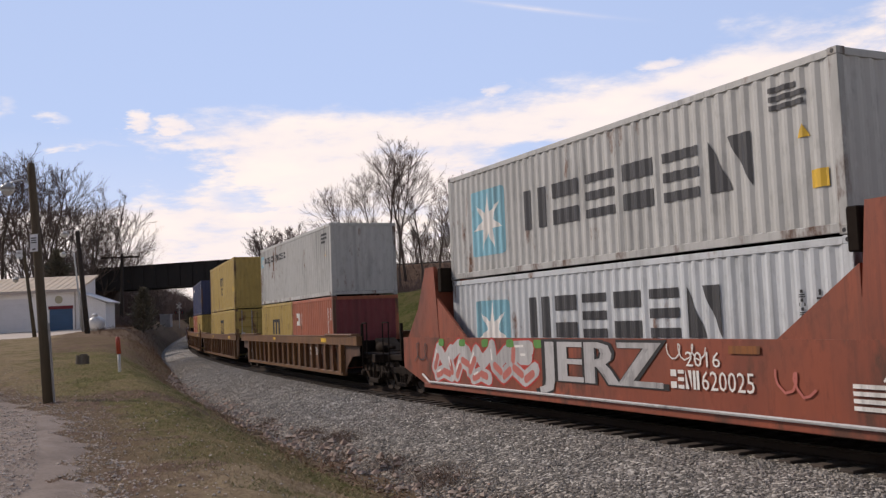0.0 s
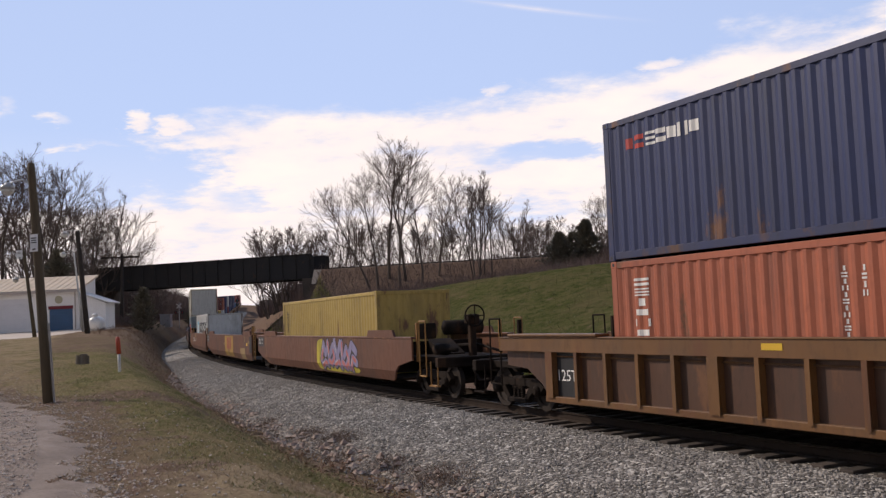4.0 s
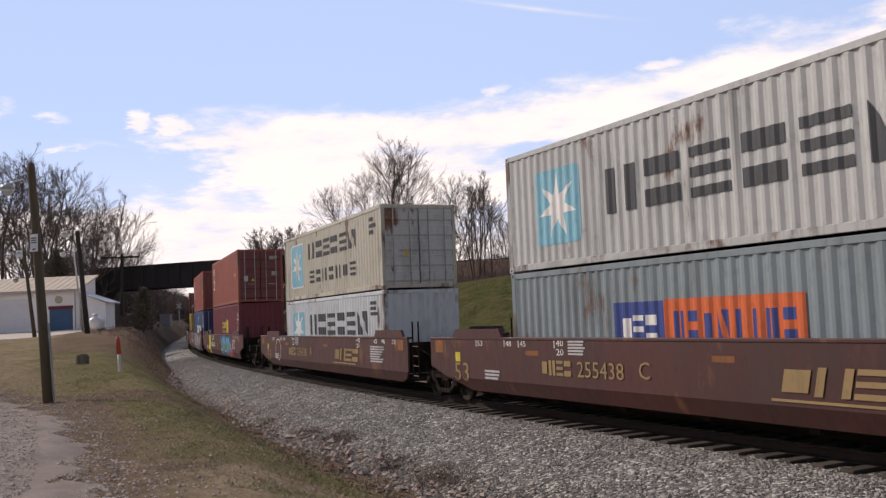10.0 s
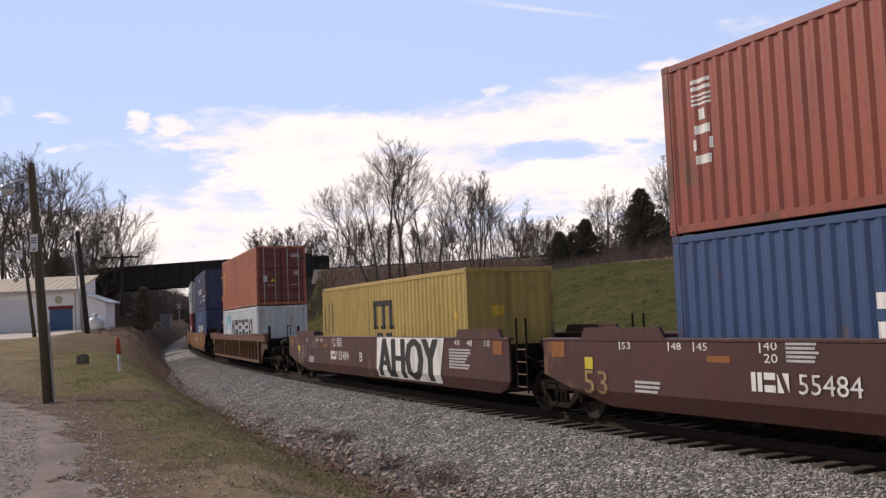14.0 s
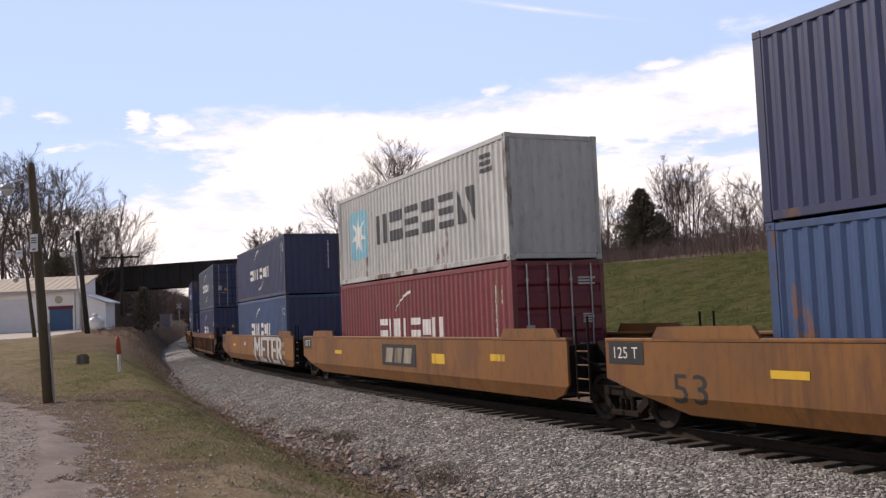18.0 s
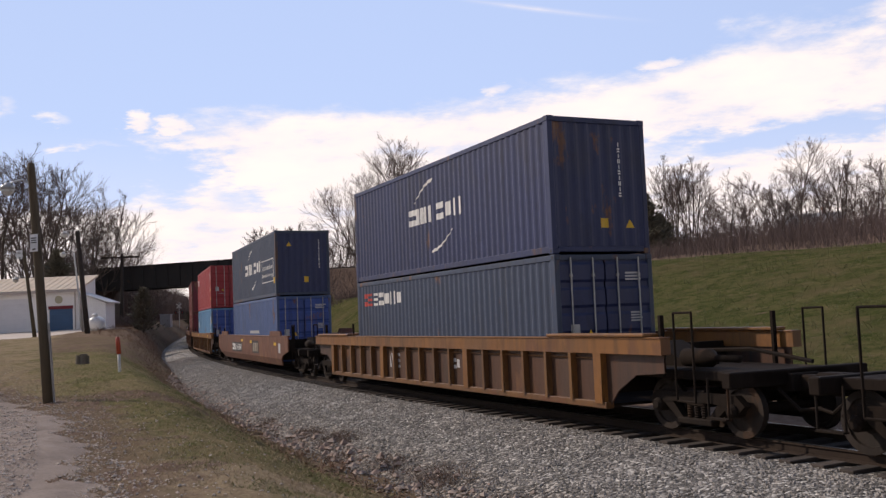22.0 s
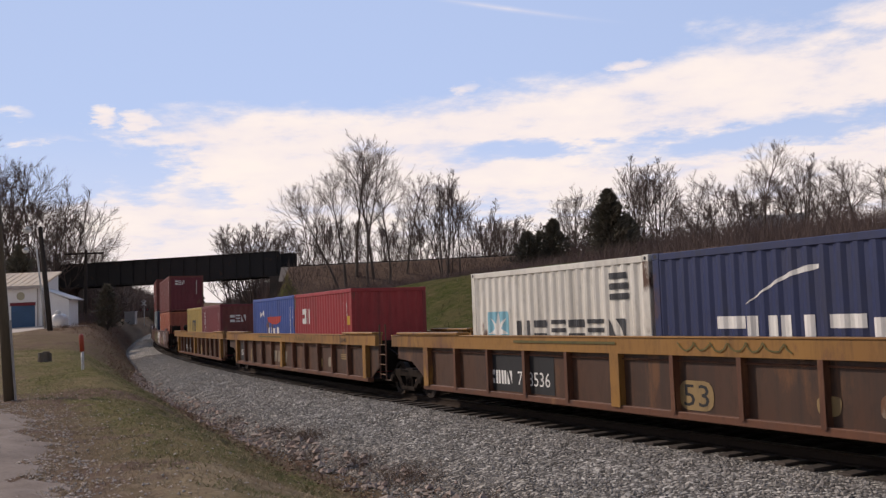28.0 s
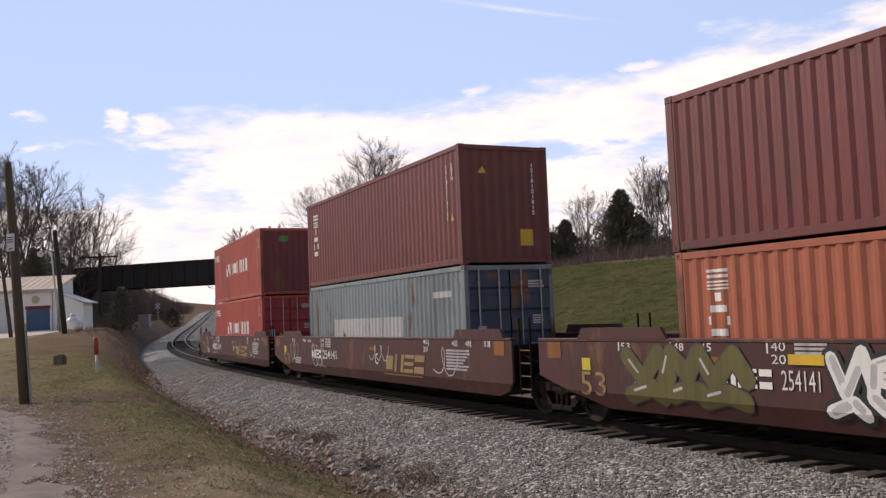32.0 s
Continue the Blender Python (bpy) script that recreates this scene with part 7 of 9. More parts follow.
def smooth_well(key, lead_outer, rear_outer, label, marks, brake=False, rail_key=None, patches=()):
    """A well with plain plate sides that lean in at the foot."""
    ob = empty("well_car", label, "rail car", "well cars of the train")
    m, dark = paint(key), paint("grimy_steel")
    a = 9.75 if lead_outer else 8.75
    b = 9.75
    out = [(-b, WT), (-b, 0.86), (-7.75, WB), (7.95, WB)] + ([(8.15, 0.42), (8.7, 0.78), (a, 0.95), (a, WT)] if lead_outer else [(8.45, 0.46), (a, 0.66), (a, WT)])

    def yy(z):
        return WY if z > 0.62 else WY - (0.62 - z) * 0.45

    for sy in (-1, 1):
        g = Geo()
        fold = 0.62
        up = clip(out, 1, fold, True)
        lo = clip(out, 1, fold, False)
        for poly in (up, lo):
            n = len(poly)
            v = [(x, sy * yy(z), z) for x, z in poly] + [(x, sy * (yy(z) - 0.05), z) for x, z in poly]
            g.add(v, [tuple(range(n)), tuple(range(2 * n - 1, n - 1, -1))] + [(i, (i + 1) % n, n + (i + 1) % n, n + i) for i in range(n)])
        side = part("side_wall", g, m, ob)
        part("top_chord", Geo().box(-b, a, sy * (WY - 0.14), sy * (WY + 0.015), WT - 0.05, WT + 0.012, 0.012), m, side)
        part("bottom_sill", Geo().box(-7.6, 7.6, sy * (WY - 0.55), sy * (WY - 0.35), WB - 0.05, WB + 0.05, 0.01), dark, side)
        if sy == -1:
            for lay, (name, col, polys) in enumerate(marks):
                up_ = 0.004 + 0.0012 * lay
                for piece in pieces(name, polys):
                    hi = flat([c for c in (clip(p, 1, fold, True) for p in piece) if len(c) > 2], -WY - up_, 1e-5)
                    for i, p in enumerate(piece):
                        c = clip(p, 1, fold, False)
                        if len(c) > 2:
                            hi.add([(x, -yy(z) - up_ - 1e-5 * i, z) for x, z in c], [tuple(range(len(c)))])
                    if hi.v:
                        ob2 = part(name, hi, paint(col), side)
                        if name in ("print", "graffiti"):
                            ob2["kind"] = "stuff"
    part("floor", Geo().box(-7.7, 7.7, -1.3, 1.3, WB - 0.02, WB + 0.03), dark, ob)
    for i in range(7):
        part("cross_beam", shared("xb", lambda: Geo().box(-0.1, 0.1, -1.3, 1.3, WB - 0.1, WB - 0.02, 0.01).mesh("cross_beam", dark)), None, ob, at=pose(-6.6 + i * 2.2, 0, 0))
    guides(ob, m, (-1, 1))
    end_gear(ob, 1, lead_outer, m, dark, brake, paint(rail_key) if rail_key else None)
    end_gear(ob, -1, rear_outer, m, dark, False, paint(rail_key) if rail_key else None)
    if not lead_outer:
        ladder(ob, 9.0, -WY + 0.06, 0.42, WT + 0.42, paint(rail_key or "grimy_steel"))
        ladder(ob, 9.0, WY - 0.06, 0.42, WT + 0.42, paint(rail_key or "grimy_steel"))
    return ob


def ribbed_well(key, edge_key, lead_outer, rear_outer, label, marks, brake=False, ribs=18):
    """A well with a deep rim, thin panels behind and upright ribs."""
    ob = empty("well_car", label, "rail car", "well cars of the train")
    m, edge, dark, shade_dirt = paint(key), paint(edge_key), paint("grimy_steel"), paint("dirty_shaded_panel_paint")
    a = 9.8 if lead_outer else 8.8
    b = 9.8
    z0, rim = 0.36, 0.27
    for sy in (-1, 1):
        ch = part("top_chord", Geo().prism([(-b, WT), (-b, WT - rim), (a, WT - rim), (a, WT)], 1, sy * (WY - 0.2), sy * WY), edge, ob, "wide painted rim")
        part("rim_lip", Geo().box(-b, a, sy * (WY - 0.22), sy * (WY + 0.02), WT, WT + 0.025, 0.006), edge, ch)
        out = [(-b + 0.1, WT - rim), (-b + 0.1, 0.98), (-8.9, 0.92), (-8.35, 0.62), (-8.1, z0), (8.1, z0), (8.35, 0.62), (8.9, 0.92), (a - 0.1, 0.98), (a - 0.1, WT - rim)]
        if a < 9:
            out = out[:6] + [(8.3, 0.5), (a - 0.1, 0.7), (a - 0.1, WT - rim)]
        g = Geo()
        tri = [(-b + 0.1, 0.98), (-8.9, 0.92), (-8.35, 0.62), (-8.1, z0)]
        top = WT - rim
        cols = sorted({p[0] for p in out})
        # strips between the outline's corners keep every face convex
        def low(x):
            best = top
            for p, q in zip(out, out[1:]):
                if min(p[0], q[0]) <= x <= max(p[0], q[0]) and abs(p[0] - q[0]) > 1e-6:
                    z = p[1] + (q[1] - p[1]) * (x - p[0]) / (q[0] - p[0])
                    best = min(best, z)
            return best
        y0, y1 = sy * (WY - 0.16), sy * (WY - 0.13)
        for xa, xb in zip(cols, cols[1:]):
            za, zb = low(xa + 1e-4), low(xb - 1e-4)
            g.add([(xa, y0, za), (xb, y0, zb), (xb, y0, top), (xa, y0, top), (xa, y1, za), (xb, y1, zb), (xb, y1, top), (xa, y1, top)],
                  [(0, 1, 2, 3), (7, 6, 5, 4), (0, 4, 5, 1)])
        # recessed panel: its dark colour holds both dirt and painted-in shade
        pan = part("side_panel", g, shade_dirt, ob, "dirty panel between the ribs, darkened like shade")
        part("bottom_sill", Geo().box(-8.1, 8.1, sy * (WY - 0.2), sy * (WY - 0.03), z0 - 0.07, z0 + 0.05, 0.01), m, pan)

        def rib(wide, coat_m):
            o = Geo()
            o.prism([(-wide, z0 + 0.02), (wide, z0 + 0.02), (wide, top), (-wide, top)], 1, -0.13, -0.12)
            v = [(x, y, z) for z, d in ((z0 + 0.03, 0.085), (top, 0.13)) for x in (-wide, wide) for y in (-d, 0.0)]
            o.add(v, [(0, 1, 3, 2), (4, 6, 7, 5), (0, 4, 5, 1), (2, 3, 7, 6), (0, 2, 6, 4), (1, 5, 7, 3)])
            return o.mesh("rib", coat_m)

        thin, thick = shared(("rib", key), lambda: rib(0.045, m)), shared(("ribw", key, edge_key), lambda: rib(0.12, edge))
        for i in range(ribs):
            x = -7.9 + i * 15.8 / (ribs - 1)
            wide = i % 6 == 5 or i == 0
            part("rib", thick if wide else thin, None, pan, at=pose(x, sy * (WY - 0.13), 0) if sy < 0 else pose(x, sy * (WY - 0.13), 0, 0, 0, 180))
        part("pipe", handrail(Geo(), [(-7.9, sy * (WY - 0.10), top - 0.09), (7.9, sy * (WY - 0.10), top - 0.09)], 0.016), m, pan)
        if sy == -1:
            for lay, (name, col, polys) in enumerate(marks):
                lo_, hi_ = [p for p in polys if max(q[1] for q in p) < top + 0.02], [p for p in polys if max(q[1] for q in p) >= top + 0.02]
                if lo_:
                    for piece in pieces(name, lo_):
                        part(name, flat(piece, -WY + 0.126 - 0.0012 * lay), paint(col), pan)
                if hi_:
                    for piece in pieces(name, hi_):
                        part(name, flat(piece, -WY - 0.004 - 0.0012 * lay), paint(col), ch)
    part("floor", Geo().box(-8.0, 8.0, -1.3, 1.3, z0 - 0.05, z0), dark, ob)
    for i in range(7):
        part("cross_beam", shared("xb", lambda: Geo().box(-0.1, 0.1, -1.3, 1.3, WB - 0.1, WB - 0.02, 0.01).mesh("cross_beam", dark)), None, ob, at=pose(-6.6 + i * 2.2, 0, 0))
    for sgn in (-1, 1):
        for sy in (-1, 1):
            part("guide", Geo().box(6.2 * sgn, (9.4 if sgn < 0 or lead_outer else 8.7) * sgn, sy * (WY - 0.28), sy * (WY + 0.05), WT + 0.03, WT + 0.09, 0.015), edge, ob)
    end_gear(ob, 1, lead_outer, m, dark, brake, dark)
    end_gear(ob, -1, rear_outer, m, dark, False, dark)
    if not lead_outer:
        ladder(ob, 9.0, -WY + 0.06, 0.42, WT + 0.3, m)
        ladder(ob, 9.0, WY - 0.06, 0.42, WT + 0.3, m)
    return ob


def tower_well(label, marks):
    """An older orange well with tall braced end towers."""
    ob = empty("well_car", label, "rail car", "well cars of the train")
    m, dark = paint("orange_car_paint"), paint("grimy_steel")
    out = [(-8.6, 1.56), (-8.6, 0.75), (-7.2, 0.36), (7.2, 0.36), (8.6, 0.75), (8.6, 1.56)]
    for sy in (-1, 1):
        side = part("side_wall", Geo().prism(out, 1, sy * (WY - 0.06), sy * WY), m, ob)
        part("bottom_sill", Geo().box(-7.3, 7.3, sy * (WY - 0.2), sy * (WY + 0.02), 0.28, 0.40, 0.012), m, side)
        part("side_pipe", handrail(Geo(), [(-7.3, sy * (WY + 0.05), 0.62), (-6.9, sy * (WY + 0.05), 0.44), (6.9, sy * (WY + 0.05), 0.44)], 0.03), paint("mark_silver"), side)
        for sgn in (-1, 1):
            tw = part("tower", Geo().prism([(6.35 * sgn, 1.56), (6.55 * sgn, 3.35), (7.05 * sgn, 3.35), (7.6 * sgn, 2.3), (8.3 * sgn, 1.56)], 1, sy * (WY - 0.10), sy * (WY - 0.01)), m, ob)
            part("gusset", Geo().prism([(4.9 * sgn, 1.56), (6.4 * sgn, 2.55), (6.4 * sgn, 1.56)], 1, sy * (WY - 0.08), sy * (WY - 0.02)), m, tw)
            part("latch", Geo().box(6.2 * sgn, 6.4 * sgn, sy * (WY - 0.4), sy * (WY - 0.05), 2.7, 3.3, 0.02), dark, tw)
        if sy == -1:
            for lay, (name, col, polys) in enumerate(marks):
                for piece in pieces(name, polys):
                    ob2 = part(name, flat(piece, -WY - 0.006 - 0.0012 * lay, 1e-5), paint(col), side)
                    if name in ("print", "graffiti"):
                        ob2["kind"] = "stuff"
    for sgn in (-1, 1):
        part("bulkhead", Geo().box(6.55 * sgn, 6.75 * sgn, -WY + 0.1, WY - 0.1, 0.5, 3.3, 0.02), m, ob)
        for i in range(5):
            part("bulkhead_rib", Geo().box(6.75 * sgn, 6.85 * sgn, -1.2 + 0.6 * i - 0.05, -1.2 + 0.6 * i + 0.05, 0.6, 3.2, 0.01), m, ob)
    part("floor", Geo().box(-7.2, 7.2, -1.3, 1.3, 0.3, 0.36), dark, ob)
    end_gear(ob, 1, False, m, dark)
    end_gear(ob, -1, True, m, dark)
    return ob


# ---- the train ----
TRAIN = []          # things that roll: (thing, front, back on the line at the start, pose on its car)


def roll(ob, q, local=None, reach=9.95):
    """ob rolls with the car whose middle is q metres along the line at the start (counted forwards)."""
    TRAIN.append((ob, q, local or Matrix(), reach))
    return ob


BOX8, BOX9 = 2.591, 2.896
BASE = 0.36


def load(q, height, key, doors, marks, label, upper=None, x=0.0, length=12.192, **kw):
    """A container in or on the car at q: upper is the height of the box below."""
    c = container(length, height, key, doors, marks, label, **kw)
    return roll(c, q, pose(x - (0.08 if upper else 0.04), 0, BASE + (upper or 0.0) + (0.012 if upper else 0.0)))


# markings that come back on several boxes
def star_word(h, low=False, s0=-4.9, s1=-3.3, t0=-2.55, t1=4.5, z0=0.9, z1=1.75, sz0=0.5, sz1=2.05):
    r = (s1 - s0) / 2
    return [("logo", "mark_light_blue", round_rect(s0, sz0, s1, sz1, 0.12)), ("logo", "mark_white", [[(x, z) for x, z in p] for p in star((s0 + s1) / 2, (sz0 + sz1) / 2, r * 0.9)]),
            ("logo", "mark_charcoal", blocks(t0, z0, t1, z1, 6, "ncscsh", 0.22))]


def line_word(z0=1.86, z1=2.12):
    return [("logo", "mark_light_blue", round_rect(-5.95, 1.72, -5.35, 2.24, 0.06)), ("logo", "mark_white", star(-5.65, 1.98, 0.26)),
            ("logo", "mark_charcoal", blocks(-5.15, z0, -1.0, z1, 10, "ncscsh", 0.25))]


def arcs_word(x0=-2.35, x1=2.4, z0=1.18, z1=1.74, top=True, low=True, dz=0.0):
    out = [("logo", "mark_white", blocks(x0, z0 + dz, x0 + (x1 - x0) * 0.45, z1 + dz, 3, "cnn", 0.1) + blocks(x0 + (x1 - x0) * 0.53, z0 + dz, x1, z1 + dz, 3, "con", 0.1))]
    if top:
        out.append(("logo", "mark_white", swoosh(-1.15, 1.95 + dz, 0.15, 2.48 + dz)))
    if low:
        out.append(("logo", "mark_white", swoosh(-0.05, 0.52 + dz, 1.3, 1.02 + dz, False)))
    return out


def serial(x=5.25, z0=1.2, z1=2.35, col="mark_white", two=True):
    out = [("print", col, column(x, z0, x + 0.09, z1, 11, "icin"))]
    if two:
        out.append(("print", col, column(x + 0.32, z1 - 0.45, x + 0.41, z1, 4, "icin")))
    return out


def warn(x=5.6, z=0.95):
    return [("warning_triangle", "mark_yellow", triangle(x, z, 0.22))]


def sticker(x=5.6, z=0.55):
    return [("label", "mark_yellow", [rect(x, z, x + 0.3, z + 0.26)])]


def column_word(z0, z1, x=-5.4, col="mark_white", n=6, w=0.42):
    return [("logo", col, column(x, z0, x + w, z1, n, "csiono"))]


def arch_mark(x0, x1, z0, z1):
    return [("logo", "mark_black", seven_in_arch(x0, z0, x1, z1))]


def long_print(x=-5.4, z0=1.25, z1=2.2):
    return [("print", "mark_black", column(x, z0, x + 0.1, z1, 9, "ncsi") + column(x + 0.4, z0, x + 0.5, z1, 8, "csno"))]


def trio(x0, z0, x1, z1):
    """A plain trade mark: three leaning slabs."""
    w = x1 - x0
    return [rect(x0 + w * 0.34 * i, z0, x0 + w * (0.34 * i + 0.26), z1, w * 0.06) for i in range(3)]


def bold(word, col, x0, z0, x1, z1, fat=0.06):
    """Sprayed capitals, thickened by going over them three times."""
    return [("graffiti", col, text_tris(word, x0 + d, z0, x1 + d, z1)) for d in (-fat, 0.0, fat)]


def scene_train():
    # the leading car: orange, with towers
    q = 50.35
    g1 = bubbles(-6.7, 0.5, -1.8, 1.52, 5, "mark_silver", "mark_red", 3, "mark_pink") + [("graffiti", "mark_green", [blob(-6.2 + i * 1.15, 1.44, 0.16, 0.09, i) for i in range(5)]),
          *bold("JERZ", "mark_black", -1.58, 0.42, 2.36, 1.54, 0.15), *bold("JERZ", "mark_silver", -1.5, 0.47, 2.28, 1.49, 0.08),
          ("graffiti", "mark_white", text_tris("2016", 2.95, 1.12, 3.75, 1.36)), ("graffiti", "mark_pink", scribble(4.9, 0.75, 5.5, 1.15, 2, 8, 0.04)), ("graffiti", "mark_white", scribble(2.5, 1.2, 3.4, 1.5, 3, 18, 0.025) + scribble(6.6, 1.0, 7.3, 1.5, 2, 19, 0.03)), ("graffiti", "mark_charcoal", scribble(-7.9, 0.9, -6.9, 1.5, 2, 5, 0.03)),
          ("lettering", "mark_white", blocks(2.55, 0.76, 3.28, 1.06, 4, "cshn", 0.2) + text_tris("620025", 3.32, 0.76, 4.45, 1.06)),
          ("stencil", "mark_rust", [rect(3.95, 1.34, 4.6, 1.46)]),
          ("print", "mark_white", bars(6.2, 0.62, 7.4, 1.0, 4, 3))]
    roll(tower_well("orange well car with end towers and bright graffiti", g1), q)
    load(q, BOX8, "pale_grey_paint", False, star_word(BOX8, z0=1.2, z1=2.05, t1=3.6, sz0=0.6, sz1=2.05) + serial(5.1, 1.2, 1.9, "mark_charcoal"), "pale grey corrugated container with blue star mark")
    load(q, BOX8, "grey_paint", False, star_word(BOX8) + warn(5.4, 1.45) + [("print", "mark_charcoal", bars(4.8, 1.9, 5.5, 2.3, 3, 1))] + sticker(5.5, 0.7), "grey corrugated container with blue star mark", BOX8)
    # three ribbed tan wells
    for i, q in enumerate((28.12, 7.71, -12.56)):
        num = [("lettering", "mark_white", blocks(3.55, 0.88, 4.25, 1.16, 4, "cnnh", 0.2) + text_tris("785390", 4.3, 0.88, 5.2, 1.16)), ("stencil", "mark_black", text_tris("53", 6.6, 0.68, 7.2, 1.0))] if i == 0 else \
              [("stencil", "mark_black", text_tris("53", 6.3, 0.68, 6.9, 1.0)), ("panel", "mark_black", [rect(7.05, 0.42, 7.85, 1.28)])]
        num += [("panel", "mark_black", [rect(-7.77, 0.42, -7.02, 1.28)]), ("lettering", "mark_white", text_tris("125T", -7.73, 0.72, -7.10, 0.94)), ("edge_mark", "mark_yellow", [rect(5.6, 1.36, 6.3, 1.50), rect(-2.2, 1.40, -1.8, 1.50)])]
        roll(ribbed_well("tan_car_paint", "tan_car_paint", i == 0, i == 2, "rusty tan well car with ribbed sides", num), q)
    q = 28.12
    load(q, BOX8, "mustard_paint", False, arch_mark(-0.75, 0.55, 1.25, 1.9) + long_print(-2.5, 1.2, 2.2), "mustard yellow short container low in the well", x=-3.07, length=6.058)
    load(q, BOX8, "orange_red_paint", False, [("logo", "mark_white", blocks(-2.4, 1.6, -1.45, 2.08, 3, "cni", 0.1))] + serial(2.3, 1.2, 2.2), "brick red short container low in the well", x=3.07, length=6.058, end_key="dark_red_paint")
    load(q, BOX8, "grey_paint", False, line_word() + warn(5.3, 1.45) + [("print", "mark_charcoal", bars(4.85, 1.9, 5.5, 2.3, 3, 2))], "grey container with rusty corner posts", BOX8)
    q = 7.71
    load(q, BOX8, "mustard_paint", True, arch_mark(-0.65, 0.75, 1.2, 2.05) + long_print(), "mustard yellow container with doors showing")
    load(q, BOX9, "mustard_paint", False, arch_mark(-0.45, 0.75, 1.5, 2.0) + [("logo", "mark_black", blocks(-0.3, 0.95, 0.65, 1.4, 2, "sc", 0.15))] + sticker(5.2, 1.0), "mustard yellow container on its like", BOX8)
    q = -12.56
    load(q, BOX8, "orange_red_paint", False, column_word(1.2, 2.28, -2.4) + serial(2.1, 1.2, 2.2), "brick red short container low in the well", x=-3.07, length=6.058)
    load(q, BOX8, "mustard_paint", False, arch_mark(-0.45, 0.65, 1.25, 1.9) + long_print(-2.3, 1.2, 2.2), "mustard yellow short container beside a red one", x=3.07, length=6.058)
    load(q, BOX8, "navy_paint", False, [("logo", "mark_red", blocks(-5.5, 1.97, -4.95, 2.21, 2, "oc", 0.1)), ("logo", "mark_white", blocks(-4.9, 1.97, -3.5, 2.21, 5, "scono", 0.1))] + serial() + warn(5.64, 0.97), "dark blue corrugated container", BOX8,
         end_marks=[("print", "mark_white", column(0.7, 1.0, 0.76, 2.3, 11, "icin")), ("warning_triangle", "mark_yellow", triangle(0.1, 0.55, 0.2))])
    # three plain brown wells, one of them empty
    gr = [("graffiti", "mark_lemon", [blob(0.75, 0.95, 0.45, 0.52, 2), blob(2.9, 0.5, 2.1, 0.12, 4)])] + bubbles(0.95, 0.42, 4.9, 1.5, 5, "mark_lilac", "mark_black", 12, "mark_pink")
    roll(smooth_well("brown_car_paint", True, False, "rust brown plain-sided well car with a painted patch", gr + [("panel", "mark_charcoal", [rect(-9.6, 1.08, -8.5, 1.5)]), ("lettering", "mark_white", text_tris("125 T", -9.4, 1.2, -8.7, 1.42))], True, "yellow_edge_paint"), -37.0)
    yel = [("panel", "mark_ochre", [[(-0.75, 0.40), (2.35, 0.40), (2.35, 1.55), (-0.85, 1.55)]]), ("logo", "red_oxide_paint", trio(-0.15, 0.78, 1.75, 1.42)), ("frame", "mark_olive", [rect(0.1, 0.5, 1.9, 0.515), rect(0.5, 1.48, 1.3, 1.53)]),
           ("panel", "mark_gold", [[(5.2, 0.36), (6.6, 0.36), (6.65, 0.92), (5.1, 0.9)], rect(-1.4, 1.0, -1.0, 1.12), rect(6.4, 1.25, 6.7, 1.54)]), ("panel", "mark_black", [rect(8.05, 0.72, 8.72, 1.5)]), ("stencil", "mark_yellow", [rect(7.1, 1.05, 7.5, 1.18)]), ("lettering", "mark_black", text_tris("40", 6.45, 1.42, 6.66, 1.52) + text_tris("20", 6.45, 1.28, 6.66, 1.38)),
           ("panel", "mark_charcoal", [rect(-9.6, 1.08, -8.5, 1.5)]), ("lettering", "mark_white", text_tris("125 T", -9.4, 1.2, -8.7, 1.42)), ("print", "mark_gold", bars(7.7, 1.15, 8.3, 1.3, 2, 8))]
    roll(smooth_well("brown_car_paint", False, False, "empty rust brown well car with a yellow panel", yel, False, "yellow_edge_paint"), -57.2)
    roll(smooth_well("brown_car_paint", False, True, "rust brown plain-sided well car", [("lettering", "mark_white", blocks(-4.9, 0.9, -3.5, 1.2, 4, "cnnh", 0.2) + text_tris("724309", -3.35, 0.9, -1.75, 1.2)), ("panel", "mark_gold", [rect(-2.5, 1.2, -1.7, 1.54), rect(-7.9, 0.7, -7.6, 0.95)]), ("panel", "mark_charcoal", [rect(-9.6, 1.08, -8.5, 1.5)]), ("lettering", "mark_white", text_tris("125 T", -9.4, 1.2, -8.7, 1.42))], False, "yellow_edge_paint"), -76.9)
    load(-37.0, BOX8, "mustard_paint", False, long_print(-5.35, 1.3, 2.2), "mustard yellow container low in the well")
    load(-76.9, BOX8, "grey_paint", False, star_word(BOX8, z0=1.25, z1=2.0, sz0=0.8, sz1=2.1) + [("print", "mark_charcoal", bars(4.9, 1.9, 5.5, 2.4, 3, 5))] + warn(5.4, 1.2), "pale grey container with blue star, low in the well", end_key="pale_grey_paint")
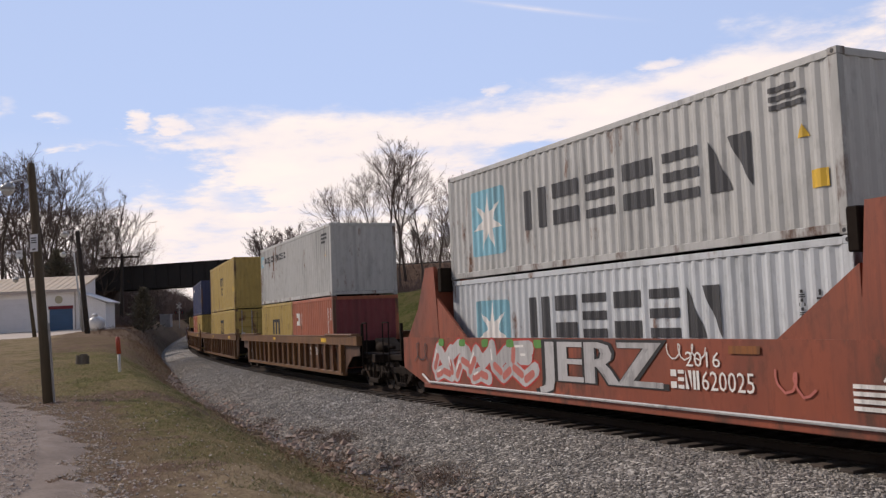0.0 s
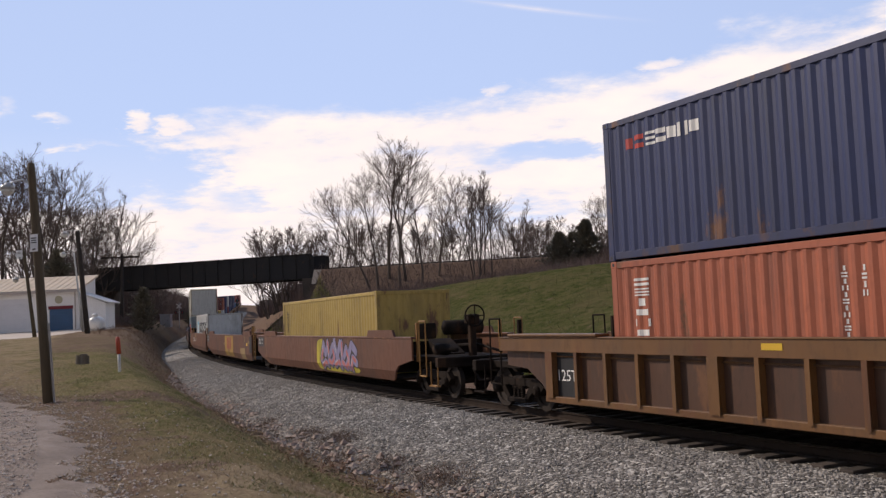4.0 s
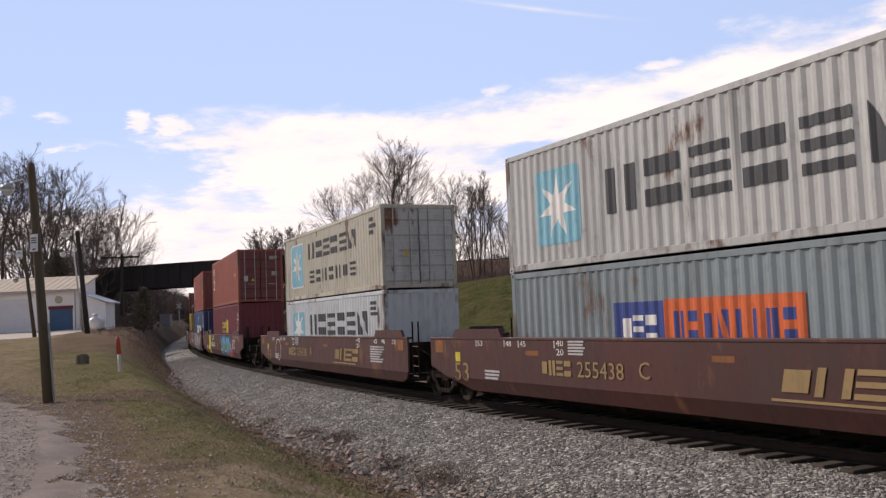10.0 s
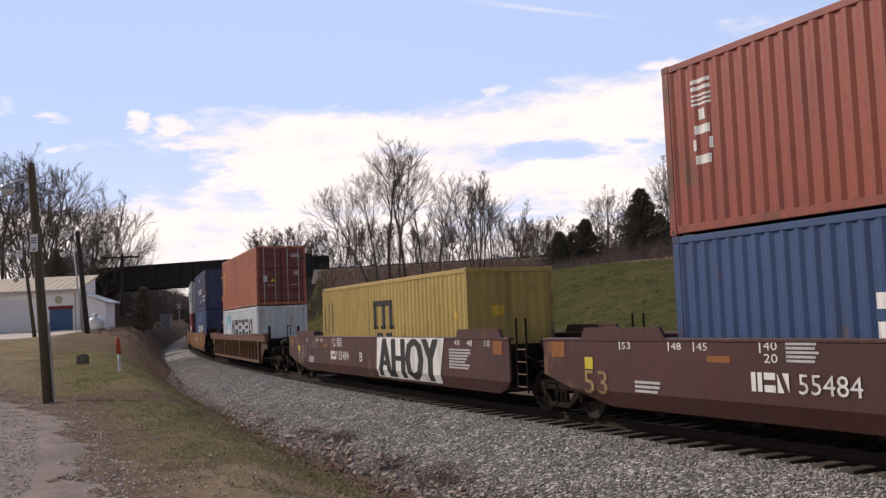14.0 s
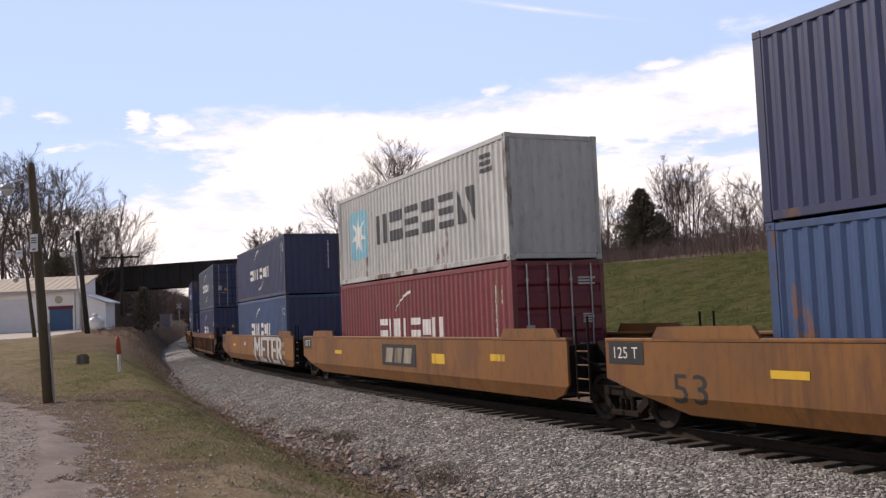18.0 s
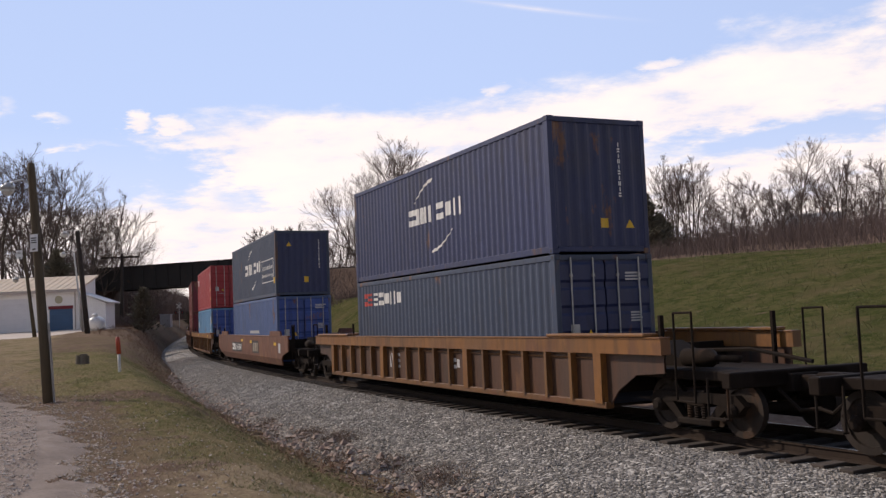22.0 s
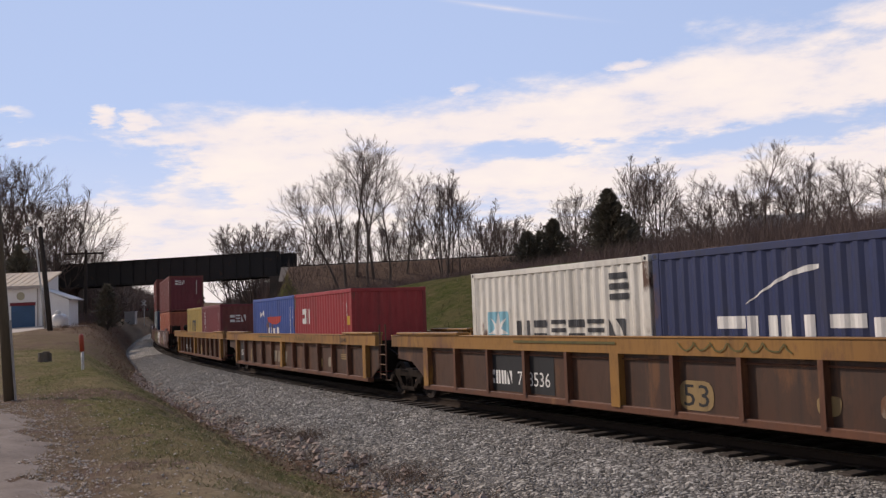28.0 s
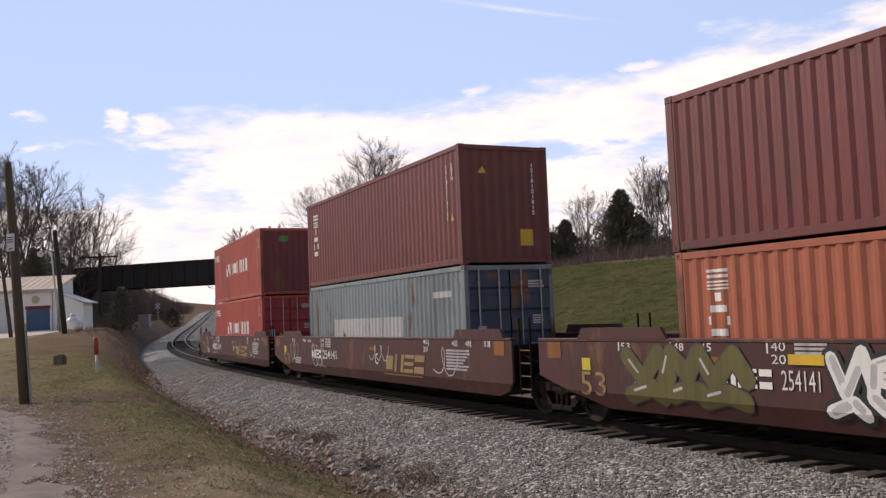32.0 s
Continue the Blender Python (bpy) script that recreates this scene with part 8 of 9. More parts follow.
    # three maroon wells
    def dim_marks(n53=True):
        out = [("stencil", "mark_white", [rect(-7.3 + d, 1.36, -7.27 + d, 1.54) for d in (0, 1.3, 1.9, 3.3)] + text_tris("53", -7.22, 1.38, -6.98, 1.5) + text_tris("48", -5.92, 1.38, -5.68, 1.5) + text_tris("45", -5.32, 1.38, -5.08, 1.5) + text_tris("40", -3.92, 1.4, -3.66, 1.53) + text_tris("20", -3.92, 1.22, -3.66, 1.35)),
               ("stencil", "mark_rust", [rect(-5.1, 1.2, -4.6, 1.3), rect(0.5, 1.2, 1.0, 1.3)]), ("print", "mark_silver", bars(-3.5, 1.22, -2.8, 1.52, 5, 4) + bars(5.6, 0.8, 6.9, 1.3, 7, 6)),
               ("stencil", "mark_white", [rect(4.6 + d, 1.36, 4.63 + d, 1.54) for d in (0, 1.6, 2.3, 3.2)] + text_tris("40", 4.3, 1.4, 4.56, 1.53) + text_tris("20", 4.3, 1.22, 4.56, 1.35) + text_tris("45", 5.95, 1.38, 6.18, 1.5) + text_tris("48", 6.65, 1.38, 6.88, 1.5) + text_tris("53", 7.55, 1.38, 7.78, 1.5)),
               ("panel", "mark_rust", [rect(8.0, 1.2, 8.45, 1.5), rect(-9.45, 1.2, -9.0, 1.5)]), ("label", "mark_lemon", [rect(-8.35, 1.0, -8.1, 1.22)]), ("print", "mark_silver", bars(-6.9, 0.62, -6.1, 0.85, 3, 9))]
        if n53:
            out.append(("lettering", "mark_gold", text_tris("53", -8.4, 0.55, -7.68, 0.98)))
        return out
    for i, q in enumerate((-100.84, -120.81, -140.84)):
        mk = dim_marks() + [("lettering", "mark_gold", blocks(-4.5, 0.82, -3.4, 1.12, 4, "onsc", 0.15) + text_tris("255438", -3.2, 0.82, -1.75, 1.12))]
        mk += [("lettering", "mark_gold", text_tris("BCA"[i], -1.32, 0.86, -1.02, 1.16))]
        if i == 0:
            mk += [("lettering", "mark_white", text_tris("WELL LD LMT 119,600", -0.62, 1.22, 0.75, 1.32)), ("frame", "mark_white", [rect(0.9, 0.86, 1.2, 0.88), rect(0.9, 1.16, 1.2, 1.18), rect(0.9, 0.86, 0.92, 1.18), rect(1.18, 0.86, 1.2, 1.18)])]
        mk += [("logo", "mark_gold", blocks(1.8, 0.78, 4.4, 1.18, 4, "onsc", 0.08, 0.25) + [rect(1.7, 0.68, 4.2, 0.72)])]
        if i == 2:
            mk += [("graffiti", "mark_white", [p for a in range(0, 360, 30) for p in [[(-6.3 + 0.42 * math.cos(radians(a)) , 1.0 + 0.42 * math.sin(radians(a))), (-6.3 + 0.46 * math.cos(radians(a)), 1.0 + 0.46 * math.sin(radians(a))), (-6.3 + 0.46 * math.cos(radians(a + 30)), 1.0 + 0.46 * math.sin(radians(a + 30))), (-6.3 + 0.42 * math.cos(radians(a + 30)), 1.0 + 0.42 * math.sin(radians(a + 30)))]]])]
        roll(smooth_well("maroon_car_paint", i == 0, i == 2, "maroon plain-sided well car with white stencils", mk, i == 0), q)
    pano = [("logo", "mark_blue", [rect(-2.4, 1.0, -0.95, 1.84)]), ("logo", "mark_white", blocks(-2.2, 1.1, -1.15, 1.6, 3, "osc", 0.15)), ("logo", "mark_orange", [rect(-0.95, 1.0, 2.15, 1.86)]), ("logo", "mark_blue", blocks(-0.75, 1.15, 2.0, 1.65, 8, "ncohii", 0.3))]
    load(-100.84, BOX8, "slate_grey_paint", True, pano + [("label", "mark_white", [rect(4.3, 1.9, 5.4, 2.15)])], "dark grey container with blue and orange panel", door_key="blue_grey_paint")
    load(-100.84, BOX8, "weathered_cream_paint", False, line_word(), "off-white container streaked with rust", BOX8, end_key="grey_paint")
    load(-120.81, BOX8, "slate_grey_paint", True, pano + [("label", "mark_white", [rect(4.4, 1.95, 5.3, 2.15)])], "dark grey container with blue and orange panel")
    load(-120.81, BOX8, "grey_paint", False, star_word(BOX8), "light grey container with blue star mark", BOX8)
    load(-140.84, BOX8, "pale_grey_paint", False, star_word(BOX8, z0=1.25, z1=2.0, sz0=0.8, sz1=2.12, s0=-5.05) + [("print", "mark_charcoal", bars(4.8, 1.8, 5.5, 2.3, 3, 7))], "pale grey container with blue star, low in the well")
    load(-140.84, BOX8, "weathered_cream_paint", True, [("logo", "mark_white", round_rect(-5.08, 0.48, -3.22, 2.22, 0.14)), ("logo", "mark_light_blue", round_rect(-5.03, 0.53, -3.27, 2.17, 0.12)), ("logo", "mark_white", star(-4.15, 1.35, 0.75)), ("logo", "mark_charcoal", blocks(-2.45, 1.5, 3.6, 2.1, 6, "ncscsh", 0.2) + blocks(-2.4, 0.6, 3.6, 1.05, 7, "scncno", 0.3)), ("print", "mark_charcoal", bars(4.9, 1.7, 5.5, 2.3, 3, 8))], "dirty cream container with grey doors and star mark", BOX8, end_key="grey_paint")
    # three maroon wells under heavy graffiti
    qs = (-165.06, -184.98, -204.86)
    a = [("graffiti", "mark_red", [blob(5.4, 0.62, 0.5, 0.24, 3), blob(4.2, 0.5, 0.6, 0.14, 5), blob(6.2, 1.05, 0.25, 0.2, 6)])] + bubbles(0.9, 0.40, 5.1, 1.53, 5, "mark_cyan", "mark_black", 21, "mark_blue")
    a += [("graffiti", "mark_green", [blob(1.15 + 0.85 * i, 0.85 + 0.1 * (i % 2), 0.16, 0.13, i) for i in range(5)]), ("graffiti", "mark_lemon", [blob(1.4 + 0.9 * i, 0.6 + 0.3 * (i % 2), 0.12, 0.10, i + 7) for i in range(4)])]
    a += [("graffiti", "mark_olive", scribble(-2.6, 0.85, 0.2, 1.5, 3, 14, 0.06)), ("graffiti", "mark_lemon", [blob(-5.0, 1.12, 0.5, 0.42, 1), blob(-5.0, 0.66, 0.42, 0.32, 2), blob(-5.6, 0.72, 0.24, 0.16, 3)]), ("graffiti", "mark_black", scribble(-5.35, 1.0, -4.7, 1.3, 1, 4, 0.02)), ("graffiti", "mark_silver", scribble(5.2, 0.95, 5.6, 1.45, 1, 6, 0.025) + scribble(0.35, 1.15, 0.7, 1.5, 1, 9, 0.025))]
    b = [*bold("PALM", "mark_black", 0.9, 0.36, 4.75, 1.5, 0.12), *bold("PALM", "mark_silver", 0.75, 0.38, 4.6, 1.54, 0.09), ("graffiti", "mark_cyan", [rect(4.7, 0.36, 5.6, 0.6, -0.3), rect(0.2, 0.4, 0.6, 0.7, 0.1), rect(0.3, 1.0, 0.5, 1.2), rect(-1.2, 1.3, -0.9, 1.5)]), ("graffiti", "mark_white", [rect(5.2, 0.7 + 0.2 * i, 5.9 - 0.1 * i, 0.8 + 0.2 * i, 0.05) for i in range(4)]), ("graffiti", "mark_lilac", [rect(6.5, 0.5, 6.8, 0.8), rect(8.0, 1.0, 8.35, 1.5)])]
    c = [("graffiti", "mark_white", [[(0.35, 0.40), (5.0, 0.40), (5.35, 1.55), (0.5, 1.55)]]), *bold("AHOY", "mark_black", 0.6, 0.42, 4.9, 1.53, 0.1), ("graffiti", "mark_silver", scribble(-8.0, 0.7, -7.4, 1.3, 2, 7, 0.02) + scribble(-6.6, 1.15, -5.6, 1.5, 2, 9, 0.02))]
    for i, (q, extra) in enumerate(zip(qs, (a, b, c))):
        mk = dim_marks(True) + [("lettering", "mark_white", blocks(-4.2, 0.80, -3.45, 1.08, 3, "nch", 0.15) + text_tris("55484", -3.3, 0.80, -2.25, 1.08)), ("lettering", "mark_white", text_tris("ACB"[i], -1.15, 0.80, -0.9, 1.08))] + extra
        roll(smooth_well("maroon_car_paint", i == 0, i == 2, "maroon well car with large graffiti on its side", mk, False), q)
    load(qs[0], BOX9, "maroon_paint", False, [("logo", "mark_lemon", blocks(-1.3, 1.55, 0.3, 1.95, 4, "cnno", 0.15) + blocks(-1.3, 1.3, 0.3, 1.45, 8, "i", 0.3) + [[(0.6, 1.3), (1.3, 1.3), (1.5, 1.95), (0.9, 2.1), (0.5, 1.8)]])] + serial(5.35, 1.25, 2.4), "deep maroon corrugated container", end_key="maroon_paint")
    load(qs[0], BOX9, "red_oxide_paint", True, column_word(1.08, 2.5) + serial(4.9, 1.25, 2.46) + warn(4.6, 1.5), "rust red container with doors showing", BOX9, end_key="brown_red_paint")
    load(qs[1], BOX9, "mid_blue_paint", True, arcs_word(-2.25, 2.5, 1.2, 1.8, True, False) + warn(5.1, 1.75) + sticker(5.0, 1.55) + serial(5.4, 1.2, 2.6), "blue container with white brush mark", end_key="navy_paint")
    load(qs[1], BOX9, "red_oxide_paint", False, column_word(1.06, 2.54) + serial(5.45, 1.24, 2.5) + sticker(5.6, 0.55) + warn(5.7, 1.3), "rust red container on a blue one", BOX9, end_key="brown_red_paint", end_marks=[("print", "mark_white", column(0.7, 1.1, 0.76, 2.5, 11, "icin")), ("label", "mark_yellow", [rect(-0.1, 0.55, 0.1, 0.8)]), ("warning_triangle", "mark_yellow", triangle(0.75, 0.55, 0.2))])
    load(qs[2], BOX9, "mustard_paint", False, arch_mark(-0.7, 0.95, 1.42, 2.28) + [("logo", "mark_black", blocks(-0.5, 1.0, 0.9, 1.35, 2, "oo", 0.1))] + long_print(-5.45, 1.3, 2.35) + warn(5.4, 1.66), "mustard yellow container low in the well", end_marks=[("label", "mark_yellow", [rect(-0.55, 1.7, -0.2, 1.95)])])
    # one ribbed well alone
    q = -229.1
    roll(ribbed_well("tan_car_paint", "brown_car_paint", True, True, "rusty brown well car with ribbed sides", [("label", "mark_white", [rect(-7.3, 0.55, -7.1, 0.8)])]), q)
    load(q, BOX8, "pale_grey_paint", False, star_word(BOX8, s0=-4.65, s1=-2.95, z0=1.2, z1=2.0, sz0=0.7, sz1=2.24), "pale grey container with rust spots and star mark")
    load(q, BOX9, "orange_red_paint", True, [("logo", "mark_lemon", column(-5.55, 0.72, -5.05, 2.28, 4, "cocn"))] + serial(), "orange brown container with yellow upright mark", BOX8, end_key="brown_red_paint")
    # three ochre plain wells
    qs = (-252.54, -272.27, -292.4)
    met = [*bold("METER", "mark_black", 0.3, 0.34, 6.9, 1.56, 0.16), *bold("METER", "mark_silver", 0.42, 0.39, 6.78, 1.50, 0.09), ("graffiti", "mark_gold", [rect(6.4, 0.8, 7.3, 0.95), rect(6.6, 1.1, 7.1, 1.3), rect(0.0, 0.7, 0.5, 0.9)])]
    for i, (q, extra) in enumerate(zip(qs, ([], [("logo", "mark_black", [rect(-1.4, 0.76, 1.15, 1.36)]), ("logo", "mark_faded", trio(-1.15, 0.85, 0.9, 1.26))], met))):
        mk = [("stencil", "mark_black", text_tris("53", -8.0, 0.52, -7.2, 1.0)), ("lettering", "mark_white", blocks(-0.6, 0.95, 0.5, 1.22, 4, "cnnh", 0.2) + text_tris("727297", 0.6, 0.95, 2.0, 1.22))] if i != 1 else [("stencil", "mark_yellow", [rect(2.2, 0.9, 3.0, 1.15)])]
        mk += [("panel", "mark_black", [rect(-9.65, 1.12, -8.7, 1.5)]), ("lettering", "mark_white", text_tris("125 T", -9.5, 1.22, -8.85, 1.42)), ("stencil", "mark_yellow", [rect(-5.9, 1.0, -5.2, 1.12), rect(5.5, 1.05, 6.2, 1.2)])]
        if i == 2:
            mk = [m for m in mk if m[1] != "mark_white" or i != 2] + [("lettering", "mark_white", text_tris("97", -2.5, 1.0, -2.0, 1.22))]
        roll(smooth_well("ochre_car_paint", i == 0, i == 2, "ochre plain-sided well car with faded stencils", mk + extra, i == 0), q)
    load(qs[0], BOX9, "mid_blue_paint", False, arcs_word(-2.45, 2.25, 1.28, 1.78, True, False), "blue container with white brush mark", end_key="navy_paint", end_marks=[("warning_triangle", "mark_yellow", triangle(0.0, 1.9, 0.2))])
    load(qs[0], BOX9, "navy_paint", False, arcs_word(-1.76, 1.8, 1.28, 1.66) + [("lettering", "mark_white", text_tris("eco container", 2.5, 0.92, 5.0, 1.14) + text_tris("bamboo flooring", 2.5, 0.62, 5.0, 0.84))] + sticker(5.5, 0.9), "dark blue container lettered about bamboo flooring", BOX9, end_marks=[("warning_triangle", "mark_yellow", triangle(0.0, 2.2, 0.2)), ("label", "mark_yellow", [rect(-0.05, 0.6, 0.2, 0.9)]), ("print", "mark_white", column(0.72, 1.4, 0.78, 2.5, 10, "icin"))])
    load(qs[1], BOX9, "dark_red_paint", True, arcs_word(-2.4, 2.25, 1.2, 1.72, True, False) + serial(5.2, 1.2, 2.4), "dark red container with white brush mark", end_key="maroon_paint")
    load(qs[1], BOX9, "grey_paint", False, star_word(BOX9, z0=1.08, z1=1.95, sz0=0.76, sz1=2.3) + [("print", "mark_charcoal", bars(4.7, 2.1, 5.4, 2.6, 3, 11))], "light grey container with blue star mark", BOX9)
    load(qs[2], BOX9, "mid_blue_paint", False, arcs_word(-2.3, 2.45, 1.2, 1.76, True, False) + serial(5.3, 1.2, 2.5), "blue container with white brush mark", end_key="navy_paint")
    load(qs[2], BOX8, "navy_paint", False, arcs_word(-2.3, 2.45, 1.06, 1.56, dz=-0.1) + serial(5.3, 1.0, 2.3), "dark blue container with white brush mark", BOX9, end_marks=[("print", "mark_white", column(0.65, 1.1, 0.71, 2.3, 10, "icin"))])
    # five wells, each a car of its own
    q = -316.16
    roll(ribbed_well("tan_car_paint", "brown_car_paint", True, True, "tan well car with ribbed sides and rusty rim", [("label", "mark_gold", [rect(6.9, 0.62, 7.5, 0.88)]), ("edge_mark", "mark_yellow", [rect(6.7, 1.36, 7.4, 1.48)])]), q)
    load(q, BOX9, "navy_paint", False, arcs_word(-1.62, 1.8, 1.22, 1.7, True, False) + serial(5.2, 1.2, 2.4) + sticker(5.6, 1.7), "dark blue container with white brush mark", end_marks=[("warning_triangle", "mark_yellow", triangle(0.0, 1.6, 0.2)), ("print", "mark_white", column(0.7, 1.2, 0.76, 2.4, 10, "icin"))])
    load(q, BOX9, "blue_grey_paint", True, arcs_word(-2.36, 2.34, 1.22, 1.76) + serial(5.2, 1.3, 2.5) + warn(5.6, 1.3) + [("label", "mark_yellow", [rect(-5.85, 0.45, -5.7, 0.75)])], "faded blue container with doors showing", BOX9, end_key="navy_paint")
    q = -340.15
    roll(ribbed_well("tan_car_paint", "ochre_car_paint", True, True, "tan well car with ribbed sides and ochre rim", [("graffiti", "mark_silver", blocks(-2.9, 0.7, -2.1, 1.1, 3, "hos", 0.1) + blocks(1.2, 0.8, 1.8, 1.05, 3, "oc", 0.1))]), q)
    load(q, BOX9, "blue_grey_paint", True, [("logo", "mark_red", blocks(-5.55, 2.14, -4.75, 2.52, 2, "cs", 0.1)), ("logo", "mark_white", blocks(-4.7, 2.14, -2.35, 2.52, 5, "scono", 0.08))], "grey blue container with doors showing", end_key="navy_paint")
    load(q, BOX9, "navy_paint", False, arcs_word(-1.55, 1.85, 1.34, 1.78), "dark blue container with white brush mark", BOX9, end_marks=[("label", "mark_yellow", [rect(0.0, 0.55, 0.2, 0.75)]), ("warning_triangle", "mark_yellow", triangle(0.75, 0.55, 0.2)), ("print", "mark_white", column(0.5, 1.2, 0.56, 2.4, 10, "icin"))])
    q = -363.9
    roll(smooth_well("brown_car_paint", True, True, "rust brown plain-sided well car", [("panel", "mark_black", [rect(-4.55, 0.72, -1.45, 1.2)]), ("lettering", "mark_white", blocks(-4.45, 0.8, -3.3, 1.12, 4, "cnnh", 0.2) + text_tris("645840", -3.1, 0.8, -1.6, 1.12)), ("logo", "mark_black", [rect(1.6, 0.74, 3.3, 1.32)]), ("logo", "mark_faded", trio(1.75, 0.82, 3.15, 1.22)), ("stencil", "mark_yellow", [rect(-1.6, 1.25, -1.1, 1.36), rect(1.0, 1.2, 1.5, 1.32), rect(6.9, 1.15, 7.4, 1.28)]), ("label", "mark_silver", [rect(7.9, 0.85, 8.3, 1.25)])]), q)
    load(q, BOX9, "faded_blue_paint", True, [("print", "mark_silver", [rect(-0.9, 1.28, 1.6, 1.42)])], "faded blue container with bright blue doors", end_key="royal_blue_paint")
    load(q, BOX9, "blue_grey_paint", False, arcs_word(-1.93, 2.67, 1.28, 1.82) + [("frame", "mark_white", [rect(2.75, 0.7, 5.5, 0.74), rect(2.75, 1.7, 5.5, 1.74), rect(2.75, 0.74, 2.79, 1.7), rect(5.46, 0.74, 5.5, 1.7)]), ("lettering", "mark_white", text_tris("ecocontainer", 2.95, 1.28, 5.3, 1.5) + text_tris("bamboo flooring", 2.95, 0.9, 5.3, 1.12))] + sticker(5.6, 0.6), "dark blue container lettered about bamboo flooring", BOX9, end_key="navy_paint", end_marks=[("warning_triangle", "mark_yellow", triangle(-0.6, 2.2, 0.22)), ("label", "mark_yellow", [rect(0.05, 0.6, 0.25, 0.85)]), ("print", "mark_white", column(0.72, 1.2, 0.78, 2.5, 11, "icin"))])
    q = -387.5
    roll(ribbed_well("tan_car_paint", "ochre_car_paint", True, True, "ochre well car with ribbed sides", [("logo", "mark_faded", trio(2.85, 0.72, 4.3, 1.06)), ("stencil", "mark_black", text_tris("53", 5.6, 0.74, 6.1, 1.06)), ("frame", "mark_white", [rect(7.45, 0.5, 7.85, 0.9)]), ("panel", "mark_black", [rect(7.48, 0.53, 7.82, 0.87)]), ("edge_mark", "mark_yellow", [rect(6.6, 1.36, 7.3, 1.48), rect(-1.8, 1.40, -1.3, 1.5), rect(2.6, 1.4, 3.1, 1.5)])], ribs=13), q)
    load(q, BOX9, "sky_blue_paint", True, [("label", "mark_white", [rect(-5.6, 1.6, -5.25, 2.1)])] + serial(5.1, 1.2, 2.4) + sticker(5.5, 1.9), "bright blue container with doors showing", end_key="royal_blue_paint")
    load(q, BOX9, "crimson_paint", True, [("logo", "mark_white", blocks(-5.4, 1.92, -4.45, 2.36, 3, "cni", 0.1))] + serial(5.35, 1.16, 2.4) + sticker(5.6, 0.52) + warn(5.7, 1.2), "crimson container with doors showing", BOX9, end_key="crimson_paint")
    q = -411.0
    roll(ribbed_well("brown_car_paint", "brown_car_paint", True, True, "dark brown well car with ribbed sides", []), q)
    for up in (None, BOX9):
        load(q, BOX9, "brown_red_paint", False, column_word(1.1, 2.5) + serial(5.3, 1.2, 2.5), "brown red corrugated container", up, end_key="maroon_paint", end_marks=[("print", "mark_white", column(0.7, 1.2, 0.76, 2.5, 10, "icin")), ("label", "mark_yellow", [rect(0.0, 0.5, 0.2, 0.7)])])
    # three ochre-rimmed wells with single short boxes
    qs = (-434.7, -454.4, -473.9)
    for i, q in enumerate(qs):
        mk = [("panel", "mark_black", [rect(-7.55, 0.45, -6.75, 1.24)] if i == 1 else [rect(7.2, 0.46, 7.9, 1.2)]), ("lettering", "mark_white", text_tris("125-T", -7.45, 0.66, -6.85, 0.9) if i == 1 else bars(7.3, 0.55, 7.8, 1.1, 6, 4))]
        mk += [("panel", "mark_black", [rect(-5.3, 0.44, -2.7, 1.2)]), ("lettering", "mark_white", blocks(-5.1, 0.58, -4.2, 0.86, 4, "cnnh", 0.2) + text_tris("728536", -4.0, 0.58, -2.85, 0.86))] if i != 1 else [("logo", "mark_faded", trio(-2.3, 0.55, -0.3, 0.95)), ("print", "mark_gold", bars(-4.2, 0.78, -3.3, 0.98, 3, 4))]
        mk += [("panel", "mark_gold", round_rect(0.75, 0.44, 1.5, 0.9, 0.18) if i != 1 else round_rect(-5.8, 0.44, -5.0, 0.95, 0.2)), ("stencil", "mark_black", text_tris("53", 0.85, 0.5, 1.4, 0.84) if i != 1 else text_tris("53", -5.7, 0.52, -5.1, 0.86))]
        mk += [("panel", "mark_gold", [blob(3.6, 0.68, 0.2, 0.13, 2)]), ("panel", "mark_faded", [blob(4.55, 0.72, 0.17, 0.16, 3)]), ("print", "mark_gold", bars(5.6, 0.82, 6.4, 1.0, 3, 8)), ("graffiti", "mark_olive", scribble(0.9, 1.36, 3.2, 1.52, 6, 3 + i, 0.025)), ("print", "mark_olive", bars(-3.9, 1.42, -0.6, 1.5, 1, 2))]
        mk += [("stencil", "mark_black", text_tris("20/40", 5.95, 1.36, 6.5, 1.48))]
        roll(ribbed_well("brown_car_paint", "yellow_edge_paint", i == 0, i == 2, "brown well car with deep ochre rim and ribs", mk, ribs=12), q)
    q = qs[0]
    load(q, BOX8, "white_paint", False, [("logo", "mark_light_blue", round_rect(-2.4, 0.95, -1.5, 1.72, 0.08)), ("logo", "mark_white", star(-1.95, 1.33, 0.4)), ("logo", "mark_charcoal", blocks(-1.25, 1.12, 2.4, 1.52, 6, "ncscsh", 0.2)), ("print", "mark_charcoal", bars(1.9, 1.8, 2.5, 2.35, 3, 12))], "white short container with blue star mark", x=-3.07, length=6.058)
    load(q, BOX8, "navy_paint", False, [("logo", "mark_white", blocks(-1.65, 1.0, 0.25, 1.52, 3, "cnn", 0.08) + blocks(0.45, 1.0, 2.3, 1.52, 3, "con", 0.08) + swoosh(-1.0, 1.7, 0.35, 2.2))] + serial(2.5, 1.2, 2.3, two=False), "dark blue short container with white brush mark", x=3.07, length=6.058, end_key="navy_paint", end_marks=[("print", "mark_white", column(0.6, 1.2, 0.66, 2.2, 9, "icin"))])
    q = qs[1]
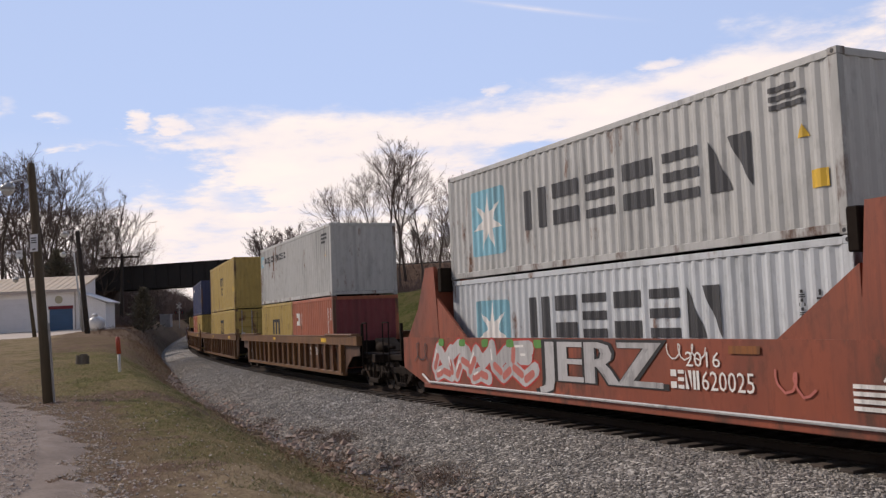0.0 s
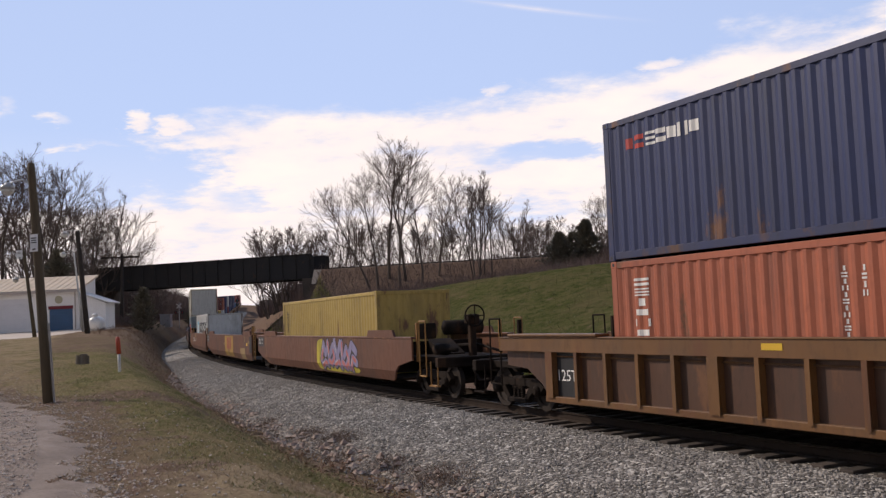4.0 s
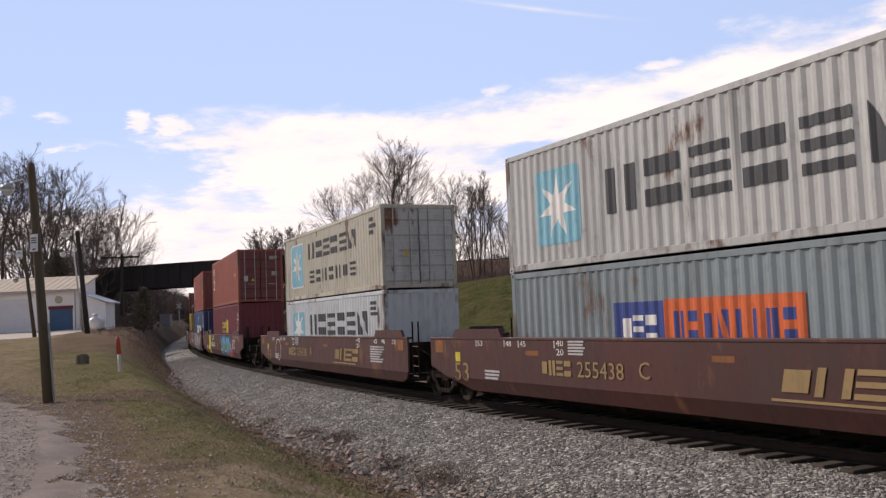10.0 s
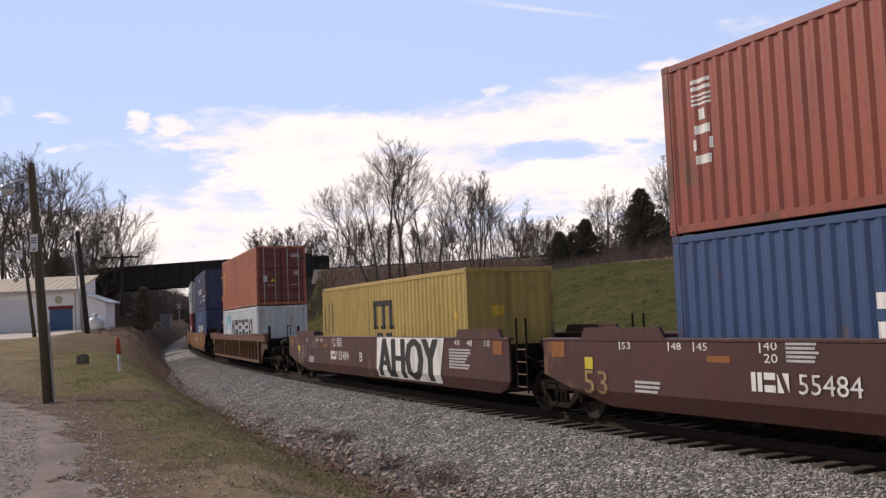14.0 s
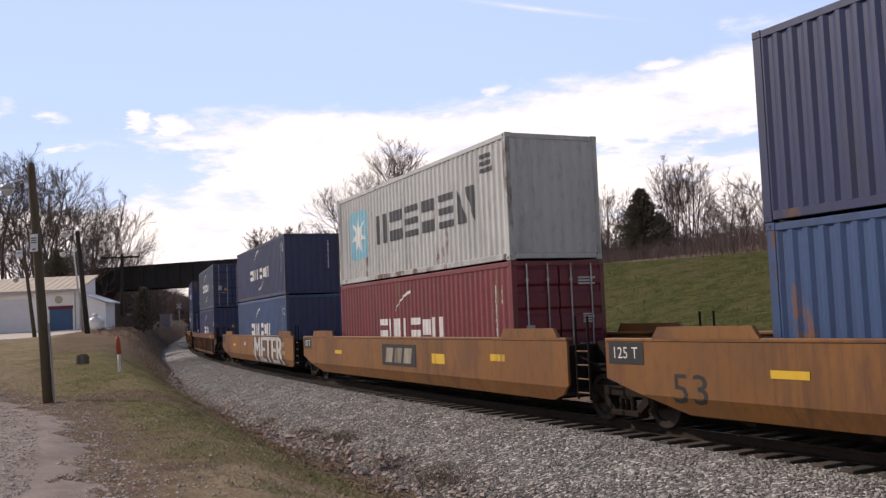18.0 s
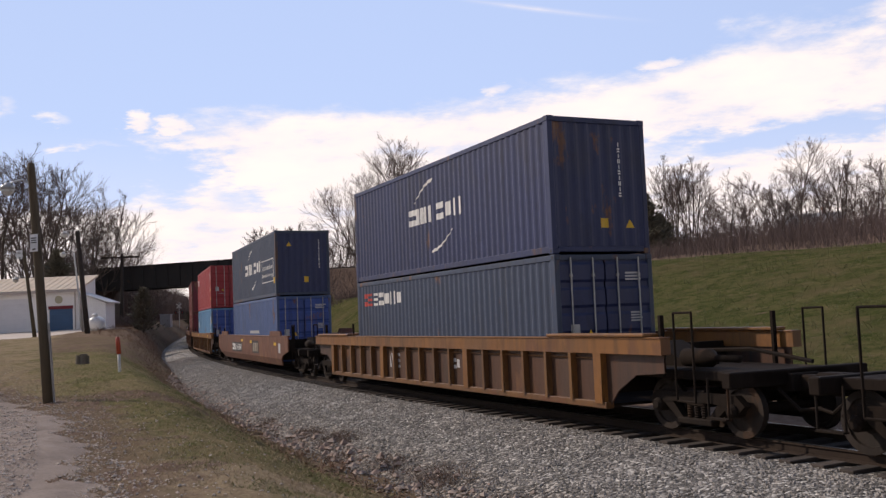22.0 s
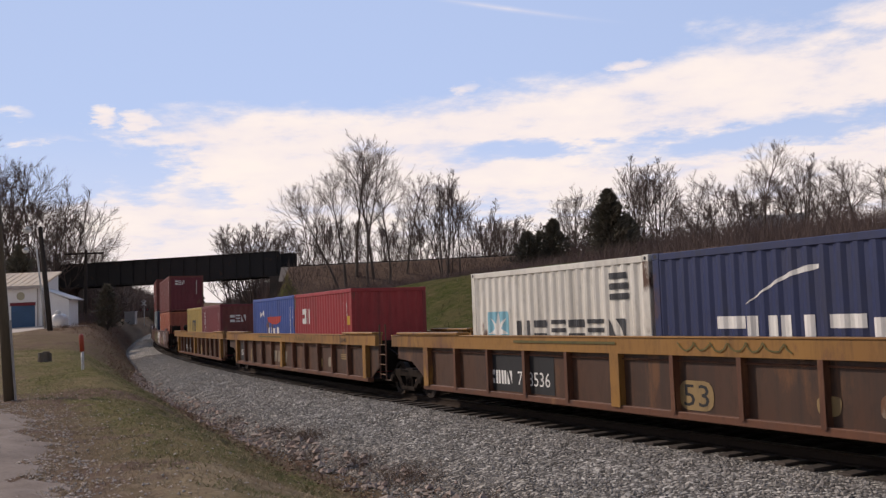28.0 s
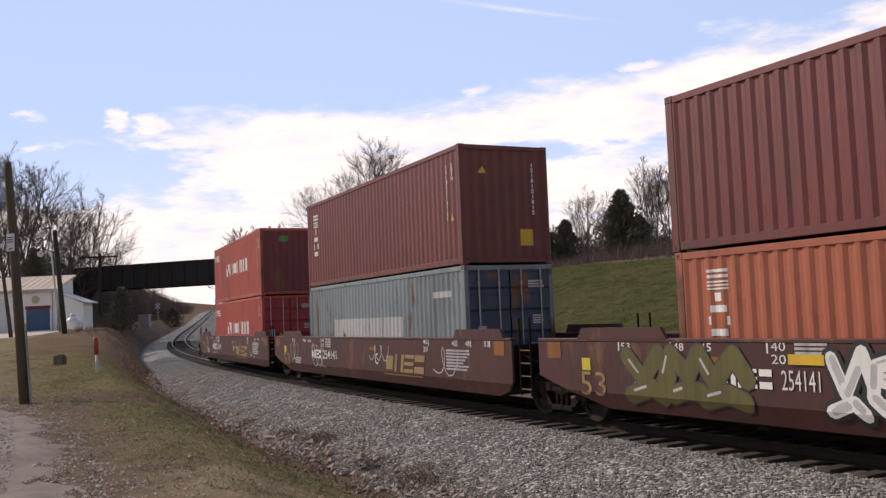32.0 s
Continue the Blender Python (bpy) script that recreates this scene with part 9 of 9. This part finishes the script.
    load(q, BOX8, "royal_blue_paint", False, [("logo", "mark_white", blocks(-0.65, 1.1, 1.05, 1.44, 3, "noi", 0.1)), ("logo", "mark_red", [[(-0.8, 1.84), (1.3, 1.86), (1.1, 1.66), (0.6, 1.56), (0.0, 1.56), (-0.6, 1.66)]]), ("label", "mark_white", [[(-1.95, 1.95), (-1.8, 1.8), (-1.65, 1.95), (-1.8, 2.1)], [(-1.5, 2.0), (-1.35, 1.85), (-1.2, 2.0), (-1.35, 2.15)]])] + serial(2.4, 1.2, 2.2), "royal blue short container with red eagle-like bar", x=-3.07, length=6.058)
    load(q, BOX8, "crimson_paint", False, [("logo", "mark_white", blocks(-2.15, 1.55, -1.2, 2.06, 3, "cni", 0.1))] + serial(2.2, 1.2, 2.2) + sticker(2.6, 1.5), "crimson short container low in the well", x=3.07, length=6.058)
    q = qs[2]
    load(q, BOX8, "mustard_paint", False, arch_mark(-0.75, 0.6, 1.25, 1.88) + long_print(-2.4, 1.2, 2.2), "mustard yellow short container low in the well", x=-3.07, length=6.058)
    load(q, BOX8, "dark_red_paint", False, [("logo", "mark_white", column(-2.2, 1.2, -1.8, 2.32, 3, "csh"))] + serial(2.2, 1.2, 2.2), "dark red short container low in the well", x=3.07, length=6.058, end_key="brown_red_paint", end_marks=[("logo", "mark_white", blocks(-0.75, 1.7, 0.05, 2.05, 3, "csh", 0.15)), ("print", "mark_white", column(0.75, 1.2, 0.81, 2.2, 9, "icin"))])
    # the last three maroon wells
    qs = (-497.95, -517.45, -537.0)
    tags = bubbles(-7.0, 0.46, -4.4, 1.5, 3, "mark_olive", "mark_charcoal", 31, None, 0.03) + bubbles(-2.95, 0.45, -0.1, 1.48, 5, "mark_white", "mark_black", 35, "mark_silver", 0.08)
    tags += [("graffiti", "mark_pink", [blob(0.25, 0.9, 0.28, 0.34, 4), blob(0.35, 0.6, 0.2, 0.16, 5)])] + bubbles(4.55, 0.5, 5.75, 1.5, 2, "mark_silver", "mark_charcoal", 38, "mark_pink") + [
            ("graffiti", "mark_white", text_tris("SAKE", 0.75, 1.2, 1.55, 1.5) + scribble(0.5, 0.46, 2.2, 0.95, 3, 2, 0.04) + scribble(3.6, 1.0, 4.5, 1.5, 2, 3, 0.03)), ("stencil", "mark_yellow", [rect(-3.6, 1.22, -3.0, 1.36)])]
    for i, q in enumerate(qs):
        mk = dim_marks() + ([("logo", "mark_gold", blocks(1.65, 0.66, 4.3, 1.12, 4, "onsc", 0.08, 0.25) + [rect(1.55, 0.56, 4.2, 0.60)])])
        mk += [("lettering", "mark_white", blocks(-5.0, 0.86, -3.9, 1.14, 4, "onsc", 0.15) + text_tris("254141", -3.75, 0.86, -3.1 if i == 0 else -2.4, 1.14)), ("lettering", "mark_white", text_tris("BCA"[i], 0.95, 0.82, 1.2, 1.12))]
        if i == 0:
            mk += tags
        else:
            mk += [("graffiti", "mark_silver", scribble(-7.6 + 0.2 * i, 0.7, -6.6, 1.45, 2, i + 2, 0.03) + scribble(-5.0, 0.5, -3.6, 1.4, 3, i + 5, 0.03) + scribble(0.6, 0.9, 2.0, 1.4, 3, i + 8, 0.03) + scribble(5.0, 0.6, 6.2, 1.4, 2, i + 11, 0.03))]
        roll(smooth_well("maroon_car_paint", i == 0, i == 2, "maroon well car with stencils and scrawled graffiti", mk, i == 0), q)
    load(qs[0], BOX8, "orange_red_paint", False, column_word(1.2, 2.3) + serial(5.0, 1.2, 2.2) + [("panel", "red_oxide_paint", [rect(2.1, 1.2, 2.8, 1.8)])], "faded orange container low in the well", end_key="red_oxide_paint")
    load(qs[0], BOX8, "brown_red_paint", False, serial(5.15, 1.05, 2.25) + [("label", "mark_white", [rect(5.5, 2.05, 5.65, 2.2)])], "brown red container on an orange one", BOX8, end_key="maroon_paint", end_marks=[("logo", "mark_white", blocks(-0.8, 1.95, -0.1, 2.25, 3, "csh", 0.15)), ("print", "mark_white", column(0.7, 1.2, 0.76, 2.3, 10, "icin"))])
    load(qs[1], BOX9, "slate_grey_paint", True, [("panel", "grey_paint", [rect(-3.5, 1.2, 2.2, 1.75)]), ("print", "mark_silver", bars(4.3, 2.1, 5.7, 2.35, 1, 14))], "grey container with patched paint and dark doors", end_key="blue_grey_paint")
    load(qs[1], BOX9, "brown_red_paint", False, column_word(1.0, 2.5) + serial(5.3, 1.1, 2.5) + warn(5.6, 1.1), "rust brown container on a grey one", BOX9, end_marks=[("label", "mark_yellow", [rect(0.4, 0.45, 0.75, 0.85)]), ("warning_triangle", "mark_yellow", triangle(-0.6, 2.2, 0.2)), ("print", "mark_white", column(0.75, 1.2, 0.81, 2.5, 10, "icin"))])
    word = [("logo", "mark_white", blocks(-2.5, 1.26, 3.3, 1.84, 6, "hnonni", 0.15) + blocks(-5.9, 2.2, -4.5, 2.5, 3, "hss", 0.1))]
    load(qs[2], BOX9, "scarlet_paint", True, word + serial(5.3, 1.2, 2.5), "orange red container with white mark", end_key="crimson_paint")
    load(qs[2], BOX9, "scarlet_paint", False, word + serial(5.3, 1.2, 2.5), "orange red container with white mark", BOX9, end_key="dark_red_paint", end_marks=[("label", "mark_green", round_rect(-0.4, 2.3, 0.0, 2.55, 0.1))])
    # trucks: one under every end and every joint
    first = rail_truck()
    spots = []
    for cars in ((50.35,), (28.12, 7.71, -12.56), (-37.0, -57.2, -76.9), (-100.84, -120.81, -140.84), (-165.06, -184.98, -204.86), (-229.1,), (-252.54, -272.27, -292.4),
                 (-316.16,), (-340.15,), (-363.9,), (-387.5,), (-411.0,), (-434.7, -454.4, -473.9), (-497.95, -517.45, -537.0)):
        spots.append(cars[0] + 9.95)
        spots += [(p + q) / 2 for p, q in zip(cars, cars[1:])]
        spots.append(cars[-1] - 9.95)
    for i, s in enumerate(spots):
        t = first if i == 0 else copy_thing(first, Matrix())
        roll(t, s, reach=0.889)
        WHEELSETS.append([c for c in t.children if c.name.startswith("wheelset")])
    # the tail lamp on the last coupler
    e = empty("tail_marker", "small yellow end-of-train marker on the coupler", "marker")
    part("box", Geo().box(-0.12, 0.12, -0.15, 0.15, 0.0, 0.42, 0.02), paint("mark_lemon"), e)
    part("bracket", Geo().box(0.1, 0.3, -0.05, 0.05, -0.12, 0.1, 0.01), paint("grimy_steel"), e)
    roll(e, -537.0, pose(-12.2, 0, 1.05))


scene_train()


# ---- what moves ----
def motions():
    times = [i * 0.5 for i in range(65)]
    for ob, q, local, reach in TRAIN:
        rows = []
        for t in times:
            u = -(q + SPEED * t)
            rows.append((t, rolled(u - reach, u + reach) @ local))
        walk(ob, rows)
    # all wheels turn alike: the first truck's are keyed, the others share their keys
    step = SPEED / FPS / WHEEL_R
    for w in WHEELSETS[0]:
        at = w.matrix_basis.translation.copy()
        walk(w, [(i / FPS, Matrix.Translation(at) @ Matrix.Rotation(i * step, 4, "Y")) for i in range(int(32.0 * FPS) + 1)])
    for others in WHEELSETS[1:]:
        for w, lead in zip(others, WHEELSETS[0]):
            w.rotation_mode = "QUATERNION"
            keys = w.animation_data_create()
            keys.action = lead.animation_data.action
            keys.action_slot = lead.animation_data.action_slot


motions()
